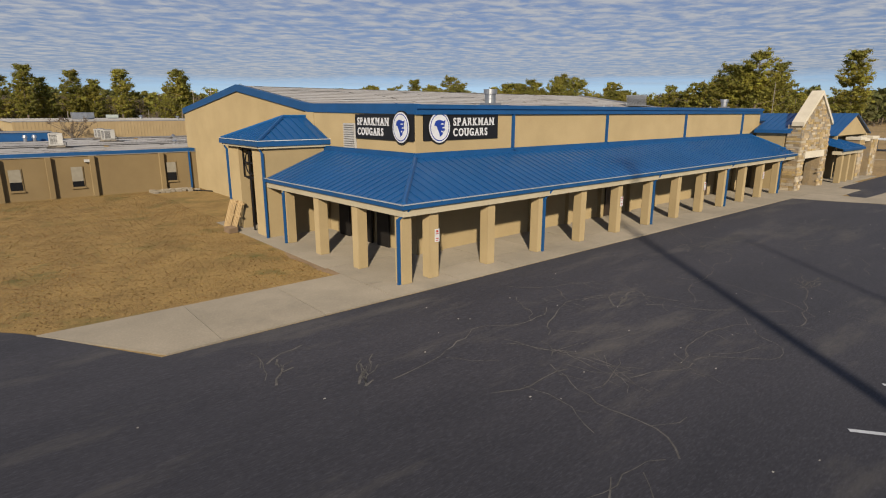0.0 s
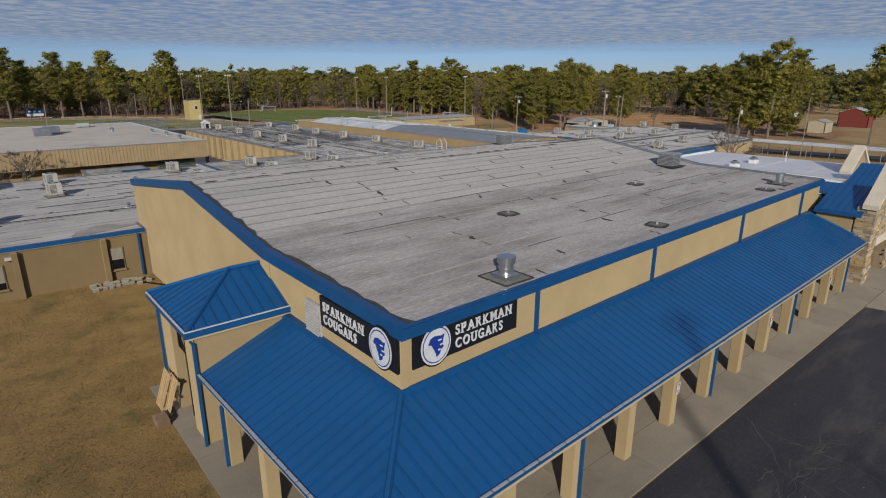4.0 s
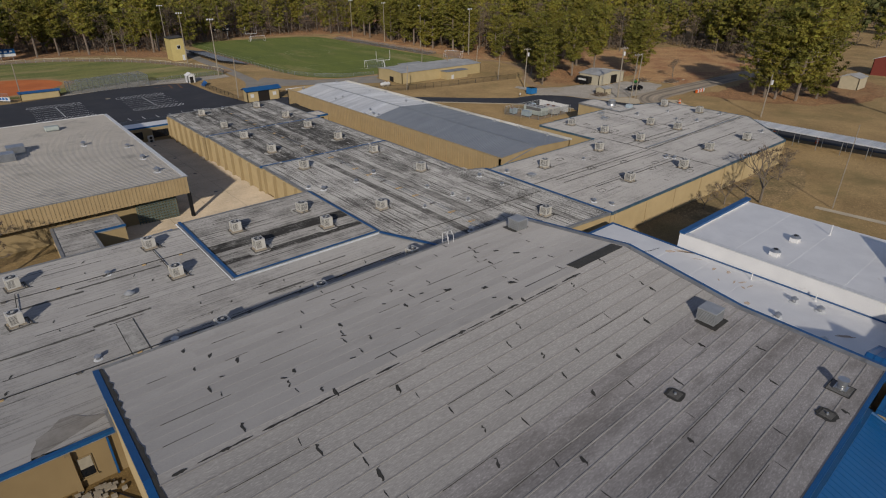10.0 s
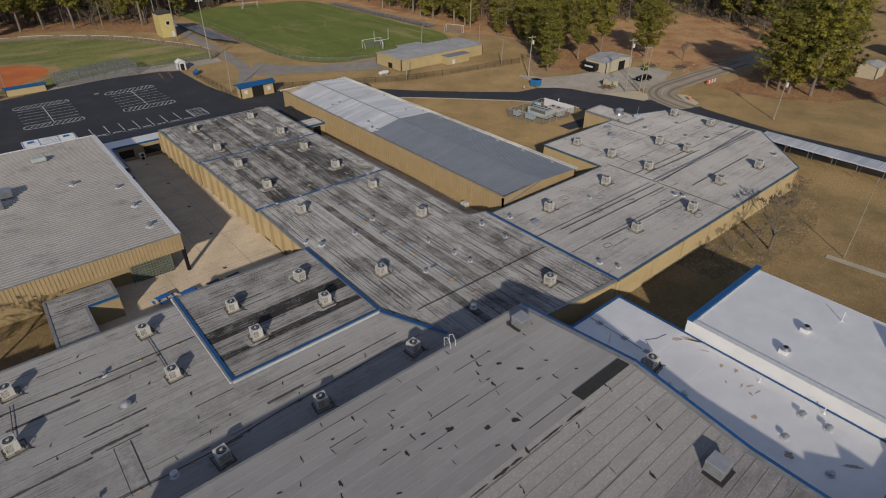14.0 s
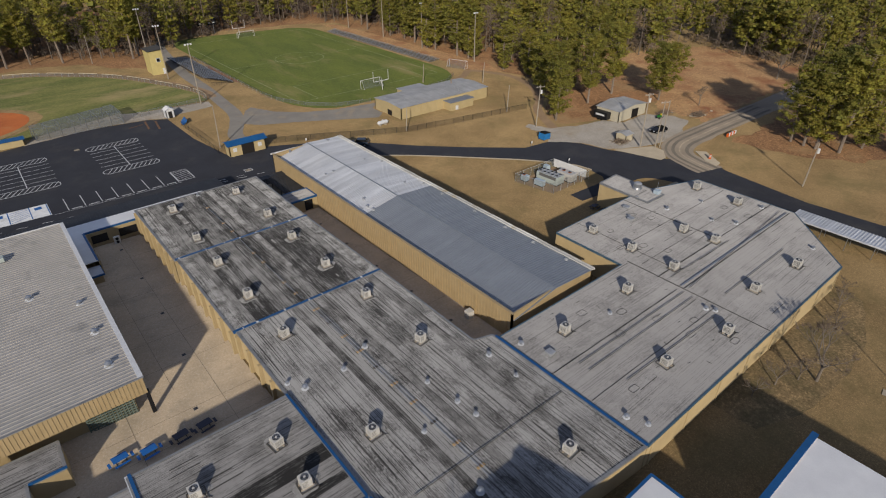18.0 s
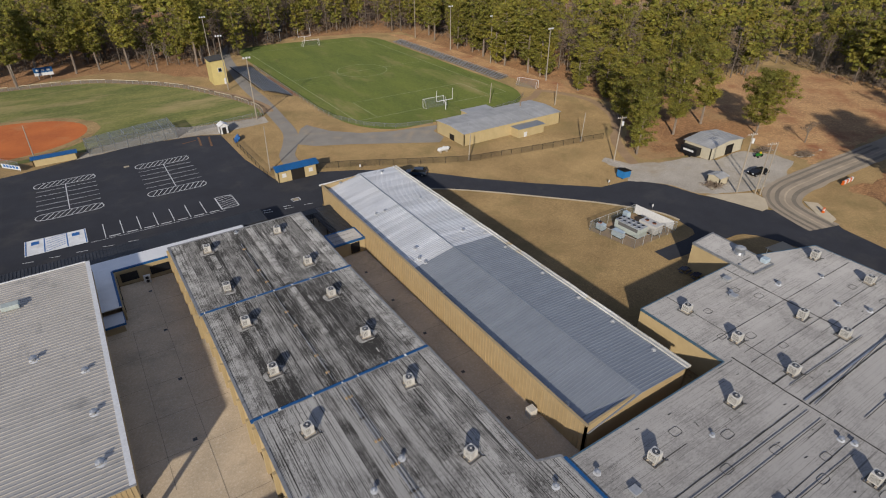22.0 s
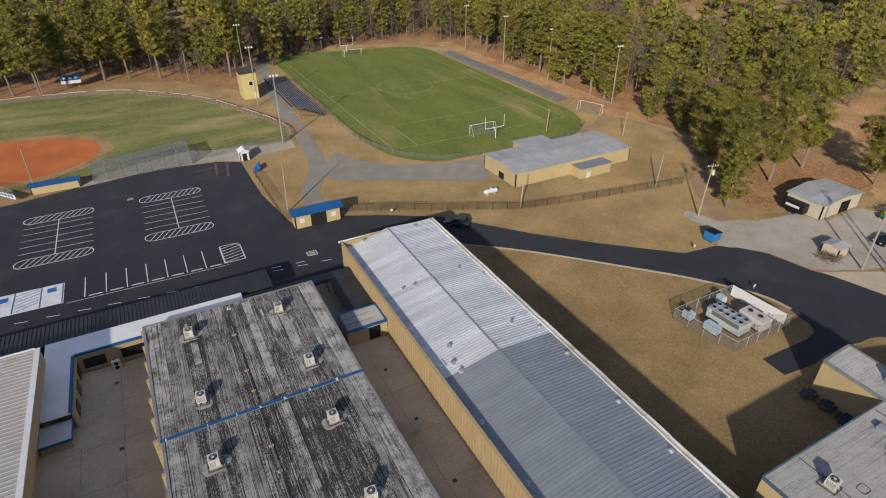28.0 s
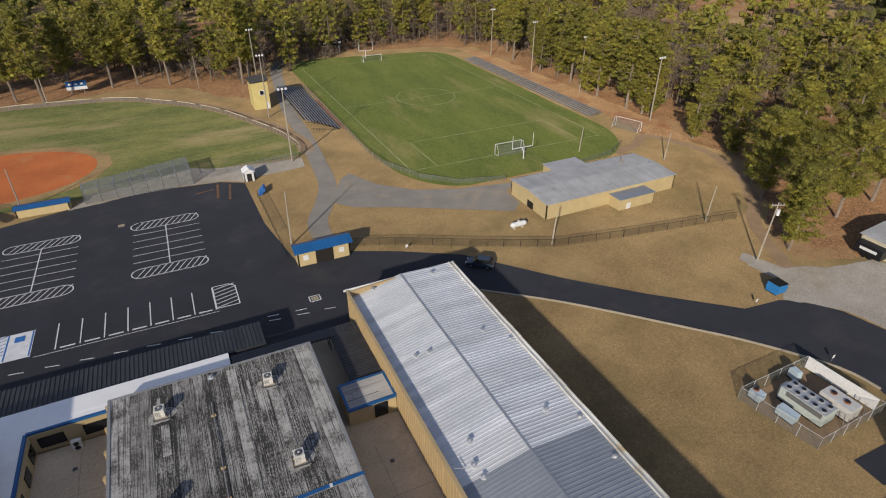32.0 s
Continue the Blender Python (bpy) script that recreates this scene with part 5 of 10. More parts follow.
# wheel tracks worn along the lane
TRACK = material("wheel_track", (0.16, 0.14, 0.115), (0.11, 0.095, 0.08), 0.95, scale=0.2, fine=6, fine_mix=0.3, bump=0.1, spread=(0.3, 0.7))
PALEDUST = material("pale_dust_edge", (0.36, 0.30, 0.23), (0.24, 0.20, 0.155), 0.95, scale=0.3, fine=6, fine_mix=0.3, bump=0.1, spread=(0.4, 0.7))
for off, w, mat_ in ((-2.2, 0.9, TRACK), (-0.5, 0.35, PALEDUST), (1.0, 0.8, TRACK), (2.6, 0.6, TRACK)):
    mid_line = []
    for k, (x, y) in enumerate(lane[:30]):
        a, b = lane[max(0, k - 1)], lane[k + 1]
        d = Vector((b[0] - a[0], b[1] - a[1])).normalized()
        mid_line.append((x - d.y * off, y + d.x * off))
    sheet("wheel_track", ribbon(mid_line, w), 0.068 + 0.002 * off, mat_, "wheel track worn along the lane", category="track", rough=0.12)

# leaf litter and bare soil of the clearing by the lane
LITTER = material("leaf_litter", (0.33, 0.205, 0.10), (0.20, 0.11, 0.056), 1.0, scale=0.12, fine=2.6, fine_mix=0.36, bump=0.5, stain=(0.20, 0.085, 0.042), stain_scale=0.07, stain_spread=(0.50, 0.66), speck=(3.0, 0.4))
sheet("clearing", [(176, 103.5), (250, 104), (262, 112), (264, 150), (250, 160), (225, 166), (205, 160), (198, 146), (190, 128), (178, 118)], 0.026, LITTER, "orange-brown leaf litter over a rough clearing", category="ground", rough=2.5)
sheet("litter_bank", [(166, 182), (172, 176), (176, 186), (176, 215), (174, 290), (168, 296), (167, 200)], 0.03, LITTER, "strip of straw and dry grass beside the field", category="ground", rough=0.9)

# straw floor under the trees
sheet("straw_north", [(-160, 292), (-30, 288), (20, 287), (45, 290), (62, 284), (72, 268), (80, 262), (84, 290), (98, 318), (160, 305), (176, 296), (420, 300), (420, 420), (-160, 420)], 0.02, STRAW, "red-brown pine straw under the woods", category="forest floor", rough=1.6)
sheet("straw_east", [(165, 186), (171, 180), (175, 165), (168, 153), (158, 143), (148, 134), (146, 127), (157, 123.5), (172, 122), (190, 124), (205, 132), (215, 150), (230, 160), (230, 299), (177, 296), (172, 250)], 0.022, STRAW, "red-brown pine straw below the pines", category="forest floor", rough=1.6)
sheet("straw_grove", [(168, 92.5), (178, 91), (200, 93), (222, 92), (235, 80), (222, 62), (196, 58), (178, 66), (170, 78)], 0.022, STRAW, "red-brown needle litter under a grove", category="forest floor", rough=1.8)
sheet("bare_edge", [(10.15, 19.0), (11.0, 19.0), (11.0, 32.4), (13.6, 32.6), (13.6, 34.0), (10.9, 33.2)], 0.036, DIRT, "narrow bare red-brown soil beside the walk", category="ground", rough=0.55)

# kerb along the service road
kerb = thing("kerb", "pale concrete kerb along the service road", "kerb", (110, 128, -1.9), kind="structure")
kl = smooth_line([(93.2, 143.0), (103.1, 134.7), (115.4, 122.0), (121.0, 115.8), (126.6, 107.8), (127.6, 103)], 5)
for a, b in zip(kl, kl[1:]):
    bm = bmesh.new()
    d = Vector((b[0] - a[0], b[1] - a[1], 0)).normalized()
    n = Vector((-d.y, d.x, 0)) * 0.15
    prism(bm, [(*(Vector((*p, 0)) + s * n).xy, ground_z(*p) - 0.02) for p, s in ((a, -1), (b, -1), (b, 1), (a, 1))], (0, 0, 0.2))
    part("kerbstone", bm, CONCRETE, kerb)

# painted bays of the rear car park
marks = thing("parking_markings", "white painted parking bays and hatched islands", "markings", (45, 170, -2), kind="structure")
for k in range(8):
    x = 34.85 + 2.95 * k
    stripe(marks, (x, 155.6), (x, 161.8), 0.16, 0.07)
    if k < 7:
        stripe(marks, (x + 0.55, 155.75), (x + 2.4, 155.75), 0.3, 0.07)
for cx in (30.1, 50.1):
    for y0, y1 in ((169.6, 172.6), (187.2, 190.2)):
        loop = [*arc(cx - 4.4, (y0 + y1) / 2, 1.5, (y1 - y0) / 2, 90, 270, 8), *arc(cx + 4.4, (y0 + y1) / 2, 1.5, (y1 - y0) / 2, -90, 90, 8)]
        for a, b in zip(loop, [*loop[1:], loop[0]]):
            stripe(marks, a, b, 0.18, 0.07)
        for j in range(10):
            x = cx - 5.2 + j * 1.05
            stripe(marks, (x, y0 + 0.15), (x + 1.5, y1 - 0.15), 0.16, 0.072)
    stripe(marks, (cx, 172.6), (cx, 187.2), 0.18, 0.07)
    for j in range(5):
        y = 174.9 + j * 2.6
        stripe(marks, (cx - 5.6, y), (cx - 0.1, y), 0.14, 0.07)
        stripe(marks, (cx + 0.1, y), (cx + 5.8, y), 0.14, 0.07)
stripe(marks, (32.4, 155.0), (56.0, 155.0), 0.10, 0.07)
hatch = [(55.6, 155.8), (58.9, 155.8), (58.9, 161.0), (58.0, 161.9), (55.6, 161.9)]
for a, b in zip(hatch, [*hatch[1:], hatch[0]]):
    stripe(marks, a, b, 0.18, 0.07)
for j in range(6):
    stripe(marks, (55.7, 156.0 + j), (58.8, 156.9 + j * 0.98), 0.16, 0.072)
sheet("accessible_bays", [(22.4, 155.4), (32.0, 155.4), (32.0, 161.6), (22.4, 161.6)], 0.06, BAYWHITE, "pale painted accessible parking bays with blue lines", category="parking bay")
for x in (22.6, 25.4, 28.9, 31.8):
    stripe(marks, (x, 155.6), (x, 161.5), 0.16, 0.085, BLUELINE)
for j in range(6):
    stripe(marks, (25.6, 155.8 + j * 0.95), (28.7, 157.2 + j * 0.85), 0.14, 0.087, BLUELINE)
for x in (24.0, 30.3):
    bm = bmesh.new()
    prism(bm, [(x - 0.6, 159.4, ground_z(x, 160) + 0.085), (x + 0.6, 159.4, ground_z(x, 160) + 0.085), (x + 0.6, 160.7, ground_z(x, 160) + 0.085), (x - 0.6, 160.7, ground_z(x, 160) + 0.085)], (0, 0, 0.006))
    part("access_symbol", bm, BLUELINE, marks)
x = 22.0
while x < 72:
    stripe(marks, (x, 152.4 - (x - 30) * 0.09), (x + 1.7, 152.3 - (x - 28) * 0.09), 0.14, 0.07)
    x += 4.0
for a, b in (((62, 150.6), (63.6, 150.4)), ((66.0, 150.2), (67.6, 150.1)), ((68.6, 151.4), (70.2, 151.4)), ((68.6, 152.8), (70.2, 152.8)), ((68.6, 151.4), (68.6, 152.8)), ((70.2, 151.4), (70.2, 152.8))):
    stripe(marks, a, b, 0.16, 0.07)
# drain tops
for x, y in ((42.6, 190.6), (69.4, 152.1)):
    boxpart("drain_cover", (x - 0.55, x + 0.55, y - 0.5, y + 0.5, ground_z(x, y) - 0.1, ground_z(x, y) + 0.055), WALKCON, marks, "square concrete drain top")


# ---- buildings of the sports ground ----
def gable_building(name, label, x0, x1, y0, y1, base, eave, ridge, wallmat, roofmat, along="x", pitch=0.6, over=0.25):
    """A small gabled building whose ridge runs along x or y, with ribbed roof panels."""
    b = thing(name, label, "building", ((x0 + x1) / 2, (y0 + y1) / 2, base))
    m = (y0 + y1) / 2 if along == "x" else (x0 + x1) / 2
    t = 0.2
    if along == "x":
        for y in (y0, y1 - t):
            boxpart("wall", (x0, x1, y, y + t, base - 0.6, eave), wallmat, b)
        for x in (x0, x1 - t):
            bm = bmesh.new()
            prism(bm, [(x, y0, base - 0.6), (x, y1, base - 0.6), (x, y1, eave), (x, m, ridge), (x, y0, eave)], (t, 0, 0))
            part("wall", bm, wallmat, b)
    else:
        for x in (x0, x1 - t):
            boxpart("wall", (x, x + t, y0, y1, base - 0.6, eave), wallmat, b)
        for y in (y0, y1 - t):
            bm = bmesh.new()
            prism(bm, [(x0, y, base - 0.6), (x1, y, base - 0.6), (x1, y, eave), (m, y, ridge), (x0, y, eave)], (0, t, 0))
            part("wall", bm, wallmat, b)
    lo, hi = (x0, x1) if along == "x" else (y0, y1)
    lo, hi = lo - over, hi + over
    n = max(1, round((hi - lo) / pitch))
    w = (hi - lo) / n
    sl = (ridge - eave) / ((y1 - y0) / 2 if along == "x" else (x1 - x0) / 2)
    for side in (-1, 1):
        edge = (y0 - over if side < 0 else y1 + over) if along == "x" else (x0 - over if side < 0 else x1 + over)
        ze = eave - sl * over + 0.03
        zr = ridge + 0.03
        bm = bmesh.new()
        if along == "x":
            prism(bm, [(0, edge, ze), (w - 0.01, edge, ze), (w - 0.01, m, zr), (0, m, zr)], (0, 0, 0.05))
            prism(bm, [(0, edge, ze + 0.05), (0.06, edge, ze + 0.05), (0.06, m, zr + 0.05), (0, m, zr + 0.05)], (0, 0, 0.04))
        else:
            prism(bm, [(edge, 0, ze), (edge, w - 0.01, ze), (m, w - 0.01, zr), (m, 0, zr)], (0, 0, 0.05))
            prism(bm, [(edge, 0, ze + 0.05), (edge, 0.06, ze + 0.05), (m, 0.06, zr + 0.05), (m, 0, zr + 0.05)], (0, 0, 0.04))
        me = finish(bm, "roof_panel", roofmat)
        for k in range(n):
            r = part("roof_panel", me, roofmat, b)
            r.matrix_basis = Matrix.Translation((lo + w * k, 0, 0) if along == "x" else (0, lo + w * k, 0))
    return b


FG = -2.9
FHROOF = material("field_house_roof", (0.47, 0.47, 0.465), (0.36, 0.36, 0.355), 0.7, 0.0, scale=0.3, fine=8, fine_mix=0.12, bump=0.04, per_piece=0.06)
YELLOW = material("yellow_tan_panel", (0.57, 0.45, 0.24), (0.51, 0.40, 0.21), 0.6, scale=0.6, fine=20, fine_mix=0.06, bump=0.04)
fh = gable_building("field_house", "tan field house with a low grey ribbed metal roof", 115.6, 147.8, 157.8, 170.4, FG, 0.95, 1.4, YELLOW, FHROOF)
for dims in ((126.5, 135.0, 170.4, 174.8, FG - 0.3, 0.6), ):
    boxpart("rear_room", dims, YELLOW, fh)
boxpart("rear_roof", (126.3, 135.2, 170.3, 175.1, 0.6, 0.72), FHROOF, fh)
boxpart("side_room", (130.6, 139.2, 154.6, 157.9, FG - 0.3, 0.1), YELLOW, fh)
boxpart("side_roof", (130.4, 139.4, 154.4, 157.9, 0.1, 0.22), GREYMET, fh)
boxpart("door", (132.4, 133.4, 154.54, 154.6, FG - 0.2, FG + 2.0), WHITE, fh, "white door")
# a flat panel on the wall, coloured like the unlit room behind
boxpart("doorway", (115.53, 115.6, 162.2, 164.2, FG - 0.3, FG + 2.2), SHADE, fh, "near-black panel, the shade of an open doorway")
for x in range(117, 148, 1):
    boxpart("panel_rib", (x - 0.04, x + 0.04, 157.76, 157.8, FG - 0.3, 0.95), YELLOW, fh)
for x, y, z in ((120, 162, 1.2), (131.9, 159.2, 1.05), (138.1, 159.9, 1.05), (138.6, 162.2, 1.2), (146.4, 163.8, 1.3)):
    tubepart("vent_pipe", (x, y, z - 0.3), (x, y, z + 0.5), 0.12, STEEL, fh)
tubepart("flue", (141.2, 167.0, 1.0), (141.2, 167.0, 2.6), 0.18, BARK, fh, label="rusty flue")

HG = ground_z(74, 162) + 0.7
hut = gable_building("ticket_hut", "small tan ticket booth with a bright blue roof", 69.3, 78.2, 161.9, 164.5, HG - 0.7, HG + 2.2, HG + 2.75, YELLOW, BLUE, pitch=0.5, over=0.5)
# no gap in the wall: the passage's shade is painted on a panel
boxpart("gate_opening", (72.3, 75.3, 161.86, 161.9, HG - 0.7, HG + 1.9), SHADE, hut, "near-black panel, the shade of an open passage")
for x in (70.2, 76.3):
    boxpart("ticket_window", (x, x + 0.9, 161.84, 161.9, HG + 0.4, HG + 1.3), WHITE, hut, "white shuttered ticket window")
PRESS = material("press_box_paint", (0.66, 0.54, 0.22), (0.58, 0.47, 0.19), 0.7, scale=0.8, fine_mix=0.06, bump=0.04)
pb = thing("press_box", "tall pale yellow press box tower", "tower", (79.8, 254, -2.2))
for dims in ((77.6, 77.8, 250.6, 257.6, -2.6, 5.6), (82.0, 82.2, 250.6, 257.6, -2.6, 5.6), (77.8, 82.0, 250.6, 250.8, -2.6, 5.6), (77.8, 82.0, 257.4, 257.6, -2.6, 5.6)):
    boxpart("wall", dims, PRESS, pb)
bm = bmesh.new()
prism(bm, [(77.2, 250.2, 5.6), (82.6, 250.2, 6.0), (82.6, 258, 6.0), (77.2, 258, 5.6)], (0, 0, 0.15))
part("roof", bm, TAR, pb)
w1 = boxpart("window", (79.6, 80.9, 250.54, 250.6, 1.9, 3.3), WHITE, pb, "white framed window")
boxpart("pane", (79.75, 80.75, 250.50, 250.54, 2.05, 3.15), DARKGLASS, w1)
boxpart("door", (81.0, 81.9, 250.54, 250.6, -2.2, -0.2), WHITE, pb)


def bleachers(name, label, x0, x1, y0, y1, rows, rise, step, base, mat, face=1, foot=None, bay=5.4):
    """Rows of benches in bays along y that climb towards -x (face 1) or +x (face -1)."""
    b = thing(name, label, "bleachers", ((x0 + x1) / 2, (y0 + y1) / 2, base))
    n = max(2, round((y1 - y0) / bay))
    ys = [y0 + (y1 - y0) * j / n for j in range(n + 1)]
    for k in range(rows):
        x = x1 - step * k if face > 0 else x0 + step * k + 0.3
        z = base + 0.36 + rise * k
        for ya, yb in zip(ys, ys[1:]):
            ya = max(ya, y0 + (0.9 * k if face > 0 else 0))
            boxpart("seat", (x - 0.28, x, ya + 0.06, yb - 0.06, z, z + 0.05), mat, b)
        boxpart("footboard", (x - 0.72, x - 0.30, y0 + (0.9 * k if face > 0 else 0), y1, z - 0.24, z - 0.20), foot or mat, b)
    for y in ys:
        bm = bmesh.new()
        xa, xb = (x1, x1 - step * rows) if face > 0 else (x0, x0 + step * rows)
        tube(bm, (xa, y, base + 0.03), (xb, y, base + rise * rows + 0.03), 0.05, n=5)
        for k in range(rows):
            x = x1 - step * k - 0.14 if face > 0 else x0 + step * k + 0.16
            tube(bm, (x, y, base - 0.3), (x, y, base + 0.36 + rise * k), 0.035, n=4)
        part("frame", bm, UNDERSHADE if face > 0 else STEEL, b)
    return b


# footboards and frames near-black: the shade between the rows put into their colour
UNDERSHADE = plain("under_bench_shade", (0.030, 0.030, 0.032), 0.95)
bleachers("bleachers", "dark aluminium bleachers on the bank above the field", 87.4, 95.2, 224, 268, 10, 0.13, 0.78, -2.2, GREYMET, 1, UNDERSHADE)
bleachers("bleachers", "long low grey bleachers beside the woods", 161.8, 166.4, 203, 279, 5, 0.14, 0.92, -2.2, VENTGREY, -1, OLDASPHALT, 4.2)


def pipe(bm, pts, r, n=6):
    for a, b in zip(pts, pts[1:]):
        tube(bm, a, b, r, n=n)


def goalpost(y, yaw, base):
    g = thing("goal_post", "white gooseneck football goal post", "goal post", (0, 0, 0), "goal posts")
    bm = bmesh.new()
    pipe(bm, [(0, -0.6, -0.2), (0, -0.6, 1.9), (0, 0, 3.05)], 0.12)
    part("neck", bm, WHITE, g)
    tubepart("crossbar", (-2.8, 0, 3.05), (2.8, 0, 3.05), 0.09, WHITE, g)
    for s in (-1, 1):
        tubepart("upright", (s * 2.8, 0, 3.05), (s * 2.8, 0, 6.2), 0.06, WHITE, g)
    g.matrix_basis = pose(128, y, base, 0, 0, yaw)


goalpost(185.6, 0, -2.5)
goalpost(297.5, 180, -2.2)


def soccer_goal(x, y, yaw, w=7.3):
    g = thing("soccer_goal", "white soccer goal with a sagging net", "soccer goal", (0, 0, 0), "soccer goals")
    for s in (-1, 1):
        tubepart("post", (s * w / 2, 0, 0), (s * w / 2, 0, 2.44), 0.07, WHITE, g)
        bm = bmesh.new()
        pipe(bm, [(s * w / 2, 0, 2.44), (s * w / 2, 0.9, 2.44), (s * w / 2, 2.0, 0.05), (s * w / 2, 0, 0.05)], 0.04, 5)
        part("side_frame", bm, WHITE, g)
    tubepart("crossbar", (-w / 2, 0, 2.44), (w / 2, 0, 2.44), 0.07, WHITE, g)
    bm = bmesh.new()
    a = [bm.verts.new(p) for p in ((-w / 2, 0.9, 2.4), (w / 2, 0.9, 2.4), (w / 2, 2.0, 0.05), (-w / 2, 2.0, 0.05))]
    bm.faces.new(a)
    part("net", bm, mesh_wire, g)
    g.matrix_basis = pose(x, y, ground_z(x, y) + 0.02, 0, 0, yaw)


soccer_goal(127.2, 190.6, 180)
soccer_goal(128.5, 291.5, 0)
soccer_goal(165.0, 191.0, 110)

sb = thing("scoreboard", "black scoreboard on two posts at the far end", "scoreboard", (118, 309, -2.2))
for x in (115.2, 120.8):
    tubepart("post", (x, 309, -2.4), (x, 309, 4.6), 0.15, STEEL, sb)
boxpart("panel", (113.8, 122.2, 308.7, 308.95, 1.6, 4.8), BLACK, sb)
boxpart("marking", (115.4, 120.6, 308.66, 308.7, 4.0, 4.35), LINE, sb)
for x in (115.0, 117.0, 119.0, 121.0):
    boxpart("marking", (x - 0.5, x + 0.5, 308.66, 308.7, 2.3, 2.8), LINE, sb)
sb2 = thing("scoreboard", "blue and white baseball scoreboard on posts", "scoreboard", (30, 292.4, -2.2))
for x in (28.2, 31.8):
    tubepart("post", (x, 292.4, -2.4), (x, 292.4, 1.0), 0.1, STEEL, sb2)
boxpart("panel", (27.2, 32.9, 292.1, 292.3, 0.2, 1.9), BLUETRIM, sb2)
boxpart("lower_panel", (27.2, 32.9, 292.08, 292.3, -0.8, 0.18), WHITE, sb2)
for x in (28.4, 30.0, 31.6):
    boxpart("marking", (x - 0.45, x + 0.45, 292.06, 292.1, 0.7, 1.3), LINE, sb2)

# dugout, batting cage, small shed, tilted cart
dg = gable_building("dugout", "long tan dugout with a blue metal roof", 24.6, 33.6, 202.4, 204.8, -2.3, -0.5, -0.2, YELLOW, BLUE, pitch=0.5, over=0.3)
CAGEWIRE = mesh_wire.copy()
CAGEWIRE.name = "cage_netting"
for q in CAGEWIRE.node_tree.nodes:
    if q.type == "MAP_RANGE":
        q.inputs[3].default_value, q.inputs[4].default_value = 0.26, 0.46
cage = thing("batting_cage", "long wire batting cage on steel posts", "batting cage", (46, 207, -2.2))
cz = ground_z(46, 206)


def cage_at(u, v):
    """A place on the cage's plan: u along it, v across."""
    return (36.2 + 20.4 * u - 0.4 * v, 203.6 + 0.6 * u + (3.6 + 5.2 * u) * v)


for k in range(8):
    u = k / 7
    a, b = cage_at(u, 0), cage_at(u, 1)
    bm = bmesh.new()
    pipe(bm, [(*a, cz - 0.2), (*a, cz + 3.1), (*b, cz + 3.1), (*b, cz - 0.2)], 0.07, 5)
    part("frame", bm, STEEL, cage)
for v in (0, 1):
    for z in (0.1, 1.6, 3.1):
        tubepart("rail", (*cage_at(0, v), cz + z), (*cage_at(1, v), cz + z), 0.03, STEEL, cage, n=5)
    bm = bmesh.new()
    bm.faces.new([bm.verts.new(p) for p in ((*cage_at(0, v), cz), (*cage_at(1, v), cz), (*cage_at(1, v), cz + 3.1), (*cage_at(0, v), cz + 3.1))])
    part("wire_panel", bm, CAGEWIRE, cage)
bm = bmesh.new()
bm.faces.new([bm.verts.new((*cage_at(u, v), cz + 3.12)) for u, v in ((0, 0), (1, 0), (1, 1), (0, 1))])
part("wire_roof", bm, CAGEWIRE, cage)
for u in (0, 1):
    bm = bmesh.new()
    bm.faces.new([bm.verts.new(p) for p in ((*cage_at(u, 0), cz), (*cage_at(u, 1), cz), (*cage_at(u, 1), cz + 3.1), (*cage_at(u, 0), cz + 3.1))])
    part("wire_panel", bm, CAGEWIRE, cage)
ws = gable_building("garden_shed", "tiny white shed with a pale roof", 66.7, 69.0, 200.4, 203.0, -2.2, -0.1, 0.6, WHITE, WHITEROOF, along="y", pitch=0.6, over=0.15)
boxpart("door", (67.3, 68.3, 200.34, 200.4, -2.2, -0.4), SHADE, ws)
cart = thing("tarp_cart", "blue tarp cart tipped on its side", "cart", (69.0, 193.6, -2.17))
bm = bmesh.new()
prism(bm, [(68.2, 192.2, -2.1), (69.4, 192.4, -0.9), (69.7, 195.0, -0.9), (68.5, 194.8, -2.1)], (0.35, 0, -0.3))
part("body", bm, BLUELINE, cart)
boxpart("leg", (69.5, 69.6, 192.6, 192.7, -2.2, -1.0), STEEL, cart)
boxpart("leg", (69.7, 69.8, 194.7, 194.8, -2.2, -1.0), STEEL, cart)


# poles
def wood_pole(x, y, h, r=0.16, lean=(0, 0), label="weathered wooden utility pole", extras=""):
    p = thing("utility_pole", label, "pole", (x, y, ground_z(x, y)), "poles")
    z = ground_z(x, y)
    top = Vector((x + lean[0], y + lean[1], z + h))
    tubepart("pole", (x, y, z - 0.3), top, r, POLE, p, r * 0.62, 8)
    if "x" in extras:
        tubepart("crossarm", top + Vector((-1.1, 0.4, -0.5)), top + Vector((1.1, -0.4, -0.5)), 0.07, POLE, p, n=5)
        for s in (-0.9, -0.4, 0.4, 0.9):
            c = top + Vector((s, -s * 0.36, -0.42))
            tubepart("insulator", c, c + Vector((0, 0, 0.22)), 0.05, WHITE, p, n=6)
    if "t" in extras:
        c = top + Vector((0.3, -0.2, -2.2))
        tubepart("transformer", c, c + Vector((0, 0, 0.95)), 0.26, WHITE, p, n=12, label="pale grey transformer can")
    if "l" in extras:
        bm = bmesh.new()
        for s in (-0.8, 0.0, 0.8):
            box(bm, top.x + s - 0.22, top.x + s + 0.22, top.y - 0.35, top.y - 0.1, top.z - 0.25, top.z + 0.2)
        part("floodlight", bm, WHITE, p, "white floodlight heads")
        tubepart("crossarm", top + Vector((-1.1, 0, -0.1)), top + Vector((1.1, 0, -0.1)), 0.05, STEEL, p, n=5)
    return p


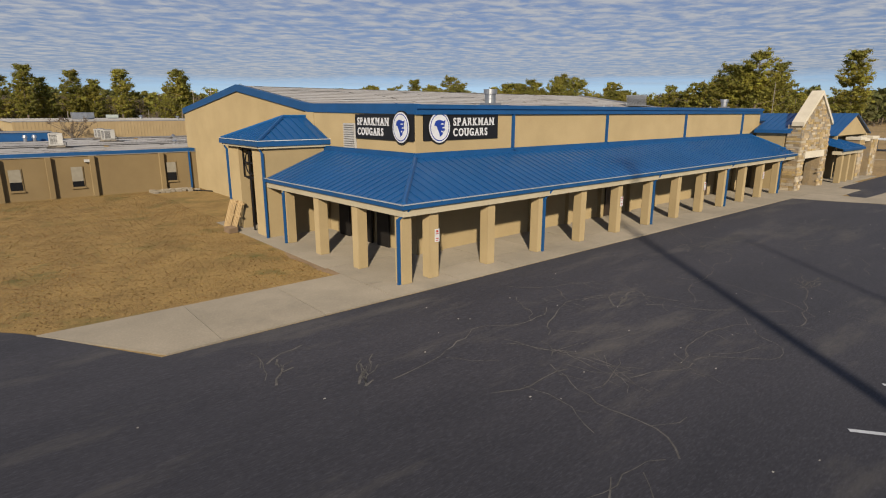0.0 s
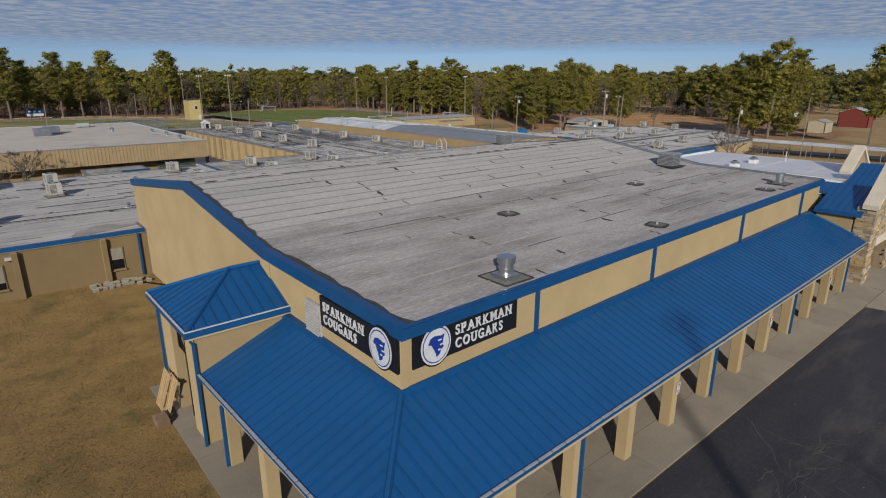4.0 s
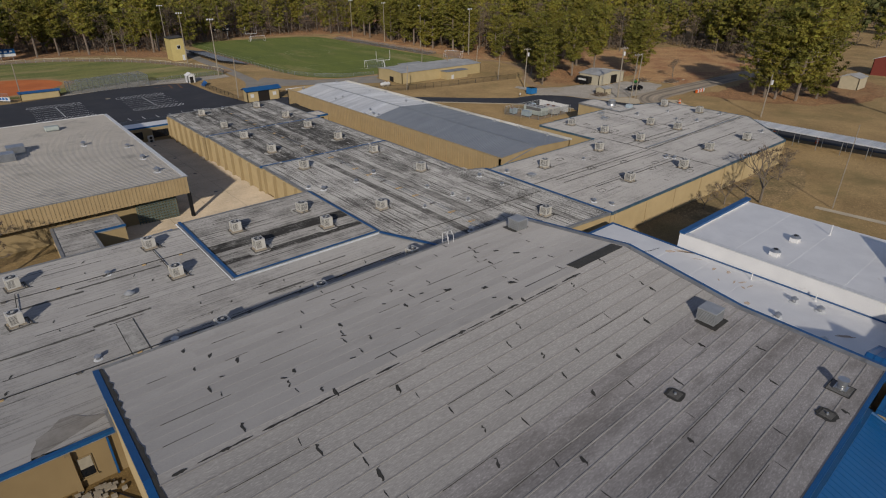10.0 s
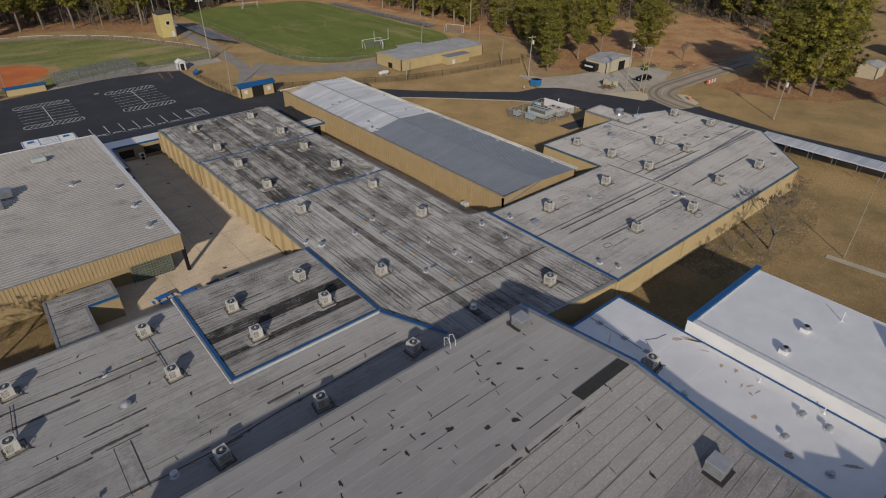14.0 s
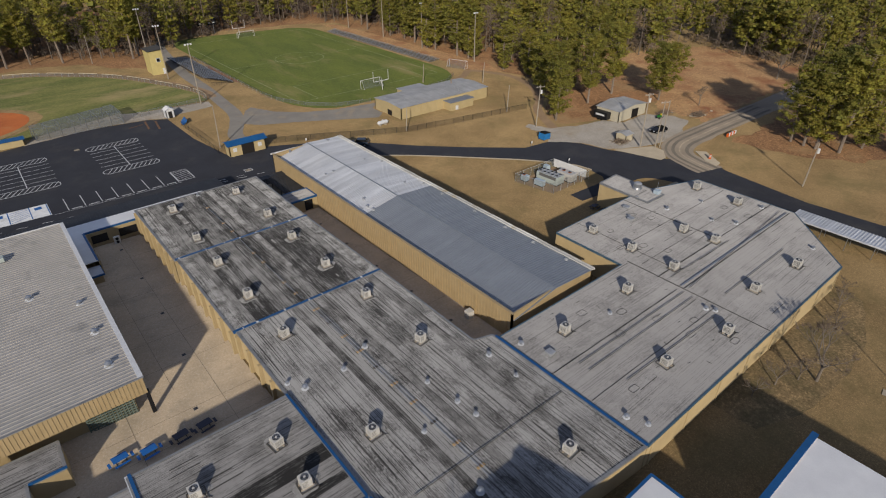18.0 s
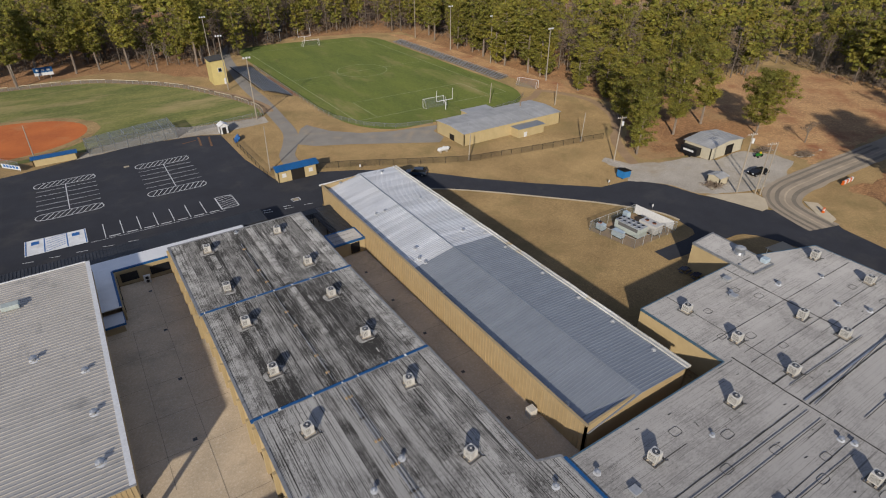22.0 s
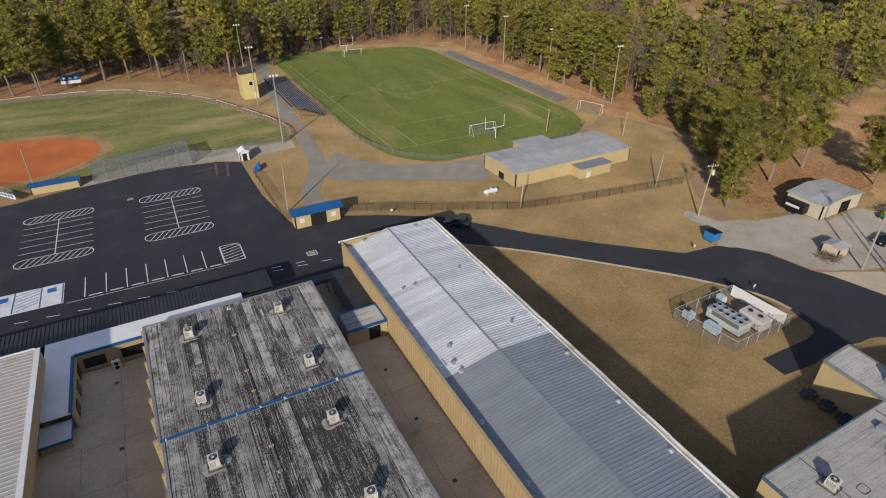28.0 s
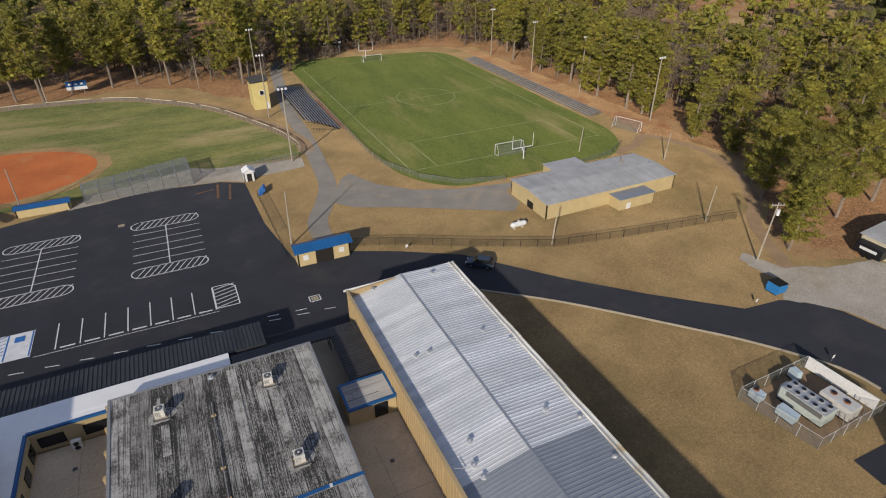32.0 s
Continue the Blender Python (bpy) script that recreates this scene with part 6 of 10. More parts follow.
for x, y, h, e in ((78.6, 207.6, 17, "l"), (80.0, 242.5, 17, "l"), (82.8, 275, 18, "l"), (65.1, 282.8, 10, ""), (174.6, 193, 17, "l"), (173.8, 223.5, 17, "l"), (174.0, 251.5, 17, "l"), (174.4, 281, 17, "l"),
                   (69.8, 169.6, 10.5, ""), (142.4, 144.0, 7.5, ""), (111.4, 149.8, 6.5, ""), (157.8, 170.4, 6.5, ""), (142.8, 183.1, 6.0, ""), (139.4, 130.2, 11, "xt"), (148.2, 104.4, 13, "xt"), (150.2, 101.6, 11.5, "x"), (151.2, 101.0, 11.5, ""),
                   (154.0, 69.5, 9.5, "t"), (21.6, 287.7, 12, ""), (25.0, 205.5, 9, "")):
    wood_pole(x, y, h, 0.15 if h < 12 else 0.19, (0.25, -0.2) if h < 12 else (0.1, 0.1), "tall pole with floodlights by the sports field" if "l" in e and h > 10 else "weathered wooden utility pole", e)
flag = thing("flag_pole", "slim pale flagpole on the east lawn", "pole", (100.4, 37.3, 0))
tubepart("pole", (100.4, 37.3, ground_z(100, 37) - 0.1), (100.4, 37.3, 11.0), 0.07, POLE, flag, 0.04)
sheet("concrete_pad", [(98.4, 38.9), (99.6, 39.1), (100.8, 20), (99.6, 20)], 0.06, CONCRETE, "narrow concrete walk on the east lawn", category="path")


FENCEGREY = plain("weathered_zinc", (0.50, 0.50, 0.49), 0.6)


def chain_fence(name, label, pts, h, mat, wire, pitch=3.0, group=""):
    f = thing(name, label, "fence", (*pts[0], ground_z(*pts[0])), group)
    for a, b in zip(pts, pts[1:]):
        va, vb = Vector(a), Vector(b)
        n = max(1, round((vb - va).length / pitch))
        for k in range(n + 1):
            c = va + (vb - va) * k / n
            tubepart("post", (*c, ground_z(*c) - 0.1), (*c, ground_z(*c) + h), 0.035, mat, f, n=5)
        za, zb = ground_z(*a), ground_z(*b)
        tubepart("top_rail", (*a, za + h), (*b, zb + h), 0.03, mat, f, n=5)
        bm = bmesh.new()
        bm.faces.new([bm.verts.new(p) for p in ((*a, za + 0.03), (*b, zb + 0.03), (*b, zb + h), (*a, za + h))])
        part("wire_panel", bm, wire, f)
    return f


chain_fence("wire_fence", "black chain-link fence below the field house", [(78.6, 165.0), (86.4, 161.8), (98, 155.5), (111.2, 148.9), (124.5, 146.2), (148.6, 142.3)], 1.5, BLACK, BLACKWIRE)
chain_fence("wire_fence", "black chain-link fence beside the car park", [(68.2, 166), (67.9, 192)], 1.4, BLACK, BLACKWIRE)
chain_fence("wire_fence", "grey chain-link fence round the football field", [(96.2, 268), (96.2, 205), (97.2, 196), (101.5, 186), (108, 179.5), (118, 176.6)], 1.1, STEEL, mesh_wire)
chain_fence("wire_fence", "grey chain-link fence round the football field", [(135.5, 176.2), (149, 178.4), (156, 183)], 1.1, STEEL, mesh_wire)
chain_fence("wire_fence", "grey chain-link fence behind the infield", [(22, 200.6), (18, 206), (6, 214)], 2.4, STEEL, mesh_wire)
chain_fence("wire_fence", "grey chain-link fence by the batting cage", [(59.5, 206), (64, 207), (80.4, 209)], 1.5, STEEL, mesh_wire)

# fenced chiller yard
YZ = ground_z(117, 105)
chain_fence("wire_fence", "chain-link fence round the chiller yard", [(110.3, 109.6), (111.8, 100.4), (123.3, 100.6)], 1.9, FENCEGREY, mesh_wire, 2.4)
yf = chain_fence("wire_fence", "fence round the chiller yard hung with a white tarp", [(123.3, 100.6), (122.6, 109.8), (110.3, 109.6)], 1.9, FENCEGREY, mesh_wire, 2.4)
bm = bmesh.new()
prism(bm, [(123.2, 101.2, YZ + 0.1), (122.56, 109.6, YZ + 0.1), (122.56, 109.6, YZ + 1.95), (123.2, 101.2, YZ + 1.8)], (0.05, 0, 0))
part("tarp", bm, WHITE, yf, "white tarp tied along the fence")
sheet("yard_floor", [(110.5, 109.4), (111.9, 100.6), (123.1, 100.8), (122.4, 109.6)], 0.04, DIRT, "bare dirt floor of the chiller yard", category="ground")
PALEGREEN = plain("pale_green_enamel", (0.50, 0.55, 0.51), 0.5)
PALEBLUE = plain("pale_blue_enamel", (0.50, 0.60, 0.66), 0.5)
BEIGE = plain("beige_enamel", (0.62, 0.60, 0.56), 0.5)
RUST = material("rusty_metal", (0.25, 0.09, 0.04), (0.14, 0.06, 0.03), 0.9, scale=2, fine=10, fine_mix=0.3)


def chiller(at, yaw, lx, ly, h, mat, fans, label, fanmat=None, coils=False):
    c = thing("chiller", label, "chiller", (0, 0, 0), "chillers")
    boxpart("skid", (-lx / 2, lx / 2, -ly / 2, ly / 2, 0, 0.18), BLACK, c)
    boxpart("body", (-lx / 2, lx / 2, -ly / 2, ly / 2, 0.18, h), mat, c, bevel=0.03)
    n = max(2, int(lx / 0.9))
    for k in range(n):
        x = -lx / 2 + lx * (k + 0.5) / n
        for s in (-1, 1):
            boxpart("side_panel", (x - 0.36, x + 0.36, s * ly / 2 - 0.02, s * ly / 2 + 0.02, 0.3, h - 0.15), mat, c)
    if coils:
        # a dark fan deck over open coil sides, and a control cabinet at the end
        boxpart("fan_deck", (-lx / 2 + 0.05, lx / 2 - 0.05, -ly / 2 + 0.05, ly / 2 - 0.05, h, h + 0.05), VENTGREY, c)
        for q in (-1, 1):
            boxpart("coil_bank", (-lx / 2 + 0.3, lx / 2 - 0.8, q * ly / 2 - 0.03, q * ly / 2 + 0.03, h * 0.62, h - 0.04), COIL, c, "dark coil bank")
        boxpart("control_cabinet", (lx / 2, lx / 2 + 0.35, -0.7, 0.7, 0.18, h - 0.3), mat, c)
    for fx, fy in fans:
        bm = bmesh.new()
        tube(bm, (fx, fy, h), (fx, fy, h + 0.16), 0.36, 0.36, 14)
        f = part("fan_ring", bm, fanmat or STEEL, c)
        tubepart("fan_hub", (fx, fy, h + 0.16), (fx, fy, h + 0.2), 0.27, BLACK, f, n=12)
    c.matrix_basis = pose(*at, 0, 0, yaw)


chiller((116.0, 105.0, YZ + 0.05), 93, 5.4, 2.5, 1.9, PALEGREEN, [(-2.1 + k * 1.05, q) for k in range(5) for q in (-0.6, 0.6)], "large pale green chiller with rows of fans", VENTGREY, True)
chiller((119.4, 103.3, YZ + 0.05), 91, 3.8, 2.1, 1.8, BEIGE, [(-0.7, 0), (0.9, 0)], "beige chiller with two rusty fans", RUST)
chiller((112.8, 105.0, YZ + 0.05), 93, 2.2, 1.1, 1.3, PALEBLUE, [], "pale blue pump housing")
chiller((112.2, 108.6, YZ + 0.05), 93, 1.5, 1.1, 1.3, PALEBLUE, [(0.3, 0.0)], "pale blue cabinet with a rusty lid", RUST)
chiller((119.4, 108.9, YZ + 0.05), 80, 1.2, 0.8, 1.5, PALEBLUE, [], "pale blue electrical cabinet in the yard")
for x in (117.4, 118.4, 119.3, 120.2, 121.2):
    pp = thing("fence_stake", "pale steel stake leaning beside the chiller", "stake", (x, 101.2, YZ), "stakes in the chiller yard")
    tubepart("pole", (x, 101.2, YZ), (x + 0.15, 101.6, YZ + 1.7), 0.05, STEEL, pp, n=6)

# utility sheds beyond the road
UG = ground_z(165, 122)
HUTCREAM = plain("hut_cream", (0.62, 0.56, 0.42), 0.7)
uh = gable_building("utility_building", "cream utility building with a grey roof and open door", 158.6, 171.2, 118.2, 125.6, UG, UG + 2.9, UG + 3.6, HUTCREAM, FHROOF, along="y", pitch=0.7)
# the dark interior is a near-black panel in front of the wall
boxpart("door_opening", (164.5, 167.4, 118.12, 118.2, UG, UG + 2.4), SHADE, uh, "near-black panel, the shade of an open doorway")
sh = gable_building("pump_shed", "small cream shed with a grey roof", 147.6, 150.6, 108.2, 111.2, ground_z(149, 109), ground_z(149, 109) + 1.7, ground_z(149, 109) + 2.1, CREAM, FHROOF, pitch=0.6, over=0.15)
tr = thing("cargo_trailer", "black enclosed cargo trailer parked by the utility building", "trailer", (157.6, 122.5, UG))
boxpart("body", (156.6, 158.4, 120.6, 125.0, UG + 0.45, UG + 2.3), BLACK, tr, bevel=0.06)
for y in (122.2, 123.2):
    for x in (156.55, 158.25):
        tubepart("wheel", (x, y, UG + 0.35), (x + 0.2, y, UG + 0.35), 0.34, BLACK, tr, n=12)
boxpart("marking", (156.57, 156.6, 121.4, 124.2, UG + 1.3, UG + 1.8), WHITE, tr, "pale lettering band")
db = thing("dumpster", "bright blue steel dumpster on a worn pad", "dumpster", (134.4, 123.0, ground_z(134, 123)))
DZ = ground_z(134, 123)
DBLUE = material("dumpster_blue", (0.03, 0.22, 0.52), (0.025, 0.17, 0.42), 0.55, scale=1.5, fine=10, fine_mix=0.15, bump=0.1, stain=(0.12, 0.08, 0.05), stain_scale=1.2, stain_spread=(0.66, 0.85))
bm = bmesh.new()
prism(bm, [(133.4, 122.0, DZ + 0.12), (135.6, 122.0, DZ + 0.12), (135.6, 122.0, DZ + 1.5), (133.4, 122.0, DZ + 1.75)], (0, 1.9, 0))
part("body", bm, DBLUE, db)
bm = bmesh.new()
prism(bm, [(133.3, 121.9, DZ + 1.77), (135.7, 121.9, DZ + 1.53), (135.7, 124.0, DZ + 1.53), (133.3, 124.0, DZ + 1.77)], (0, 0, 0.07))
part("lid", bm, BLACK, db, "black plastic lid")
for x in (133.42, 135.5):
    boxpart("fork_pocket", (x - 0.08, x + 0.12, 121.9, 124.0, DZ + 0.8, DZ + 1.0), DBLUE, db)
    boxpart("skid", (x - 0.05, x + 0.1, 122.0, 123.9, DZ + 0.0, DZ + 0.12), BLACK, db)
pt = thing("propane_tank", "white horizontal propane tank on saddles", "tank", (109.2, 157.4, ground_z(109, 157)))
PZ = ground_z(109, 157)
bm = bmesh.new()
tube(bm, (107.9, 157.4, PZ + 0.85), (110.5, 157.4, PZ + 0.85), 0.5, n=14)
tube(bm, (107.55, 157.4, PZ + 0.85), (107.9, 157.4, PZ + 0.85), 0.25, 0.5, 14)
tube(bm, (110.5, 157.4, PZ + 0.85), (110.85, 157.4, PZ + 0.85), 0.5, 0.25, 14)
part("tank_body", bm, WHITE, pt)
tubepart("dome", (109.2, 157.4, PZ + 1.3), (109.2, 157.4, PZ + 1.55), 0.2, WHITE, pt)
for x in (108.3, 110.0):
    boxpart("saddle", (x - 0.15, x + 0.15, 157.0, 157.8, PZ - 0.05, PZ + 0.5), CONCRETE, pt)


def car(label, at, yaw, paint, suv=True):
    c = thing("car", label, "car", (0, 0, 0))
    L, W = 4.7, 1.86
    roof = 1.7 if suv else 1.42
    bm = bmesh.new()
    prism(bm, [(-L / 2, -W / 2, 0.32), (L / 2, -W / 2, 0.32), (L / 2, -W / 2, 0.9), (L / 2 - 0.15, -W / 2, 1.05), (-1.2, -W / 2, 1.02), (-L / 2 + 0.08, -W / 2, 0.85)], (0, W, 0))
    part("body", bm, paint, c, bevel=0.05)
    bm = bmesh.new()
    w0, w1 = W / 2 - 0.06, W / 2 - 0.24
    lo = [(-1.2, w0), (L / 2 - 0.2, w0), (L / 2 - 0.2, -w0), (-1.2, -w0)]
    hi = [(-0.4, w1), (L / 2 - 0.75, w1), (L / 2 - 0.75, -w1), (-0.4, -w1)]
    a = [bm.verts.new((x, y, 1.02)) for x, y in lo]
    b = [bm.verts.new((x, y, roof - 0.06)) for x, y in hi]
    bm.faces.new(a)
    bm.faces.new(b)
    for k in range(4):
        bm.faces.new((a[k], a[(k + 1) % 4], b[(k + 1) % 4], b[k]))
    part("cabin_glass", bm, DARKGLASS, c, "dark tinted glass")
    boxpart("roof", (-0.42, L / 2 - 0.73, -w1 - 0.02, w1 + 0.02, roof - 0.07, roof), paint, c, bevel=0.02)
    for x in (-1.42, 1.4):
        for s in (-1, 1):
            bm = bmesh.new()
            tube(bm, (x, s * (W / 2 - 0.22), 0.34), (x, s * (W / 2 + 0.01), 0.34), 0.34, n=14)
            wh = part("wheel", bm, BLACK, c)
            tubepart("rim", (x, s * (W / 2 + 0.0), 0.34), (x, s * (W / 2 + 0.02), 0.34), 0.2, STEEL, wh, n=10)
    for s in (-1, 1):
        boxpart("headlight", (-L / 2 - 0.01, -L / 2 + 0.2, s * 0.68 - 0.18, s * 0.68 + 0.18, 0.68, 0.84), WHITE, c)
        boxpart("tail_light", (L / 2 - 0.1, L / 2 + 0.01, s * 0.75 - 0.12, s * 0.75 + 0.12, 0.7, 0.95), RUST, c)
        boxpart("mirror", (-0.75, -0.6, s * (W / 2 + 0.1) - 0.1, s * (W / 2 + 0.1) + 0.1, 1.0, 1.14), paint, c)
    c.matrix_basis = pose(*at, 0, 0, yaw)


car("dark slate-blue sport utility vehicle parked on the service road", (96.6, 149.2, ground_z(96.6, 149) + 0.035), -40, plain("slate_car_paint", (0.05, 0.07, 0.10), 0.2, 0.3))
car("black sedan parked on the gravel yard", (160.4, 107.2, ground_z(160, 107) + 0.06), -12, plain("black_car_paint", (0.012, 0.012, 0.014), 0.2, 0.2), False)
ORANGE = plain("orange_plastic", (0.75, 0.14, 0.02), 0.5)
for x, y in ((153.5, 89.5), (137.5, 60.0), (137.4, 52.0)):
    dr = thing("traffic_barrel", "orange traffic barrel with white bands", "traffic barrel", (x, y, ground_z(x, y)), "traffic barrels")
    z = ground_z(x, y) + (0.14 if x > 150 else 0.0)
    tubepart("drum", (x, y, z), (x, y, z + 1.0), 0.3, ORANGE, dr, 0.24, 12)
    for q in (0.45, 0.75):
        tubepart("band", (x, y, z + q), (x, y, z + q + 0.12), 0.295 - q * 0.05, WHITE, dr, n=12)
br = thing("road_barrier", "orange and white road barrier across the lane", "barrier", (172.5, 94.0, ground_z(172, 94)))
for k in range(6):
    boxpart("section", (170.2 + 0.75 * k, 170.9 + 0.75 * k, 93.8, 94.2, ground_z(172, 94), ground_z(172, 94) + 0.9), ORANGE if k % 2 == 0 else WHITE, br, bevel=0.05)
for x, y in ((127.0, 108.9), (87.5, 159.2), (128.6, 121.8)):
    sg = thing("road_sign", "small white sign on a short post", "sign", (x, y, ground_z(x, y)), "road signs")
    tubepart("post", (x, y, ground_z(x, y)), (x, y, ground_z(x, y) + 1.1), 0.03, STEEL, sg, n=5)
    boxpart("plate", (x - 0.22, x + 0.22, y - 0.04, y - 0.02, ground_z(x, y) + 0.6, ground_z(x, y) + 1.15), WHITE, sg)


# ---- front of the school ----
walkway = thing("pavement", "pale concrete slabs under the canopy and to the lawn", "pavement", (11, 17, 0), kind="structure")


def slab(x0, x1, y0, y1, z=0.05, skew=0.0):
    bm = bmesh.new()
    g = 0.012
    prism(bm, [(x0 + g, y0 + g, -0.12), (x1 - g, y0 + g, -0.12), (x1 - g, y1 - g, -0.12), (x0 + g + skew, y1 - g, -0.12)], (0, 0, z + 0.12))
    part("slab", bm, WALKCON, walkway)


bm = bmesh.new()
prism(bm, [(3.25, 15.16, -0.12), (4.7, 15.16, -0.12), (4.7, 18.9, -0.12), (0.75, 18.9, -0.12)], (0, 0, 0.17))
part("slab", bm, WALKCON, walkway)
for a, b in ((4.7, 7.9), (7.9, 10.6)):
    slab(a, b, 15.16, 18.9)
for k in range(13):
    a = 10.6 + 3.1 * k
    slab(a, a + 3.1, 15.16, 17.0)
    slab(a, a + 3.1, 17.0, 19.99)
for y0, y1 in ((19.99, 23.2), (23.2, 26.4), (26.4, 29.6), (29.6, 33.0)):
    slab(10.5, 14.7, y0, y1)
slab(50.9, 56.0, 13.2, 20)
slab(56.0, 62.0, 14.9, 20)
slab(62.0, 70.0, 15.4, 20)
bm = bmesh.new()
prism(bm, [(46.6, 15.14, -0.12), (47.4, 12.4, -0.12), (48.6, 9.9, -0.12), (72, 9.2, -0.12), (72, 10.8, -0.12), (50.9, 11.6, -0.12), (50.9, 15.14, -0.12)], (0, 0, 0.165))
part("slab", bm, WALKCON, walkway)

CRACKMAT = material("dusty_crack", (0.12, 0.112, 0.104), (0.055, 0.052, 0.05), 0.95, scale=2, fine=12, fine_mix=0.3)
cracks = thing("asphalt_cracks", "pale dusty cracks wandering over the asphalt", "cracks", (18, 8, 0.03), kind="structure")
rng = random.Random(11)


GRITPALE = plain("pale_grit", (0.34, 0.32, 0.29), 0.95)


def crack(x, y, heading, length, w=0.022, mat=None, name="crack"):
    bm = bmesh.new()
    prev, p, h = None, Vector((x, y)), heading
    n = int(length / 0.35)
    for k in range(n):
        d = Vector((math.cos(h), math.sin(h)))
        s = Vector((-d.y, d.x)) * w * rng.uniform(0.3, 1.0)
        pair = [bm.verts.new((*(p + s), 0.026)), bm.verts.new((*(p - s), 0.026))]
        if prev:
            bm.faces.new((prev[0], pair[0], pair[1], prev[1]))
        prev = pair
        p = p + d * 0.35
        h += rng.uniform(-0.55, 0.55) + 0.12 * (heading - h)
    part(name, bm, mat or CRACKMAT, cracks)
    return p


for x, y, hd, ln in ((7.0, 10.2, 0.1, 8), (10.5, 10.0, -0.6, 4), (12.0, 9.6, 0.5, 7), (14.5, 13.6, -1.1, 4), (16.5, 9.2, -0.5, 5), (18.0, 8.3, 0.4, 7), (23.0, 10.0, 0.35, 9), (28.0, 9.6, 0.9, 5), (31.0, 11.4, -0.2, 8), (9.2, 4.2, 0.7, 5), (6.4, 3.2, 0.8, 2.5), (13.0, 6.2, 0.2, 5), (19.5, 5.2, 0.8, 6), (26.5, 5.5, 0.3, 8), (35, 8.2, 0.3, 9), (8.3, 8.2, -0.4, 3), (33, 5.0, 0.8, 6), (15.2, 10.8, 0.15, 5), (10.8, 10.2, -1.2, 3.2), (11.3, 8.9, -1.4, 2.8), (11.4, 6.6, -0.3, 2.6), (13.5, 6.1, -0.15, 5.2), (18.3, 5.2, 0.02, 6.8)):
    e = crack(x, y, hd, ln)
    for q in range(3):
        crack(x + (e.x - x) * rng.random(), y + (e.y - y) * rng.random(), hd + rng.choice((-1, 1)) * rng.uniform(0.5, 1.4), rng.uniform(0.8, 3.0), 0.014)
SCUFF = material("pale_scuff", (0.115, 0.108, 0.10), (0.055, 0.053, 0.052), 0.95, scale=1.2, fine=8, fine_mix=0.3, spread=(0.4, 0.75))
for x, y, a, b, yaw in ((25.2, 12.0, 2.2, 0.42, 2), (28.6, 12.0, 1.5, 0.22, 0), (31.5, 9.1, 2.4, 0.45, 5), (35.5, 9.5, 1.6, 0.3, 5), (22.7, 6.6, 1.5, 0.35, -5), (15.6, 9.9, 1.0, 0.3, 10), (6.4, 10.6, 0.5, 0.22, 50), (5.0, 12.5, 0.9, 0.3, 60)):
    for j in range(9):
        u, v, c, d = rng.gauss(0, 0.5) * a, rng.gauss(0, 0.6) * b, math.cos(radians(yaw)), math.sin(radians(yaw))
        crack(x + u * c - v * d, y + u * d + v * c, radians(yaw) + rng.gauss(0, 0.3), rng.uniform(0.7, 1.0 + a), rng.uniform(0.012, 0.045), SCUFF, "scuff")
# crumbs of pale grit lying on the seal coat
bm = bmesh.new()
for k in range(190):
    x, y = rng.uniform(-4, 40), 13.8 - 15 * rng.random()
    if noise.noise(Vector((x * 0.35, y * 0.35, 0))) < -0.05 and rng.random() < 0.8:
        continue
    r = rng.uniform(0.006, 0.018) * (1.5 if rng.random() < 0.08 else 1)
    box(bm, x - r * rng.uniform(0.8, 2.0), x + r, y - r * 0.8, y + r, 0.018, 0.022 + r * 0.5)
part("grit", bm, GRITPALE, cracks, "pale crumbs of grit")
front_marks = thing("bay_markings", "white parking bay lines on the front car park", "markings", (16, 2, 0.03), kind="structure")
for k in range(5):
    stripe(front_marks, (12.7 + 2.9 * k, 2.5 + 0.1 * k), (16.0 + 2.9 * k, -2.0 + 0.1 * k), 0.12, 0.035)


def serif_line(text, size=0.47):
    """A line of bold capitals with slab serifs set on the ends of their stems."""
    bm, at = bmesh.new(), 0.0
    for ch in text:
        cu = bpy.data.curves.new("letters", "FONT")
        cu.body, cu.size, cu.extrude, cu.offset = ch, size, 0.012, 0.012
        ob = new("letters_tmp", cu)
        me = bpy.data.meshes.new_from_object(ob.evaluated_get(bpy.context.evaluated_depsgraph_get()))
        bpy.data.objects.remove(ob)
        lo, hi = min(v.co.x for v in me.vertices), max(v.co.x for v in me.vertices)
        z0, z1 = min(v.co.y for v in me.vertices), max(v.co.y for v in me.vertices)
        me.transform(Matrix.Translation((at - lo, 0, 0)))
        if ch not in "SCOG":
            for edge, s in ((z0, 1), (z1, -1)):
                xs = sorted(v.co.x for v in me.vertices if abs(v.co.y - edge) < 0.02)
                groups = [[xs[0]]] if xs else []
                for x in xs[1:]:
                    if x - groups[-1][-1] > 0.13:
                        groups.append([])
                    groups[-1].append(x)
                for g in groups:
                    if g[-1] - g[0] < 0.2 and not (ch in "A" and s < 0) and not (ch == "U" and s > 0):
                        box(bm, g[0] - 0.045, g[-1] + 0.045, min(edge, edge + s * 0.035), max(edge, edge + s * 0.035), -0.012, 0.0135)
        bm.from_mesh(me)
        at += hi - lo + size * 0.20
    return finish(bm, "lettering", BLACK)


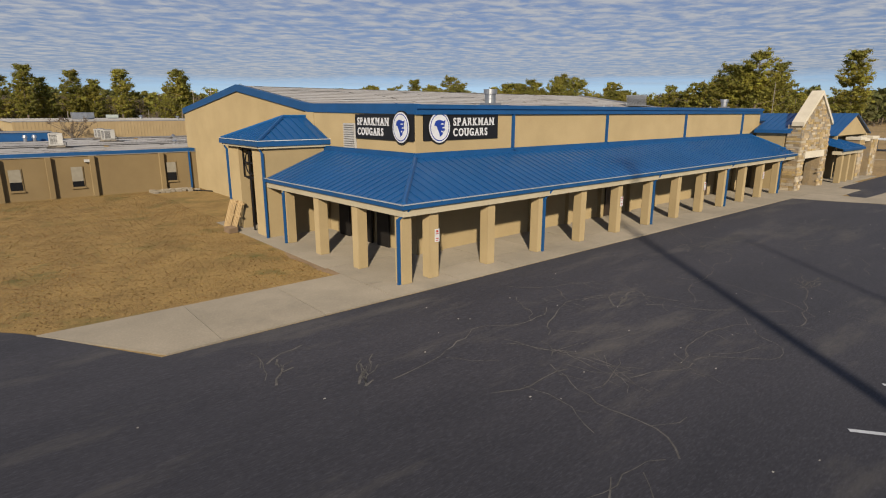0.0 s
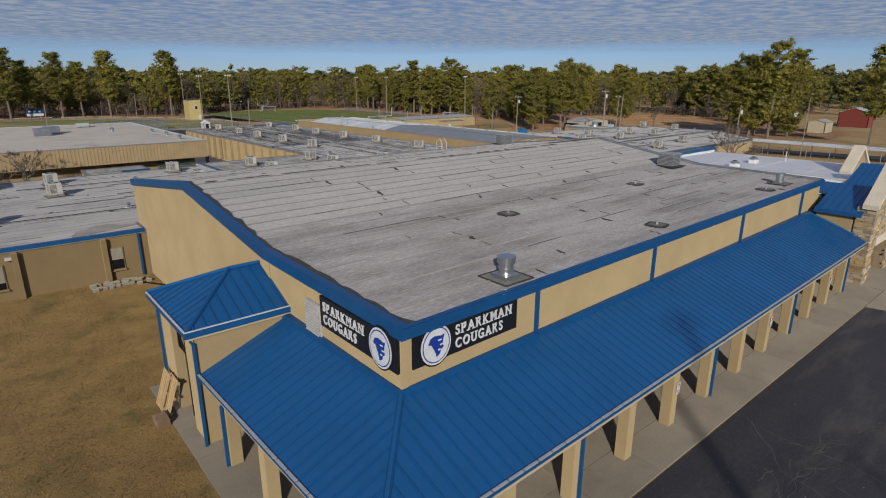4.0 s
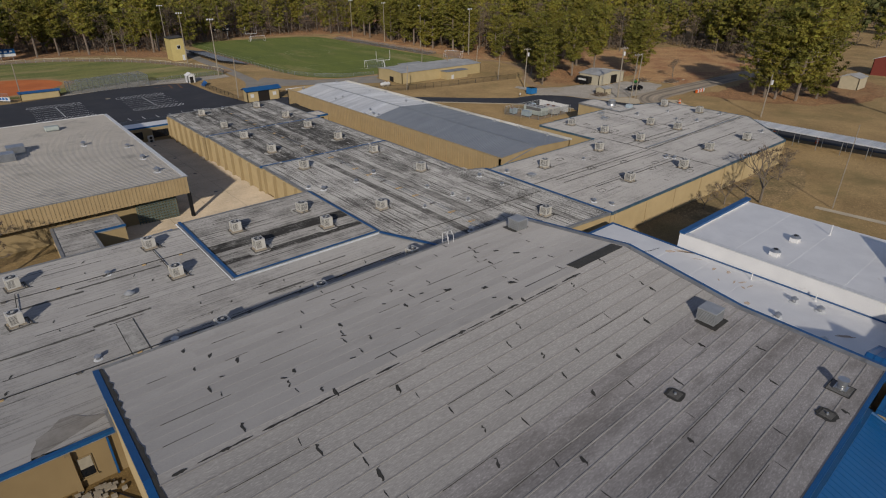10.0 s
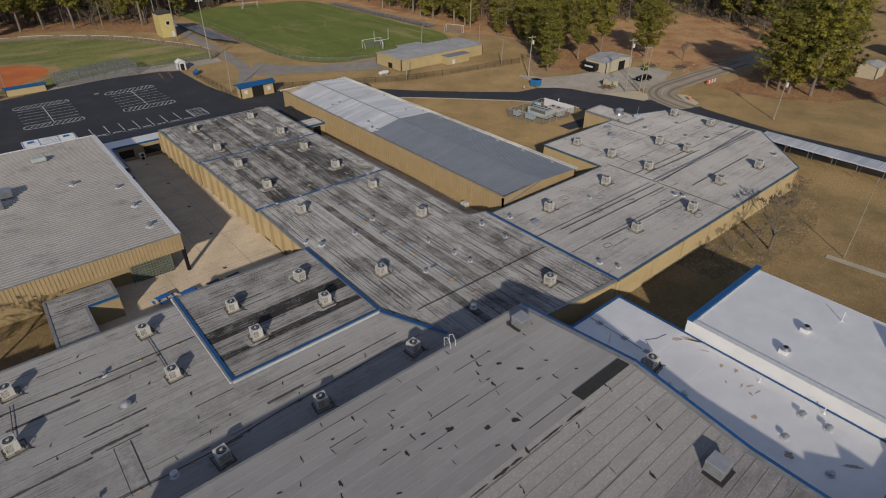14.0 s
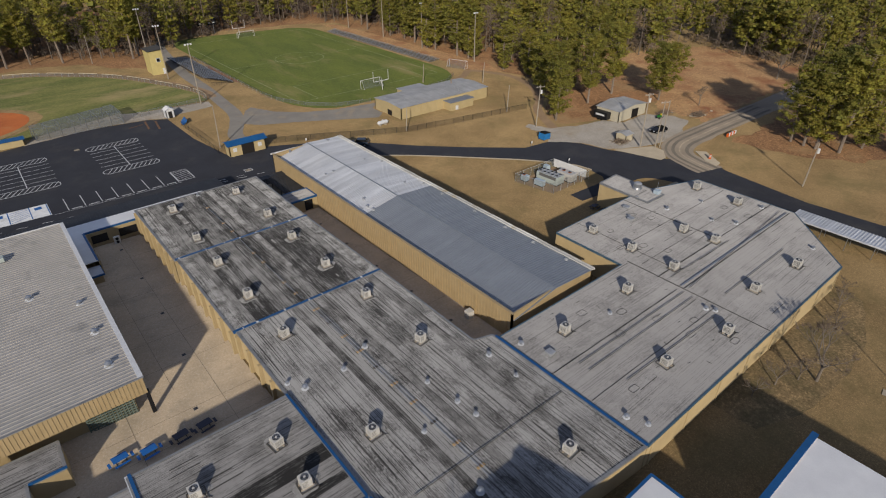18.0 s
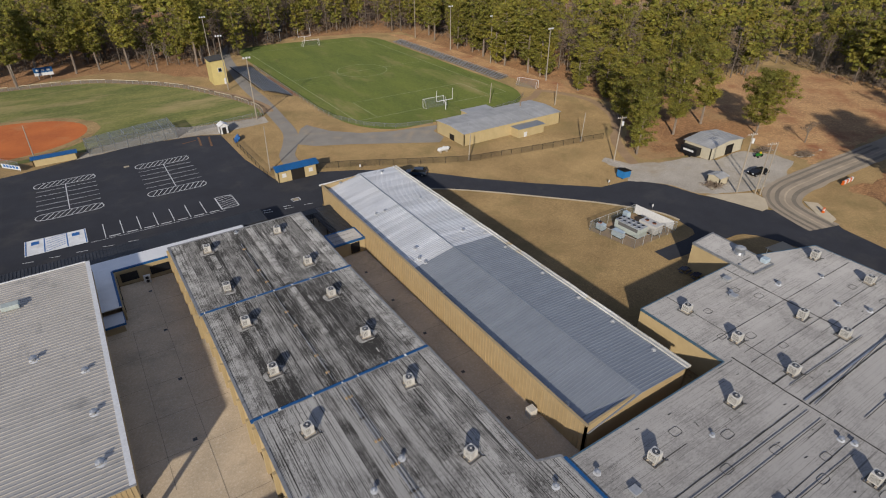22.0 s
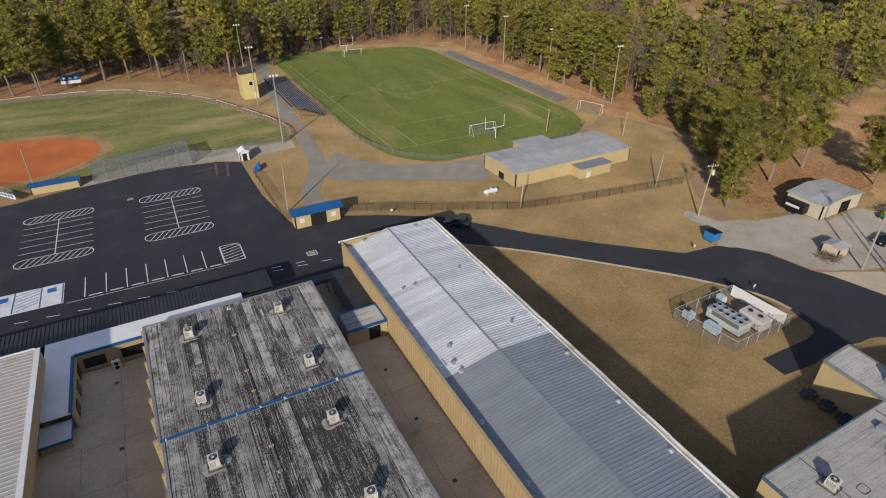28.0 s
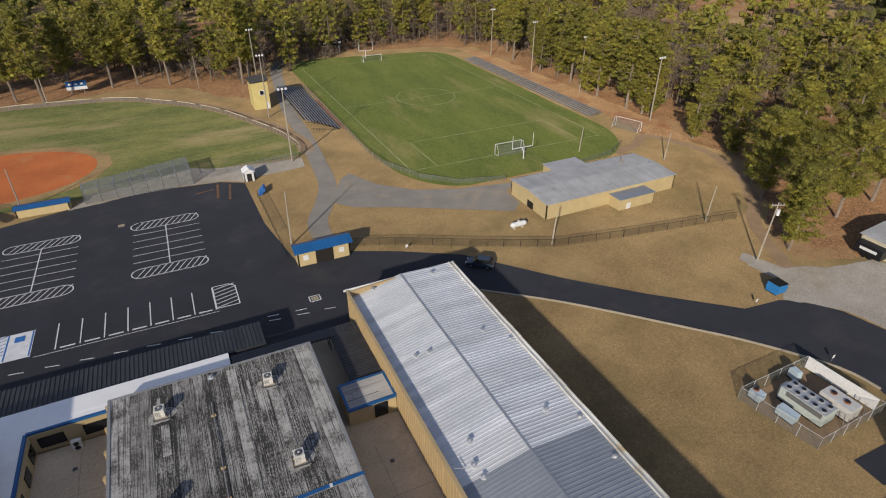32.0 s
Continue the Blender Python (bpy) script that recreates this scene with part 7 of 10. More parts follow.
def sign(base, face, label):
    """A black name board with a round crest; face 'y' looks along -y, 'x' along -x."""
    s = thing("wall_sign", label, "sign", (0, 0, 0), "name boards")
    ink = plain("sign_white", (0.85, 0.85, 0.85), 0.4)
    blue = plain("crest_blue", (0.02, 0.06, 0.36), 0.4)
    boxes = bmesh.new()
    box(boxes, 0, 5.0, -0.10, 0, 0, 1.12)
    board = part("board", boxes, BLACK, s)
    crest_x = 0.95 if face == "y" else 4.1
    for r, d, m, nm in ((0.71, 0.13, BLACK, "crest_rim"), (0.655, 0.14, ink, "crest_disc"), (0.59, 0.146, blue, "crest_ring"), (0.55, 0.152, ink, "crest_field")):
        bm = bmesh.new()
        tube(bm, (crest_x, 0, 0.56), (crest_x, -d, 0.56), r, n=36)
        part(nm, bm, m, s)
    bm = bmesh.new()
    k = 1 if face == "y" else 1
    out = [(-0.40, 0.10), (-0.30, 0.30), (-0.10, 0.36), (0.08, 0.34), (0.22, 0.30), (0.38, 0.34), (0.32, 0.16), (0.30, 0.0), (0.34, -0.14), (0.22, -0.20), (0.16, -0.36), (0.0, -0.44), (-0.06, -0.26), (-0.16, -0.10), (-0.24, 0.06)]
    prism(bm, [(crest_x + 0.9 * x, -0.152, 0.56 + 0.9 * z) for x, z in out], (0, -0.01, 0))
    part("crest_shape", bm, blue, s, "blue animal head shape")
    bm = bmesh.new()
    for x, z, w, hh in ((0.05, 0.12, 0.16, 0.05), (0.14, -0.04, 0.14, 0.05), (0.06, -0.2, 0.10, 0.06)):
        box(bm, crest_x + x, crest_x + x + w, -0.168, -0.163, 0.56 + z, 0.56 + z + hh)
    part("crest_detail", bm, ink, s)
    tx = 1.85 if face == "y" else 0.25
    for text, z in (("SPARKMAN", 0.63), ("COUGARS", 0.17)):
        me = serif_line(text)
        xs = [v.co.x for v in me.vertices]
        fit = (2.85 if text == "SPARKMAN" else 2.35) / (max(xs) - min(xs))
        me.transform(pose(tx, -0.112, z, 90, 0, 0) @ Matrix.Diagonal((fit, 1.0, 1, 1)))
        me.materials.clear()
        me.materials.append(ink)
        part("lettering", me, ink, s, "white serif letters")
    s.matrix_basis = pose(*base, 0, 0, 1.6 if face == "y" else -90) @ Matrix.Diagonal((0.925, 1, 1, 1))


sign((15.16, 19.45, 5.03), "y", "black board lettered SPARKMAN COUGARS with a round crest")
sign((14.74, 24.05, 5.03), "x", "black board lettered SPARKMAN COUGARS on the west wall")
lv = thing("wall_louvre", "pale metal louvre vent high on the wall", "vent", (14.7, 24.3, 4.6))
boxpart("frame", (14.64, 14.72, 24.12, 25.15, 4.5, 5.72), BEIGE, lv)
for k in range(11):
    bm = bmesh.new()
    prism(bm, [(14.62, 24.16, 4.56 + k * 0.11), (14.62, 25.11, 4.56 + k * 0.11), (14.56, 25.11, 4.54 + k * 0.11), (14.56, 24.16, 4.54 + k * 0.11)], (0, 0, 0.05))
    part("slat", bm, BEIGE, lv)
NOTICERED = plain("notice_red", (0.55, 0.06, 0.05), 0.5)
for x, y in ((13.2, 16.10), (25.95, 16.38), (35.6, 16.60), (45.25, 16.82)):
    z = 1.45
    ns = thing("notice", "white notice with red bars on a column", "notice", (x, y, z), "notices")
    boxpart("plate", (x - 0.11, x + 0.11, y - 0.03, y - 0.01, z, z + 0.5), WHITE, ns)
    for q in (0.05, 0.12, 0.30):
        boxpart("marking", (x - 0.07, x + 0.07, y - 0.035, y - 0.03, z + q, z + q + 0.03), NOTICERED, ns)
    boxpart("marking", (x - 0.05, x + 0.05, y - 0.035, y - 0.03, z + 0.37, z + 0.45), NOTICERED, ns, "red emblem")

# pallets leaning on the tower
pal = thing("pallet", "raw pine pallets leaning on the wall", "pallet", (10.85, 29.9, 0))
RAW = material("raw_pine", (0.52, 0.37, 0.19), (0.43, 0.30, 0.15), 0.85, scale=2, fine=15, fine_mix=0.2, bump=0.15, per_piece=0.12)
for q, (y0, lean) in enumerate(((29.9, 0.0), (30.55, 0.10))):
    for k in range(5):
        y = y0 + 0.2 * k
        bm = bmesh.new()
        prism(bm, [(10.50 - lean, y, 0.02), (10.50 - lean, y + 0.12, 0.02), (11.02 - lean, y + 0.12, 1.55), (11.02 - lean, y, 1.55)], (0.03, 0, 0))
        part("board", bm, RAW, pal)
    for z in (0.14, 0.78, 1.42):
        x = 10.52 - lean + 0.52 * z / 1.55
        boxpart("stringer", (x, x + 0.09, y0 - 0.03, y0 + 0.95, z - 0.05, z + 0.05), RAW, pal)
blk = thing("concrete_block", "weathered brown block at the pallets' foot", "block", (10.2, 29.6, 0.04))
boxpart("block", (9.95, 10.45, 29.3, 30.1, 0.03, 0.32), DIRT, blk, bevel=0.03)

# stone entrance
STONE = material("ledge_stone", (0.44, 0.335, 0.20), (0.34, 0.25, 0.145), 0.9, scale=1.5, fine=12, fine_mix=0.25, bump=0.35, per_piece=0.24, stain=(0.34, 0.30, 0.25), stain_scale=2.5, stain_spread=(0.5, 0.75))
GOLDSTONE = material("golden_ledge_stone", (0.46, 0.34, 0.16), (0.33, 0.23, 0.11), 0.9, scale=2.0, fine=12, fine_mix=0.25, bump=0.35, per_piece=0.25)
GREYSTONE = material("grey_ledge_stone", (0.38, 0.325, 0.25), (0.28, 0.235, 0.18), 0.9, scale=2.0, fine=12, fine_mix=0.25, bump=0.35, per_piece=0.25)
PALESTONE = material("pale_ledge_stone", (0.56, 0.48, 0.35), (0.44, 0.37, 0.27), 0.9, scale=2.0, fine=12, fine_mix=0.2, bump=0.35, per_piece=0.2)
STONES = (STONE, STONE, GOLDSTONE, GOLDSTONE, GREYSTONE, PALESTONE)
LIME = material("limestone", (0.66, 0.60, 0.48), (0.58, 0.52, 0.41), 0.85, scale=1.0, fine=15, fine_mix=0.12, bump=0.12)
gate = thing("stone_gable", "ledge-stone entrance gable with pale limestone coping", "entrance", (54.3, 17.1, 0))
GX0, GX1, GXM, GY0, GY1 = 51.0, 57.6, 54.3, 16.5, 17.7
GD = GY0 + 0.7
bm = bmesh.new()
prism(bm, [(GX0 + 0.06, GY0 + 0.06, 0), (52.4, GY0 + 0.06, 0), (52.4, GY0 + 0.06, 2.8), (56.2, GY0 + 0.06, 2.8), (56.2, GY0 + 0.06, 0), (GX1 - 0.06, GY0 + 0.06, 0), (GX1 - 0.06, GY0 + 0.06, 5.3), (GXM, GY0 + 0.06, 7.7), (GX0 + 0.06, GY0 + 0.06, 5.3)], (0, GD - GY0 - 0.12, 0))
part("core", bm, STONE, gate)
for x0, x1 in ((GX0 + 0.06, 52.4), (56.2, GX1 - 0.06)):
    boxpart("pier_core", (x0, x1, GD - 0.06, GY1 - 0.06, 0, 4.9), STONE, gate)
boxpart("lintel", (52.1, 56.5, GY0 - 0.1, GY0 + 0.3, 2.6, 3.15), LIME, gate, "pale limestone lintel")
for xa, xb in ((GX0 - 0.15, GXM), (GX1 + 0.15, GXM)):
    bm = bmesh.new()
    prism(bm, [(xa, GY0 - 0.1, 5.2), (xa, GY0 - 0.1, 5.5), (xb, GY0 - 0.1, 8.0), (xb, GY0 - 0.1, 7.65)], (0, GD - GY0 + 0.2, 0))
    part("coping", bm, LIME, gate, "pale limestone coping")


def stone_face(parent, inside, u0, u1, z0, z1, put, rngs, big=1.0):
    """Uneven ledge stones in courses over a face; put(u0, u1, z0, z1, d) makes one stone."""
    z = z0
    while z < z1 - 0.05:
        hgt = rngs.uniform(0.09, 0.21) * big
        u = u0
        while u < u1 - 0.05:
            w = min(rngs.choice((0.22, 0.35, 0.5, 0.75)) * rngs.uniform(0.8, 1.2) * big, u1 - u)
            if inside(u + w / 2, min(z + hgt, z1) - 0.02) and inside(u + w / 2, z + 0.02):
                put(u + 0.012, u + w - 0.012, z + 0.01, min(z + hgt, z1) - 0.01, rngs.uniform(0.02, 0.09))
            u += w
        z += hgt


def in_gable(x, z):
    return z < 5.25 + 2.4 * (1 - abs(x - GXM) / 3.3) and not (52.3 < x < 56.3 and z < 3.0)


rs = random.Random(5)
stone_face(gate, in_gable, GX0, GX1, 0.02, 7.7, lambda a, b, c, d, e: boxpart("stone", (a, b, GY0 + 0.06 - e, GY0 + 0.1, c, d), rs.choice(STONES), gate), rs, 1.15)
stone_face(gate, lambda u, z: True, GY0 + 0.1, GY1 - 0.1, 0.02, 5.3, lambda a, b, c, d, e: boxpart("stone", (GX0 + 0.06 - e, GX0 + 0.1, a, b, c, d), rs.choice(STONES), gate), rs, 1.15)
entry = thing("entrance_roof", "blue metal entrance roof behind the stone gable", "roof", (54.9, 20, 0))
ER, EE, EZ0, EZ1 = 54.5, 3.8, 4.8, 6.1
bm = bmesh.new()
prism(bm, [(ER - EE, 17.2, EZ0), (ER, 17.2, EZ1), (ER, 22.0, EZ1), (52.86, 22.0, EZ1 - 0.56), (52.86, 19.98, EZ1 - 0.56), (ER - EE, 19.98, EZ0)], (0, 0, 0.08))
part("roof_slope", bm, BLUE, entry)
bm = bmesh.new()
prism(bm, [(ER + EE, 17.2, EZ0), (ER, 17.2, EZ1), (ER, 22.0, EZ1), (ER + EE, 22.0, EZ0)], (0, 0, 0.08))
part("roof_slope", bm, BLUE, entry)
for sd in (-1, 1):
    for k in range(11):
        y = 17.4 + k * 0.45
        xa = ER + sd * EE if sd > 0 or y < 19.95 else 52.9
        a, b = Vector((xa, y, EZ1 - abs(xa - ER) * (EZ1 - EZ0) / EE + 0.07)), Vector((ER, y, EZ1 + 0.07))
        bm = bmesh.new()
        prism(bm, [a + Vector((0, -0.02, 0)), b + Vector((0, -0.02, 0)), b + Vector((0, 0.02, 0)), a + Vector((0, 0.02, 0))], (0, 0, 0.05))
        part("standing_seam", bm, BLUE, entry)
boxpart("gutter", (ER - EE - 0.12, ER - EE, 17.2, 19.98, EZ0 - 0.18, EZ0 + 0.06), BLUETRIM, entry)
boxpart("gutter", (ER + EE, ER + EE + 0.12, 17.2, 22.0, EZ0 - 0.18, EZ0 + 0.06), BLUETRIM, entry)
boxpart("soffit", (ER - EE, ER + EE, 17.72, 19.9, EZ0 - 0.2, EZ0 - 0.05), CREAM, entry)
boxpart("wall", (51.0, 51.25, 17.72, 19.9, 0, EZ0 - 0.2), TAN, entry)
for dims in ((53.0, 53.3, 20.1, 21.55, 0, 5.3), (57.8, 58.1, 17.9, 21.55, 0, 4.8), (53.3, 57.8, 21.2, 21.5, 0, 4.8)):
    boxpart("wall", dims, TAN, entry)
boxpart("door", (53.8, 56.4, 21.1, 21.2, 0.1, 2.4), DARKGLASS, entry, "dark glazed entrance doors")
ecan = thing("east_canopy", "blue metal canopy on tan columns east of the entrance", "canopy", (59, 17, 0))
bm = bmesh.new()
prism(bm, [(58.7, 15.6, 3.1), (65.0, 15.6, 3.1), (65.0, 21, 4.5), (58.7, 21, 4.5)], (0, 0, 0.08))
part("roof", bm, BLUE, ecan)
for k in range(14):
    x = 58.9 + 0.45 * k
    bm = bmesh.new()
    prism(bm, [(x - 0.02, 15.6, 3.18), (x + 0.02, 15.6, 3.18), (x + 0.02, 21, 4.58), (x - 0.02, 21, 4.58)], (0, 0, 0.05))
    part("standing_seam", bm, BLUE, ecan)
boxpart("gutter", (58.7, 65.0, 15.48, 15.6, 2.94, 3.12), BLUETRIM, ecan)
boxpart("beam", (58.7, 65.0, 15.7, 16.4, 2.62, 2.92), CREAM, ecan)
for x in (60.0, 61.9, 63.8):
    c = part("column", COLUMN, TAN, ecan)
    c.matrix_basis = Matrix.Translation((x, 16.1, 0.05))
boxpart("wall", (58.8, 65.3, 20.6, 20.9, 0, 4.3), TAN, ecan)
sp2 = thing("stone_pier_wall", "low ledge-stone pier wall with limestone caps", "pier", (65.5, 16.6, 0))
for x0, x1 in ((65.4, 67.0), (69.4, 71.4)):
    boxpart("pier", (x0, x1, 16.2, 17.2, 0, 3.7), STONE, sp2)
    boxpart("cap", (x0 - 0.12, x1 + 0.12, 16.08, 17.32, 3.7, 3.95), LIME, sp2)
    stone_face(sp2, lambda u, z: True, x0, x1, 0.02, 3.68, lambda a, b, c, d, e: boxpart("stone", (a, b, 16.2 - e, 16.24, c, d), rs.choice(STONES), sp2), rs, 1.6)
boxpart("cap", (67.0, 69.4, 16.3, 17.1, 3.5, 3.75), LIME, sp2)
r2 = thing("gabled_porch_roof", "blue gabled metal roof at the far entrance", "roof", (68.5, 19, 4))
for s in (-1, 1):
    bm = bmesh.new()
    prism(bm, [(68.4 + s * 5.4, 17.4, 4.1), (68.4, 17.4, 6.1), (68.4, 22.0, 6.1), (68.4 + s * 5.4, 22.0, 4.1)], (0, 0, 0.08))
    part("roof_slope", bm, BLUE, r2)
    for k in range(10):
        bm = bmesh.new()
        y = 17.6 + 0.45 * k
        prism(bm, [(68.4 + s * 5.4, y, 4.18), (68.4, y, 6.18), (68.4, y + 0.04, 6.18), (68.4 + s * 5.4, y + 0.04, 4.18)], (0, 0, 0.05))
        part("standing_seam", bm, BLUE, r2)
bm = bmesh.new()
prism(bm, [(63.6, 17.6, 4.1), (73.2, 17.6, 4.1), (68.4, 17.6, 5.95)], (0, 0.2, 0))
part("gable", bm, TAN, r2)
for x in (63.6, 73.0):
    boxpart("wall", (x, x + 0.3, 17.6, 22, 0, 4.1), TAN, r2)
g2 = thing("stone_gable", "second pale gable coping above the entrance", "entrance", (75.4, 24, 0))
for xa, xb in ((72.2, 75.4), (78.6, 75.4)):
    bm = bmesh.new()
    prism(bm, [(xa, 23.6, 4.4), (xa, 23.6, 4.75), (xb, 23.6, 7.1), (xb, 23.6, 6.75)], (0, 1.0, 0))
    part("coping", bm, LIME, g2)
bm = bmesh.new()
prism(bm, [(72.4, 23.8, 0), (78.4, 23.8, 0), (78.4, 23.8, 4.5), (75.4, 23.8, 6.8), (72.4, 23.8, 4.5)], (0, 0.6, 0))
part("core", bm, STONE, g2)


# windows of the west wing, and the hall's small fittings
BLINDTAN = plain("dusty_blind", (0.40, 0.36, 0.28), 0.8)


def window(x, blind, y=49.98):
    w = thing("window_unit", "narrow window with a half-drawn blind in the tan wall", "window", (x, y, 0.9), "windows")
    boxpart("frame", (x - 0.42, x + 0.42, y - 0.05, y + 0.0, 0.75, 2.35), TANDARK, w)
    boxpart("pane", (x - 0.36, x + 0.36, y - 0.07, y - 0.05, 0.82, 2.29), DARKGLASS, w)
    boxpart("blind", (x - 0.36, x + 0.36, y - 0.085, y - 0.07, 2.29 - 1.47 * blind, 2.29), BLINDTAN, w)
    boxpart("sill", (x - 0.47, x + 0.47, y - 0.14, y, 0.67, 0.75), TANDARK, w)


for x, b in ((2.4, 0.6), (6.15, 0.72), (12.75, 0.55), (-2.6, 0.5), (-8.2, 0.7)):
    window(x, b)
for x in (14.2, -11):
    boxpart("downspout", (x - 0.06, x + 0.06, 49.78, 49.9, 0.1, 3.1), BLUETRIM, west)
wl_ = thing("wall_lamp", "small floodlight under the eave", "lamp", (6.9, 49.8, 2.8))
boxpart("housing", (6.7, 7.1, 49.7, 49.98, 2.62, 2.82), BEIGE, wl_, bevel=0.02)
rub = thing("rubble_heap", "heap of pale broken concrete by the wall", "rubble", (12.6, 48.9, 0), kind="stuff")
bm = bmesh.new()
for k in range(60):
    r = rng.uniform(0.05, 0.2)
    c = Vector((12.4 + rng.gauss(0, 0.7), 48.9 + rng.gauss(0, 0.35), r * 0.5 + 0.03))
    box(bm, c.x - r, c.x + r, c.y - r * 0.8, c.y + r * 0.8, c.z - r * 0.6, c.z + r * 0.6)
part("rocks", bm, CONCRETE, rub)
tubepart("drain_hose", (13.4, 48.75, 0.07), (15.0, 46.2, 0.09), 0.05, BLACK, rub, n=6, label="black drain hose")


# ---- on the roofs ----
ACMAT = material("condenser_enamel", (0.66, 0.64, 0.59), (0.57, 0.545, 0.49), 0.5, scale=2, fine=20, fine_mix=0.08, bump=0.03, stain=(0.42, 0.36, 0.28), stain_scale=1.5, stain_spread=(0.6, 0.85))
CURBWOOD = material("tarred_timber", (0.13, 0.12, 0.11), (0.05, 0.047, 0.044), 0.95, scale=1.5, fine=10, fine_mix=0.3, bump=0.2)


def condenser():
    c = thing("air_conditioner", "beige rooftop air conditioner on wooden sleepers", "air conditioner", (0, 0, 0), "rooftop air conditioners")
    # a rotted timber frame lies round it, tarred to the roof
    for dims in ((-0.72, 0.95, -0.74, -0.66), (-0.72, 0.95, 0.66, 0.74), (-0.74, -0.66, -0.66, 0.66), (0.88, 0.96, -0.66, 0.66)):
        boxpart("curb", (*dims, 0.0, 0.07), CURBWOOD, c)
    pad = bmesh.new()
    prism(pad, [(0.1 + q * 1.3 * math.cos(a), q * 1.15 * math.sin(a), 0.001) for a, q in ((2 * math.pi * j / 30, 1.0 + 0.16 * math.sin(2 * 2 * math.pi * j / 30 + 0.7) + 0.09 * math.sin(5 * 2 * math.pi * j / 30) + 0.05 * math.sin(5.3 * j)) for j in range(30))], (0, 0, 0.008))
    part("splash_pad", pad, SPLASH, c, "faint limed patch on the roofing")
    for y in (-0.34, 0.34):
        boxpart("sleeper", (-0.62, 0.62, y - 0.08, y + 0.08, 0.0, 0.2), POLE, c)
    boxpart("base_pan", (-0.5, 0.5, -0.5, 0.5, 0.2, 0.28), ACMAT, c)
    boxpart("coil", (-0.46, 0.46, -0.46, 0.46, 0.28, 0.92), COIL, c, "dark coil fins behind the louvres")
    for z in np.linspace(0.31, 0.88, 8):
        bm = bmesh.new()
        box(bm, -0.49, 0.49, -0.49, 0.49, z, z + 0.03)
        part("louvre", bm, ACMAT, c)
    for sx in (-1, 1):
        for sy in (-1, 1):
            boxpart("corner_post", (sx * 0.47 - 0.04, sx * 0.47 + 0.04, sy * 0.47 - 0.04, sy * 0.47 + 0.04, 0.28, 0.95), ACMAT, c)
    boxpart("service_panel", (0.1, 0.5, -0.515, -0.47, 0.3, 0.92), ACMAT, c)
    top = boxpart("top", (-0.52, 0.52, -0.52, 0.52, 0.92, 1.0), ACMAT, c, bevel=0.02)
    tubepart("fan_guard", (0, 0, 1.0), (0, 0, 1.03), 0.38, BLACK, top, n=20)
    tubepart("fan_hub", (0, 0, 1.03), (0, 0, 1.05), 0.13, ACMAT, top, n=10)
    for r in (0.22, 0.31):
        ringm = bmesh.new()
        hoop(ringm, r - 0.012, r + 0.012, 1.032, 1.05, 16)
        part("fan_wire", ringm, STEEL, top)
    bm = bmesh.new()
    pipe(bm, [(0.45, -0.45, 0.45), (0.72, -0.55, 0.4), (0.74, -0.6, 0.03), (1.2, -0.9, 0.03)], 0.03, 5)
    part("pipe", bm, BLACK, c)
    return c


ZN, ZE, ZW, ZP = 3.125, 3.03, 3.31, 3.43
spots = [(48.1, 131.6, ZN), (59.3, 131.5, ZN), (47.9, 119.4, ZN), (60.0, 119.6, ZN), (47.8, 110.1, ZN), (59.7, 110.1, ZN), (47.9, 99.5, ZN), (59.8, 99.6, ZN), (48.0, 89.0, ZN), (60.2, 89.4, ZN), (60.3, 77.5, ZN), (48.0, 69.4, ZN), (61.5, 55.5, ZN),
         (75.1, 67.4, ZE), (88.3, 67.5, ZE), (98.0, 80.7, ZE), (98.1, 73.5, ZE), (109.4, 71.5, ZE), (110.1, 66.5, ZE), (98.3, 66.5, ZE), (79.6, 56.2, ZE), (90.4, 54.4, ZE), (101.9, 56.4, ZE), (112.5, 55.3, ZE), (125.4, 70.5, ZE), (125.6, 78.3, ZE),
         (40.0, 74.1, ZP), (40.0, 68.3, ZP), (31.9, 73.6, ZP), (32.0, 67.8, ZP), (23.6, 75.5, ZW), (23.9, 67.6, ZW), (12.0, 74.6, ZW), (11.5, 67.5, ZW), (32.5, 55.9, ZW), (23.9, 55.9, ZW), (42.7, 56.3, ZW), (58.3, 40.5, ZW), (6.0, 58.0, ZW), (-6, 66, ZW)]
rng = random.Random(8)
place(condenser(), [pose(x, y, z, 0, 0, rng.uniform(-9, 9) + rng.choice((0, 0, 90))) @ Matrix.Diagonal((0.98, 0.98, rng.choice((1.16, 1.24, 1.32)), 1)) for x, y, z in spots])


def roof_vent():
    v = thing("roof_vent", "small galvanised roof vent with a cap", "vent", (0, 0, 0), "roof vents")
    bm = bmesh.new()
    tube(bm, (0, 0, 0), (0, 0, 0.05), 0.32, 0.22, 12)
    part("flashing", bm, BAYWHITE, v)
    tubepart("pipe", (0, 0, 0), (0, 0, 0.42), 0.13, STEEL, v, n=10)
    tubepart("cap", (0, 0, 0.40), (0, 0, 0.58), 0.25, STEEL, v, 0.08, 12)
    return v


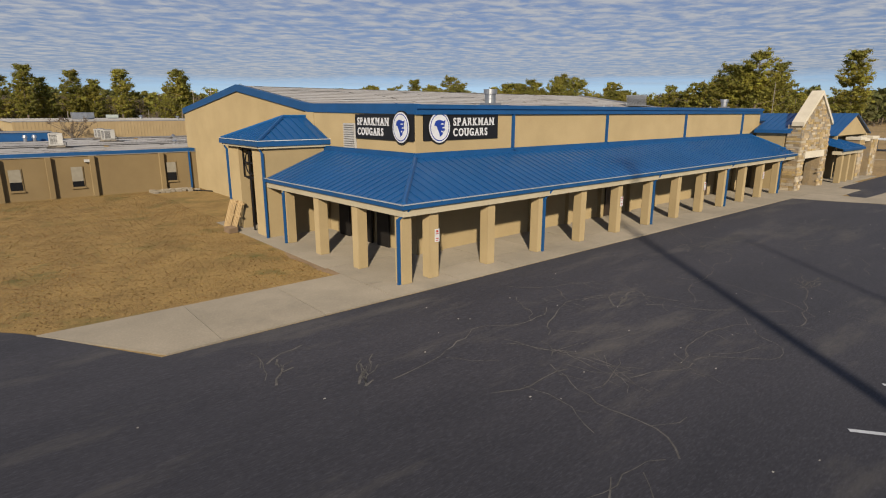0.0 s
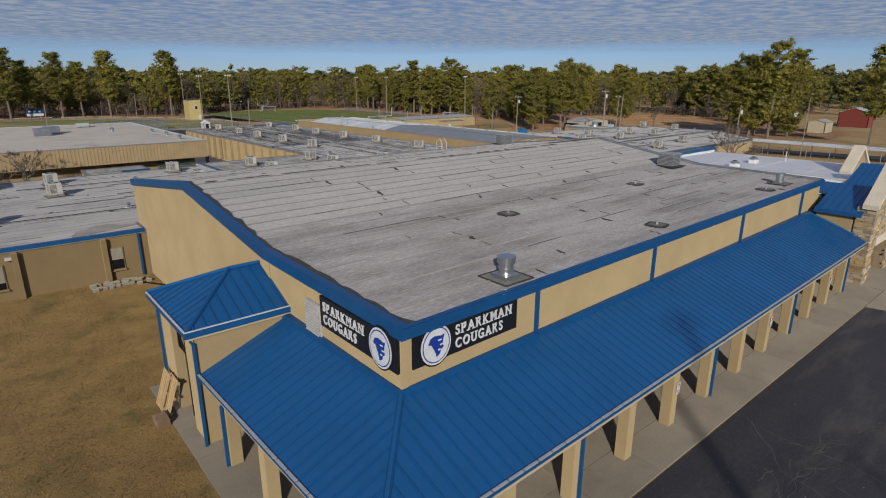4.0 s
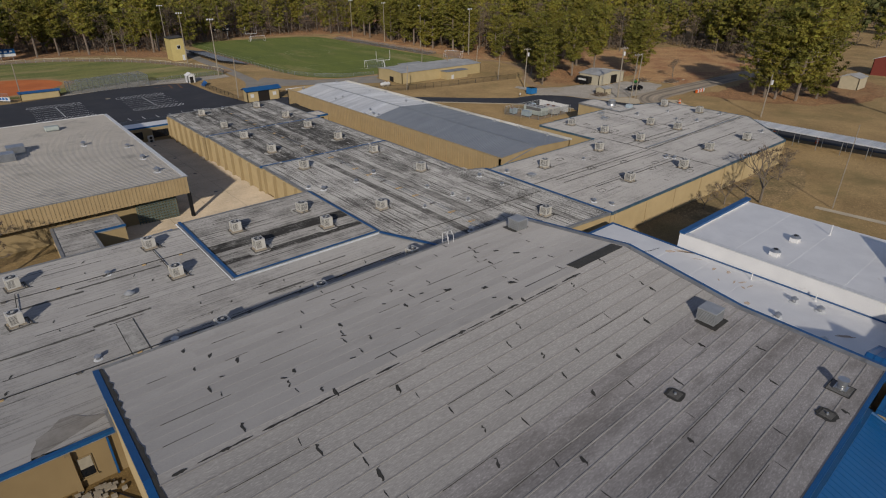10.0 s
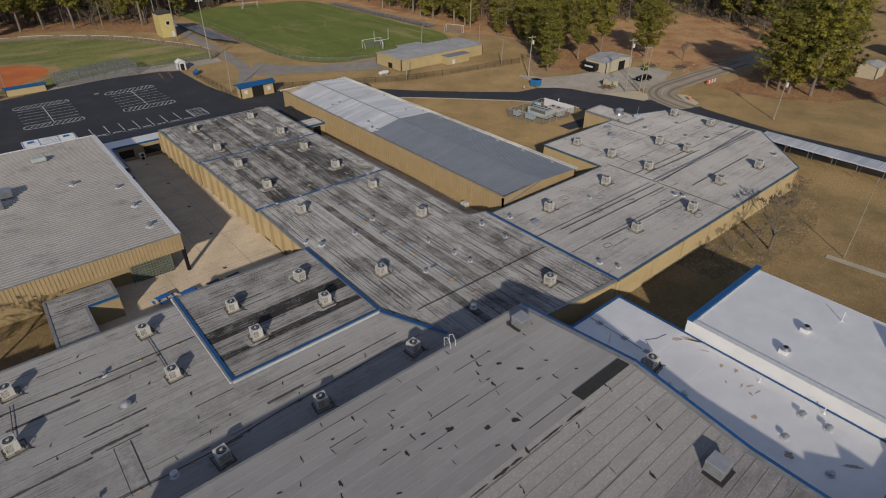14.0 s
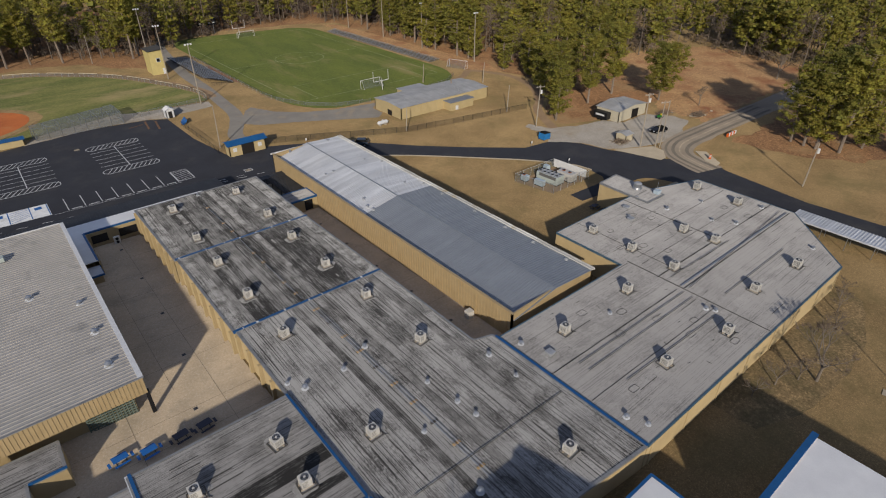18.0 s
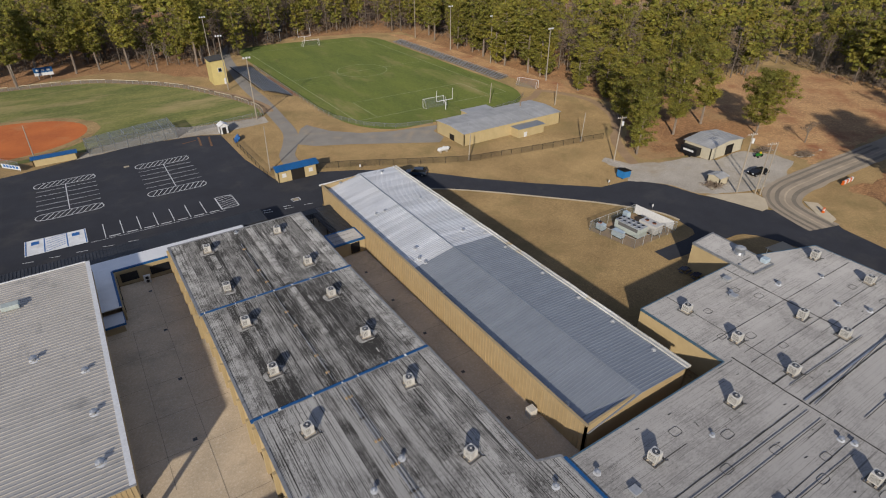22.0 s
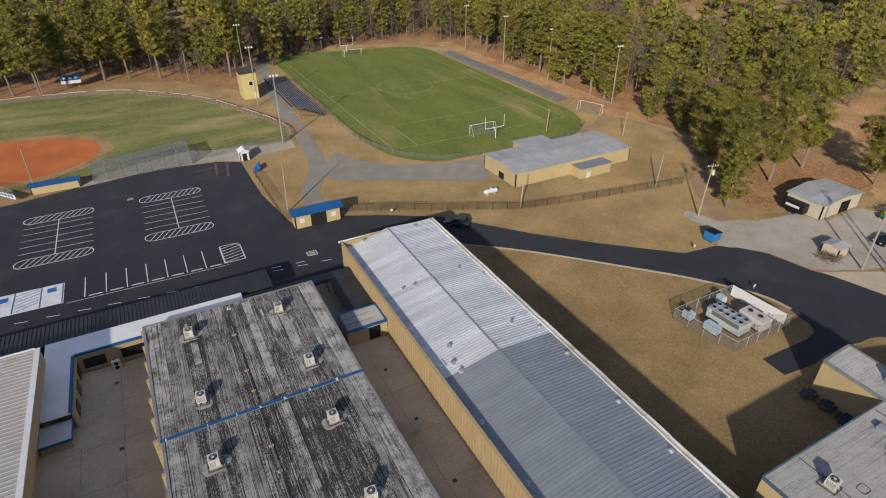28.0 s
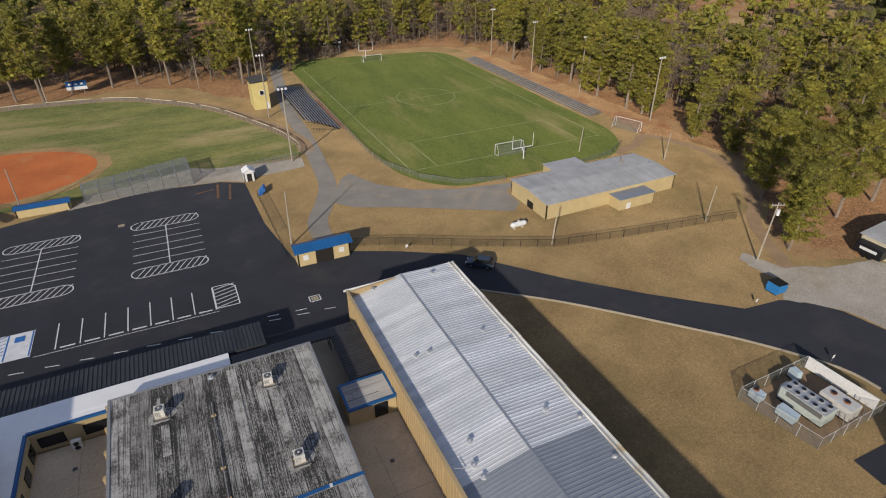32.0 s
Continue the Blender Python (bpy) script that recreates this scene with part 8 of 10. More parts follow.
vents = [(54.5, 81.0, ZN), (50.6, 79.3, ZN), (45.8, 79.5, ZN), (44.6, 81.4, ZN), (56.7, 71.6, ZN), (57.4, 67.3, ZN), (52.2, 66.4, ZN), (57.7, 64.7, ZN), (65.0, 70.4, ZN), (65.0, 66.0, ZN), (51.9, 57.8, ZN), (52.0, 54.4, ZN), (53.5, 135.2, ZN),
         (106.8, 80.0, ZE), (121.4, 75.0, ZE), (114.3, 77.4, ZE), (116.4, 70.3, ZE), (118.4, 67.2, ZE), (127.2, 67.0, ZE), (114.1, 83.3, ZE), (93.0, 58.6, ZE), (93.6, 57.6, ZE), (82.6, 66.1, ZE), (70.4, 52.5, ZE), (69.5, 54.5, ZE), (69.4, 69.4, ZE), (119.7, 55.8, ZE),
         (62.9, 29.0, 3.31), (63.0, 27.0, 3.31), (59.4, 28.9, 3.31), (58.5, 25.2, 3.31), (57.45, 38.0, 3.31), (57.5, 36.6, 3.31),
         (76.1, 128.4, 2.95), (77.7, 128.1, 3.25), (85.2, 128.5, 3.62), (76.0, 114.5, 2.93), (75.1, 111.9, 2.76), (75.3, 110.4, 2.8), (84.9, 114.2, 3.63), (76.1, 143.6, 2.95), (84.9, 142.9, 3.62), (25.1, 114.5, 5.1), (29.9, 109.3, 5.1), (30.1, 101.8, 5.1), (30.0, 94.6, 5.1), (19.0, 72.0, ZW), (20.5, 57.0, ZW), (15.5, 58.4, ZW), (-2, 60, ZW), (1.5, 71, ZW)]
place(roof_vent(), [pose(x, y, z, 0, 0, rng.uniform(0, 90)) @ Matrix.Diagonal((s * 1.15, s * 1.15, s * 0.85, 1)) for x, y, z in vents for s in (rng.uniform(0.8, 1.25) * (1.4 if z > 5 else 1.0),)])
for x, y in ((68.1, 33.0), (72.8, 33.0)):
    cv = thing("curb_vent", "white curbed roof vent with a dark mushroom cap", "vent", (x, y, 4.56), "curbed vents")
    boxpart("curb", (x - 0.4, x + 0.4, y - 0.4, y + 0.4, 4.56, 5.0), WHITEROOF, cv, bevel=0.03)
    tubepart("cap", (x, y, 5.0), (x, y, 5.2), 0.5, STEEL, cv, 0.3, 16)
    tubepart("throat", (x, y, 5.2), (x, y, 5.26), 0.2, BLACK, cv, n=12)
for x, y in ((106.2, 79.2), (109.2, 82.2), (70.8, 66.0)):
    cv = thing("curb_vent", "square galvanised curb vent on a pale pad", "vent", (x, y, ZE), "curbed vents")
    boxpart("pad", (x - 0.85, x + 0.85, y - 0.7, y + 0.7, ZE + 0.002, ZE + 0.03), SPLASH, cv)
    boxpart("curb", (x - 0.42, x + 0.42, y - 0.42, y + 0.42, ZE, ZE + 0.3), VENTGREY, cv, bevel=0.03)
    boxpart("lid", (x - 0.5, x + 0.5, y - 0.5, y + 0.5, ZE + 0.3, ZE + 0.42), VENTGREY, cv, bevel=0.04)
# little knob vents down both eaves of the metal building
knob = thing("eave_vent", "small capped vent along the metal roof's eave", "vent", (0, 0, 0), "eave vents")
tubepart("knob", (0, 0, -0.1), (0, 0, 0.30), 0.16, VENTGREY, knob, 0.16, 10)
tubepart("cap", (0, 0, 0.24), (0, 0, 0.40), 0.30, VENTGREY, knob, 0.14, 12)
tubepart("flashing", (0, 0, 0.04), (0, 0, 0.09), 0.34, GALV, knob, 0.26, 10)
place(knob, [pose(x, y, 3.42 if x > 80 else 2.4) for x, ys in ((87.6, (77.7, 84.2, 90.4, 97.7, 106.4, 111.9, 125.7)), (73.6, (77.8, 86.1, 94.6, 103)) ) for y in ys])
tv = thing("turbine_fan", "large galvanised roof exhaust fan on the annex", "exhaust fan", (0, 0, 0))
tubepart("curb", (0, 0, 0), (0, 0, 0.35), 0.9, STEEL, tv, 0.8, 16)
tubepart("drum", (0, 0, 0.35), (0, 0, 1.0), 0.72, STEEL, tv, n=18)
tubepart("bonnet", (0, 0, 1.0), (0, 0, 1.2), 0.78, VENTGREY, tv, 0.45, 18)
tv.matrix_basis = pose(117.2, 85.4, 3.22)
mv = thing("roof_unit", "boxy pale roof unit with a mast", "roof unit", (118.2, 81.9, 3.22))
boxpart("body", (117.5, 118.6, 81.3, 82.3, 3.22, 3.9), PALEBLUE, mv, bevel=0.04)
tubepart("mast", (118.4, 82.1, 3.9), (118.4, 82.1, 5.4), 0.03, STEEL, mv, n=5)


PADGREY = material("felt_pad", (0.17, 0.165, 0.16), (0.07, 0.068, 0.065), 0.95, scale=1.2, fine=9, fine_mix=0.35, bump=0.3)


def stack(at, s, label):
    v = thing("exhaust_stack", label, "exhaust stack", (0, 0, 0), "exhaust stacks")
    boxpart("tar_pad", (-0.95, 0.95, -0.95, 0.95, 0.0, 0.05), PADGREY, v, "cracked grey felt pad")
    for a, b in (((-0.95, -0.95), (0.95, -0.95)), ((0.95, -0.95), (0.95, 0.95)), ((0.95, 0.95), (-0.95, 0.95)), ((-0.95, 0.95), (-0.95, -0.95))):
        tubepart("tar_bead", (*a, 0.05), (*b, 0.05), 0.05, TAR, v, n=5)
    boxpart("curb", (-0.5, 0.5, -0.5, 0.5, 0.06, 0.28), STEEL, v)
    tubepart("pipe", (0, 0, 0.28), (0, 0, 0.95), 0.36, STEEL, v, n=20)
    tubepart("collar", (0, 0, 0.62), (0, 0, 0.67), 0.40, STEEL, v, n=20)
    tubepart("hood", (0, 0, 0.95), (0, 0, 1.3), 0.45, STEEL, v, n=20)
    tubepart("rim", (0, 0, 1.28), (0, 0, 1.34), 0.47, STEEL, v, n=20)
    v.matrix_basis = pose(*at) @ Matrix.Diagonal((s, s, s * 0.82, 1))


stack((20.2, 20.45, 6.52), 0.74, "shiny steel exhaust stack on a tar pad")
stack((48.4, 21.7, 6.56), 0.66, "shiny steel exhaust stack near the hall's far eave")


def boxvent(at, label):
    v = thing("box_vent", label, "vent", (0, 0, 0), "box vents")
    boxpart("tar_pad", (-0.95, 0.95, -0.95, 0.95, 0.0, 0.05), TAR, v)
    boxpart("core", (-0.58, 0.58, -0.58, 0.58, 0.05, 1.0), COIL, v)
    for z in np.linspace(0.1, 0.92, 9):
        bm = bmesh.new()
        prism(bm, [(-0.66, -0.66, z), (0.66, -0.66, z), (0.66, 0.66, z), (-0.66, 0.66, z)], (0, 0, 0.05))
        part("louvre", bm, VENTGREY, v)
    boxpart("lid", (-0.68, 0.68, -0.68, 0.68, 0.98, 1.06), VENTGREY, v, bevel=0.02)
    v.matrix_basis = pose(*at)


boxvent((49.1, 30.2, 6.76), "galvanised box vent on the hall roof")
boxvent((50.2, 49.6, 6.82), "galvanised box vent near the hall's rear eave")
DRAINGREY = material("sooty_felt", (0.13, 0.125, 0.12), (0.06, 0.058, 0.055), 0.95, scale=1.5, fine=10, fine_mix=0.3, bump=0.2)
for x, y in ((27.3, 27.1), (40.3, 27.7), (31.4, 21.0), (45.4, 21.4)):
    dr = thing("roof_drain", "square tar-sealed roof drain", "roof drain", (0, 0, 0), "roof drains")
    bm = bmesh.new()
    prism(bm, [(r_ * math.cos(t_), r_ * 0.95 * math.sin(t_), 0) for t_, r_ in ((2 * math.pi * q / 20, rng.uniform(0.72, 0.86) * (1 + 0.16 * abs(math.sin(2 * (2 * math.pi * q / 20))))) for q in range(20))], (0, 0, 0.03))
    part("tar_pad", bm, TAR, dr)
    boxpart("sump", (-0.5, 0.5, -0.48, 0.48, 0.03, 0.045), DRAINGREY, dr)
    tubepart("strainer", (0, 0, 0.04), (0, 0, 0.16), 0.13, STEEL, dr, 0.08, 8)
    dr.matrix_basis = pose(x, y, roof_z(y) + 0.03, 0, 0, rng.uniform(-8, 8)) @ Matrix.Diagonal((0.68, 0.68, 1, 1))
lad = thing("roof_ladder", "white ladder hoops at the hall's rear eave", "ladder", (43.6, 52.4, 3.3))
for x in (43.3, 43.9):
    bm = bmesh.new()
    pipe(bm, [(x, 52.45, 3.3), (x, 52.45, 7.3), (x, 52.0, 7.6), (x, 51.6, 7.2), (x, 51.6, 6.55)], 0.03, 5)
    part("rail", bm, WHITE, lad)
for z in np.arange(3.6, 7.0, 0.35):
    tubepart("rung", (43.3, 52.45, z), (43.9, 52.45, z), 0.02, WHITE, lad, n=5)

# pipe runs with sleepers, tar seams and patches over the flat roofs
def pipe_run(a, b, z, parent, mat=None, sleepers=True):
    va, vb = Vector((*a, z + 0.14)), Vector((*b, z + 0.14))
    tubepart("pipe_run", va, vb, 0.035, mat or STEEL, parent, n=5)
    if sleepers:
        n = int((vb - va).length / 3.3)
        d = (vb - va).normalized()
        s = Vector((-d.y, d.x, 0)) * 0.24
        for k in range(n):
            c = va + (vb - va) * (k + 0.5) / n
            bm = bmesh.new()
            w = d * 0.13
            lo = Vector((0, 0, -0.14))
            prism(bm, [c - s - w + lo, c + s - w + lo, c + s + w + lo, c - s + w + lo], (0, 0, 0.11))
            part("sleeper", bm, CURBWOOD if k % 3 == 2 else RAW, parent)


pipe_run((53.6, 58), (53.4, 93), ZN, spine)
pipe_run((54.0, 58), (53.8, 93), ZN, spine)
pipe_run((53.2, 94.5), (53.1, 115), ZN, mid)
pipe_run((53.2, 116.5), (53.1, 131), ZN, rear)
pipe_run((47, 61.2), (67, 61.0), ZN, spine, TAR, False)
for a, b in (((72, 62.6), (94, 62.4)), ((95.5, 62.4), (128, 64.4)), ((72, 61.2), (94, 61)), ((96, 65.5), (112, 65.2)), ((74, 57.5), (92, 57)), ((98, 58.5), (116, 58.6))):
    pipe_run(a, b, ZE, east, TAR, False)
for a, b, w in (((94.9, 51.2), (94.9, 72), 0.16), ((94.6, 66.8), (129.6, 66.6), 0.16), ((68.4, 63.6), (94, 63.4), 0.12), ((111.5, 66.7), (111.5, 84.2), 0.16), ((95.1, 62.9), (129, 63.1), 0.14), ((98.5, 66.8), (98.5, 84.2), 0.08), ((68.6, 58.2), (94.4, 58.0), 0.07), ((96, 70.2), (128, 70.0), 0.06), ((95.6, 75.0), (128.8, 74.8), 0.07)):
    va, vb = Vector(a), Vector(b)
    d = (vb - va).normalized()
    s = Vector((-d.y, d.x)) * w / 2
    n = int((vb - va).length / 0.8)
    up = [va + (vb - va) * q / n + s * rng.uniform(0.4, 1.3) for q in range(n + 1)]
    dn = [va + (vb - va) * q / n - s * rng.uniform(0.4, 1.3) for q in range(n + 1)]
    bm = bmesh.new()
    prism(bm, [(*q, ZE + 0.012) for q in up + dn[::-1]], (0, 0, 0.02))
    part("tar_seam", bm, TAR, east)
bm = bmesh.new()
box(bm, 95.2, 128.5, 63.36, 63.54, ZE + 0.01, ZE + 0.14)
part("expansion_cap", bm, STEEL, east)
# blue strips between the bays, and drooping edge metal round the inner bay
for (x0, x1, y0, y1, z0, z1), par in (((43.3, 65.2, 115.45, 115.8, 3.0, 3.2), rear), ((43.4, 65.4, 93.6, 93.95, 3.0, 3.22), mid), ((67.85, 68.2, 51.0, 72.4, 2.95, 3.22), east), ((27.7, 28.0, 63.6, 79.9, 3.3, 3.54), cafe), ((28.0, 43.7, 63.6, 63.82, 3.3, 3.54), cafe), ((43.55, 43.82, 63.82, 79.7, 3.1, 3.5), cafe)):
    boxpart("edge_strip", (x0, x1, y0, y1, z0, z1), BLUETRIM, par)
bm = bmesh.new()
prism(bm, [(43.6, 63.5, 3.2), (43.9, 63.7, 3.2), (47.0, 56.3, 3.2), (46.7, 56.1, 3.2)], (0, 0, 0.22))
part("edge_strip", bm, BLUETRIM, cafe)
for par, y0 in ((rear, 115.62), (mid, 93.77)):
    for k in range(7):
        x = 44.2 + 3.0 * k + rng.uniform(-0.8, 0.8)
        boxpart("strip_joint", (x, x + rng.uniform(0.08, 0.3), y0 - 0.19, y0 + rng.uniform(0.0, 0.19), 3.0, 3.235), BAYWHITE, par)
for dims in ((27.42, 27.69, 63.5, 79.9, 3.3, 3.40), (27.69, 43.6, 63.33, 63.59, 3.3, 3.40)):
    boxpart("flashing", dims, BAYWHITE, cafe, "pale painted flashing")
DARKSTRIP = material("dark_roof_strip", (0.10, 0.097, 0.093), (0.05, 0.048, 0.046), 0.95, scale=0.8, fine=12, fine_mix=0.35, bump=0.3, stain=(0.22, 0.215, 0.21), stain_scale=1.2, stain_spread=(0.55, 0.75))
PALESTRIP = BAYEDGE
for par, x0, x1, y0, y1, z, across, items in ((spine, 45, 66, 56, 92, ZN, 0, 16), (mid, 45, 64, 95, 115, ZN, 0, 9), (rear, 45, 64, 117, 135, ZN, 0, 9), (cafe, 29, 42.5, 65, 78.5, ZP, 1, 9), (west, 2, 26, 53, 77, ZW, 1, 5), (west, 28, 45, 53.5, 62.5, ZW, 1, 3)):
    for k in range(items):
        L, w = rng.uniform(0.8, 6.0), rng.choice((0.08, 0.10, 0.14, 0.3))
        cx, cy = rng.uniform(x0, x1), rng.uniform(y0, y1)
        hx, hy = (w / 2, L / 2) if across == 0 else (L / 2, w / 2)
        dims = (max(x0, cx - hx), min(x1, cx + hx), max(y0, cy - hy), min(y1, cy + hy), z + 0.004, z + 0.016 + 0.0015 * (k % 7))
        dark = rng.random() < (0.75 if par in (spine, cafe, west) else 0.35)
        boxpart("roof_patch", dims, DARKSTRIP if dark else PALESTRIP, par)
boxpart("roof_patch", (57.2, 60.2, 78.5, 87.0, ZN + 0.003, ZN + 0.03), BLACKROOF, spine)
for dims in ((48.0, 48.8, 125.8, 130.1), (55.2, 56.2, 116.5, 135.6), (57.8, 58.9, 127.5, 131.5), (59.1, 60.2, 121.6, 129.0), (55.4, 56.2, 103.0, 114.9)):
    boxpart("roof_patch", (*dims, ZN + 0.003, ZN + 0.034), BAYEDGE, rear if dims[2] > 115 else mid)
for k in range(16):
    x, y = rng.uniform(72, 92), rng.uniform(53, 71)
    if k > 7:
        x, y = rng.uniform(96, 125), rng.uniform(66, 82)
    bm = bmesh.new()
    lw, lh = rng.uniform(0.55, 0.75), rng.uniform(0.38, 0.5)
    loop = [(x + lw * math.copysign(abs(math.cos(t_)) ** 0.5, math.cos(t_)), y + lh * math.copysign(abs(math.sin(t_)) ** 0.5, math.sin(t_))) for t_ in (2 * math.pi * (q + 0.5) / 16 for q in range(16))]
    for a, b in zip(loop, [*loop[1:], loop[0]]):
        tube(bm, (*a, ZE + 0.02), (*b, ZE + 0.02), 0.025, n=4)
    part("tar_outline", bm, TAR, east)
for k in range(46):
    x, y = (rng.uniform(70, 93), rng.uniform(52.5, 71)) if k % 2 else (rng.uniform(96, 127), rng.uniform(64, 79))
    p = part("tar_smear", rng.choice(SMEAR), TAR, east)
    p.matrix_basis = Matrix.Translation((x, y, ZE + 0.016)) @ pose(0, 0, 0, 0, 0, rng.choice((0, 90)) + rng.uniform(-12, 12)) @ Matrix.Diagonal((rng.uniform(0.3, 0.7), rng.uniform(0.3, 0.8), 1, 1))
RUSTWASH = material("rust_wash", (0.56, 0.47, 0.39), (0.24, 0.15, 0.10), 0.9, scale=3.0, fine=12, fine_mix=0.5, bump=0.05, spread=(0.25, 0.75))
for x, y, L, w, yaw in ((65.0, 39.6, 1.6, 0.22, -62), (64.7, 39.9, 1.2, 0.14, -58), (63.7, 41.0, 0.6, 0.3, -40), (63.5, 36.3, 0.35, 0.2, 0), (63.9, 35.1, 0.4, 0.22, 20), (62.9, 33.4, 0.5, 0.12, -30), (62.5, 33.9, 0.4, 0.10, 10),
                        (62.1, 32.9, 0.3, 0.12, 60), (62.7, 32.6, 0.45, 0.1, -10), (59.7, 31.5, 0.3, 0.26, 0), (61.8, 35.0, 0.3, 0.1, 40), (64.2, 38.4, 0.5, 0.1, -60), (58.0, 28.0, 0.45, 0.4, 0), (60.6, 24.4, 0.8, 0.2, -50)):
    bm = bmesh.new()
    prism(bm, [(L * math.cos(t_) * q_, w * math.sin(t_) * q_, 0) for t_, q_ in ((2 * math.pi * j / 14, rng.uniform(0.55, 1.1)) for j in range(14))], (0, 0, 0.004))
    p = part("rust_stain", bm, RUSTWASH, white_low)
    p.matrix_basis = Matrix.Translation((x, y, 3.312)) @ pose(0, 0, 0, 0, 0, yaw)
for k, (x, y) in enumerate(((59.9, 47.4), (59.84, 44.4), (59.84, 41.85))):
    boxpart("cable_pad", (x - 0.32, x + 0.32, y - 0.3, y + 0.3, 3.31, 3.34), VENTGREY, white_low, "dull grey metal pad under the cable" if k == 0 else "")
bm = bmesh.new()
pipe(bm, [(59.9, 48.6, 3.35), (59.84, 44.4, 3.35), (59.8, 41.4, 3.35)], 0.025, 5)
pipe(bm, [(58.2, 40.9, 3.34), (60.4, 41.6, 3.34), (61.2, 42.9, 3.34), (62.2, 42.3, 3.34), (63.5, 42.05, 3.34)], 0.02, 5)
part("cable", bm, BLACK, white_low)
for x, y, z in ((58.2, 45.0, 3.31), (64.6, 27.9, 3.31), (77.2, 31.3, 4.56), (64.1, 33.1, 3.31)):
    wp = thing("vent_pipe", "slim white plastic vent pipe on the white roof", "vent pipe", (x, y, z), "white vent pipes")
    tubepart("pipe", (x, y, z - 0.05), (x, y, z + (1.1 if y > 40 or x > 70 else 0.7)), 0.05, WHITE, wp, n=8)
    tubepart("boot", (x, y, z), (x, y, z + 0.08), 0.16, WHITEROOF, wp, 0.07, 10)

STAINED = felt("wet_stain", (0.31, 0.296, 0.28), (0.13, 0.12, 0.11), 0.35, "x", 0.1, 0.5, 0.3, 0.4, 0.8, 0.0, 0.5)
bm = bmesh.new()
prism(bm, [(10.4 + 0.1 * math.sin(3 * q), 50.25, 3.325) if q == 0 else (12.6 + 2.1 * math.cos(q * 0.35) * (1 + 0.12 * math.sin(q * 2.1)), 51.0 + 1.9 * max(-0.38, math.sin(q * 0.35)) * (1 + 0.2 * math.sin(q * 1.7)), 3.325) for q in range(18)], (0, 0, 0.006))
part("roof_stain", bm, STAINED, west)
boxpart("roof_board", (17.6, 18.8, 57.3, 62.5, ZW + 0.004, ZW + 0.03), SPLASH, west)
for x in (17.56, 18.8):
    boxpart("seam", (x, x + 0.05, 57.2, 62.6, ZW + 0.006, ZW + 0.036), TAR, west)

# tarred laps, pipes on blocks and specks of tar over the west wing
for x0, x1, y, w in ((16.1, 20.4, 63.3, 0.16), (16.0, 20.8, 65.35, 0.10), (16.1, 23.3, 70.8, 0.12), (9.6, 16.1, 62.75, 0.12), (-2, 6.5, 62.6, 0.12), (29, 38, 61.2, 0.07), (34, 43, 59.6, 0.06), (-6, 9.0, 69.0, 0.08)):
    bm = bmesh.new()
    up = [(x0 + (x1 - x0) * q / 12, y + w * rng.uniform(0.6, 1.3)) for q in range(13)]
    dn = [(x0 + (x1 - x0) * q / 12, y - w * rng.uniform(0.3, 1.2)) for q in range(13)]
    prism(bm, [(px, py, ZW + 0.014) for px, py in up + dn[::-1]], (0, 0, 0.02))
    part("tar_lap", bm, DARKSTRIP, west)
for line in (((9.0, 72.3), (17.0, 71.9), (27.2, 71.9)), ((2.0, 57.7), (12.1, 57.5), (24.0, 57.2), (29.1, 57.6), (42.5, 58.0)), ((11.9, 73.0), (11.6, 66.9)), ((23.6, 74.6), (23.7, 68.5))):
    for a, b in zip(line, line[1:]):
        pipe_run(a, b, ZW, west, TAR, False)
        n = max(1, int(math.hypot(b[0] - a[0], b[1] - a[1]) / 3.4))
        for k in range(n):
            q = (k + 0.5) / n
            cx, cy = a[0] + (b[0] - a[0]) * q, a[1] + (b[1] - a[1]) * q
            boxpart("pipe_block", (cx - 0.16, cx + 0.16, cy - 0.1, cy + 0.1, ZW + 0.01, ZW + 0.11), RAW if k % 3 else COIL, west)
for x, y in ((13.8, 66.2), (13.95, 64.5), (17.7, 76.3), (17.4, 73.7), (20.8, 70.3), (21.9, 68.3), (24.35, 64.6), (23.9, 61.5), (24.1, 59.3), (21.1, 58.5), (31.1, 60.5), (31.7, 58.5), (10.35, 60.1), (9.9, 58.2), (6.2, 64.0), (3.4, 68.8), (26.0, 60.0), (35.4, 61.6), (38.8, 58.8), (8.0, 71.0)):
    p = part("tar_smear", rng.choice(SMEAR), TAR, west)
    p.matrix_basis = Matrix.Translation((x, y, ZW + 0.016)) @ pose(0, 0, 0, 0, 0, rng.uniform(-25, 25)) @ Matrix.Diagonal((rng.uniform(0.4, 0.9), rng.uniform(0.4, 0.75), 1, 1))
dome = thing("roof_vent", "low domed steel vent on a pale pad", "vent", (19.6, 66.7, ZW), "roof vents")
bm = bmesh.new()
prism(bm, [(19.6 + 0.75 * q * math.cos(a), 66.7 + 0.6 * q * math.sin(a), ZW + 0.005) for a, q in ((2 * math.pi * j / 18, rng.uniform(0.85, 1.1)) for j in range(18))], (0, 0, 0.03))
part("pad", bm, SPLASH, dome)
tubepart("collar", (19.6, 66.7, ZW), (19.6, 66.7, ZW + 0.25), 0.26, STEEL, dome, n=14)
tubepart("hood", (19.6, 66.7, ZW + 0.25), (19.6, 66.7, ZW + 0.5), 0.46, VENTGREY, dome, 0.16, 16)

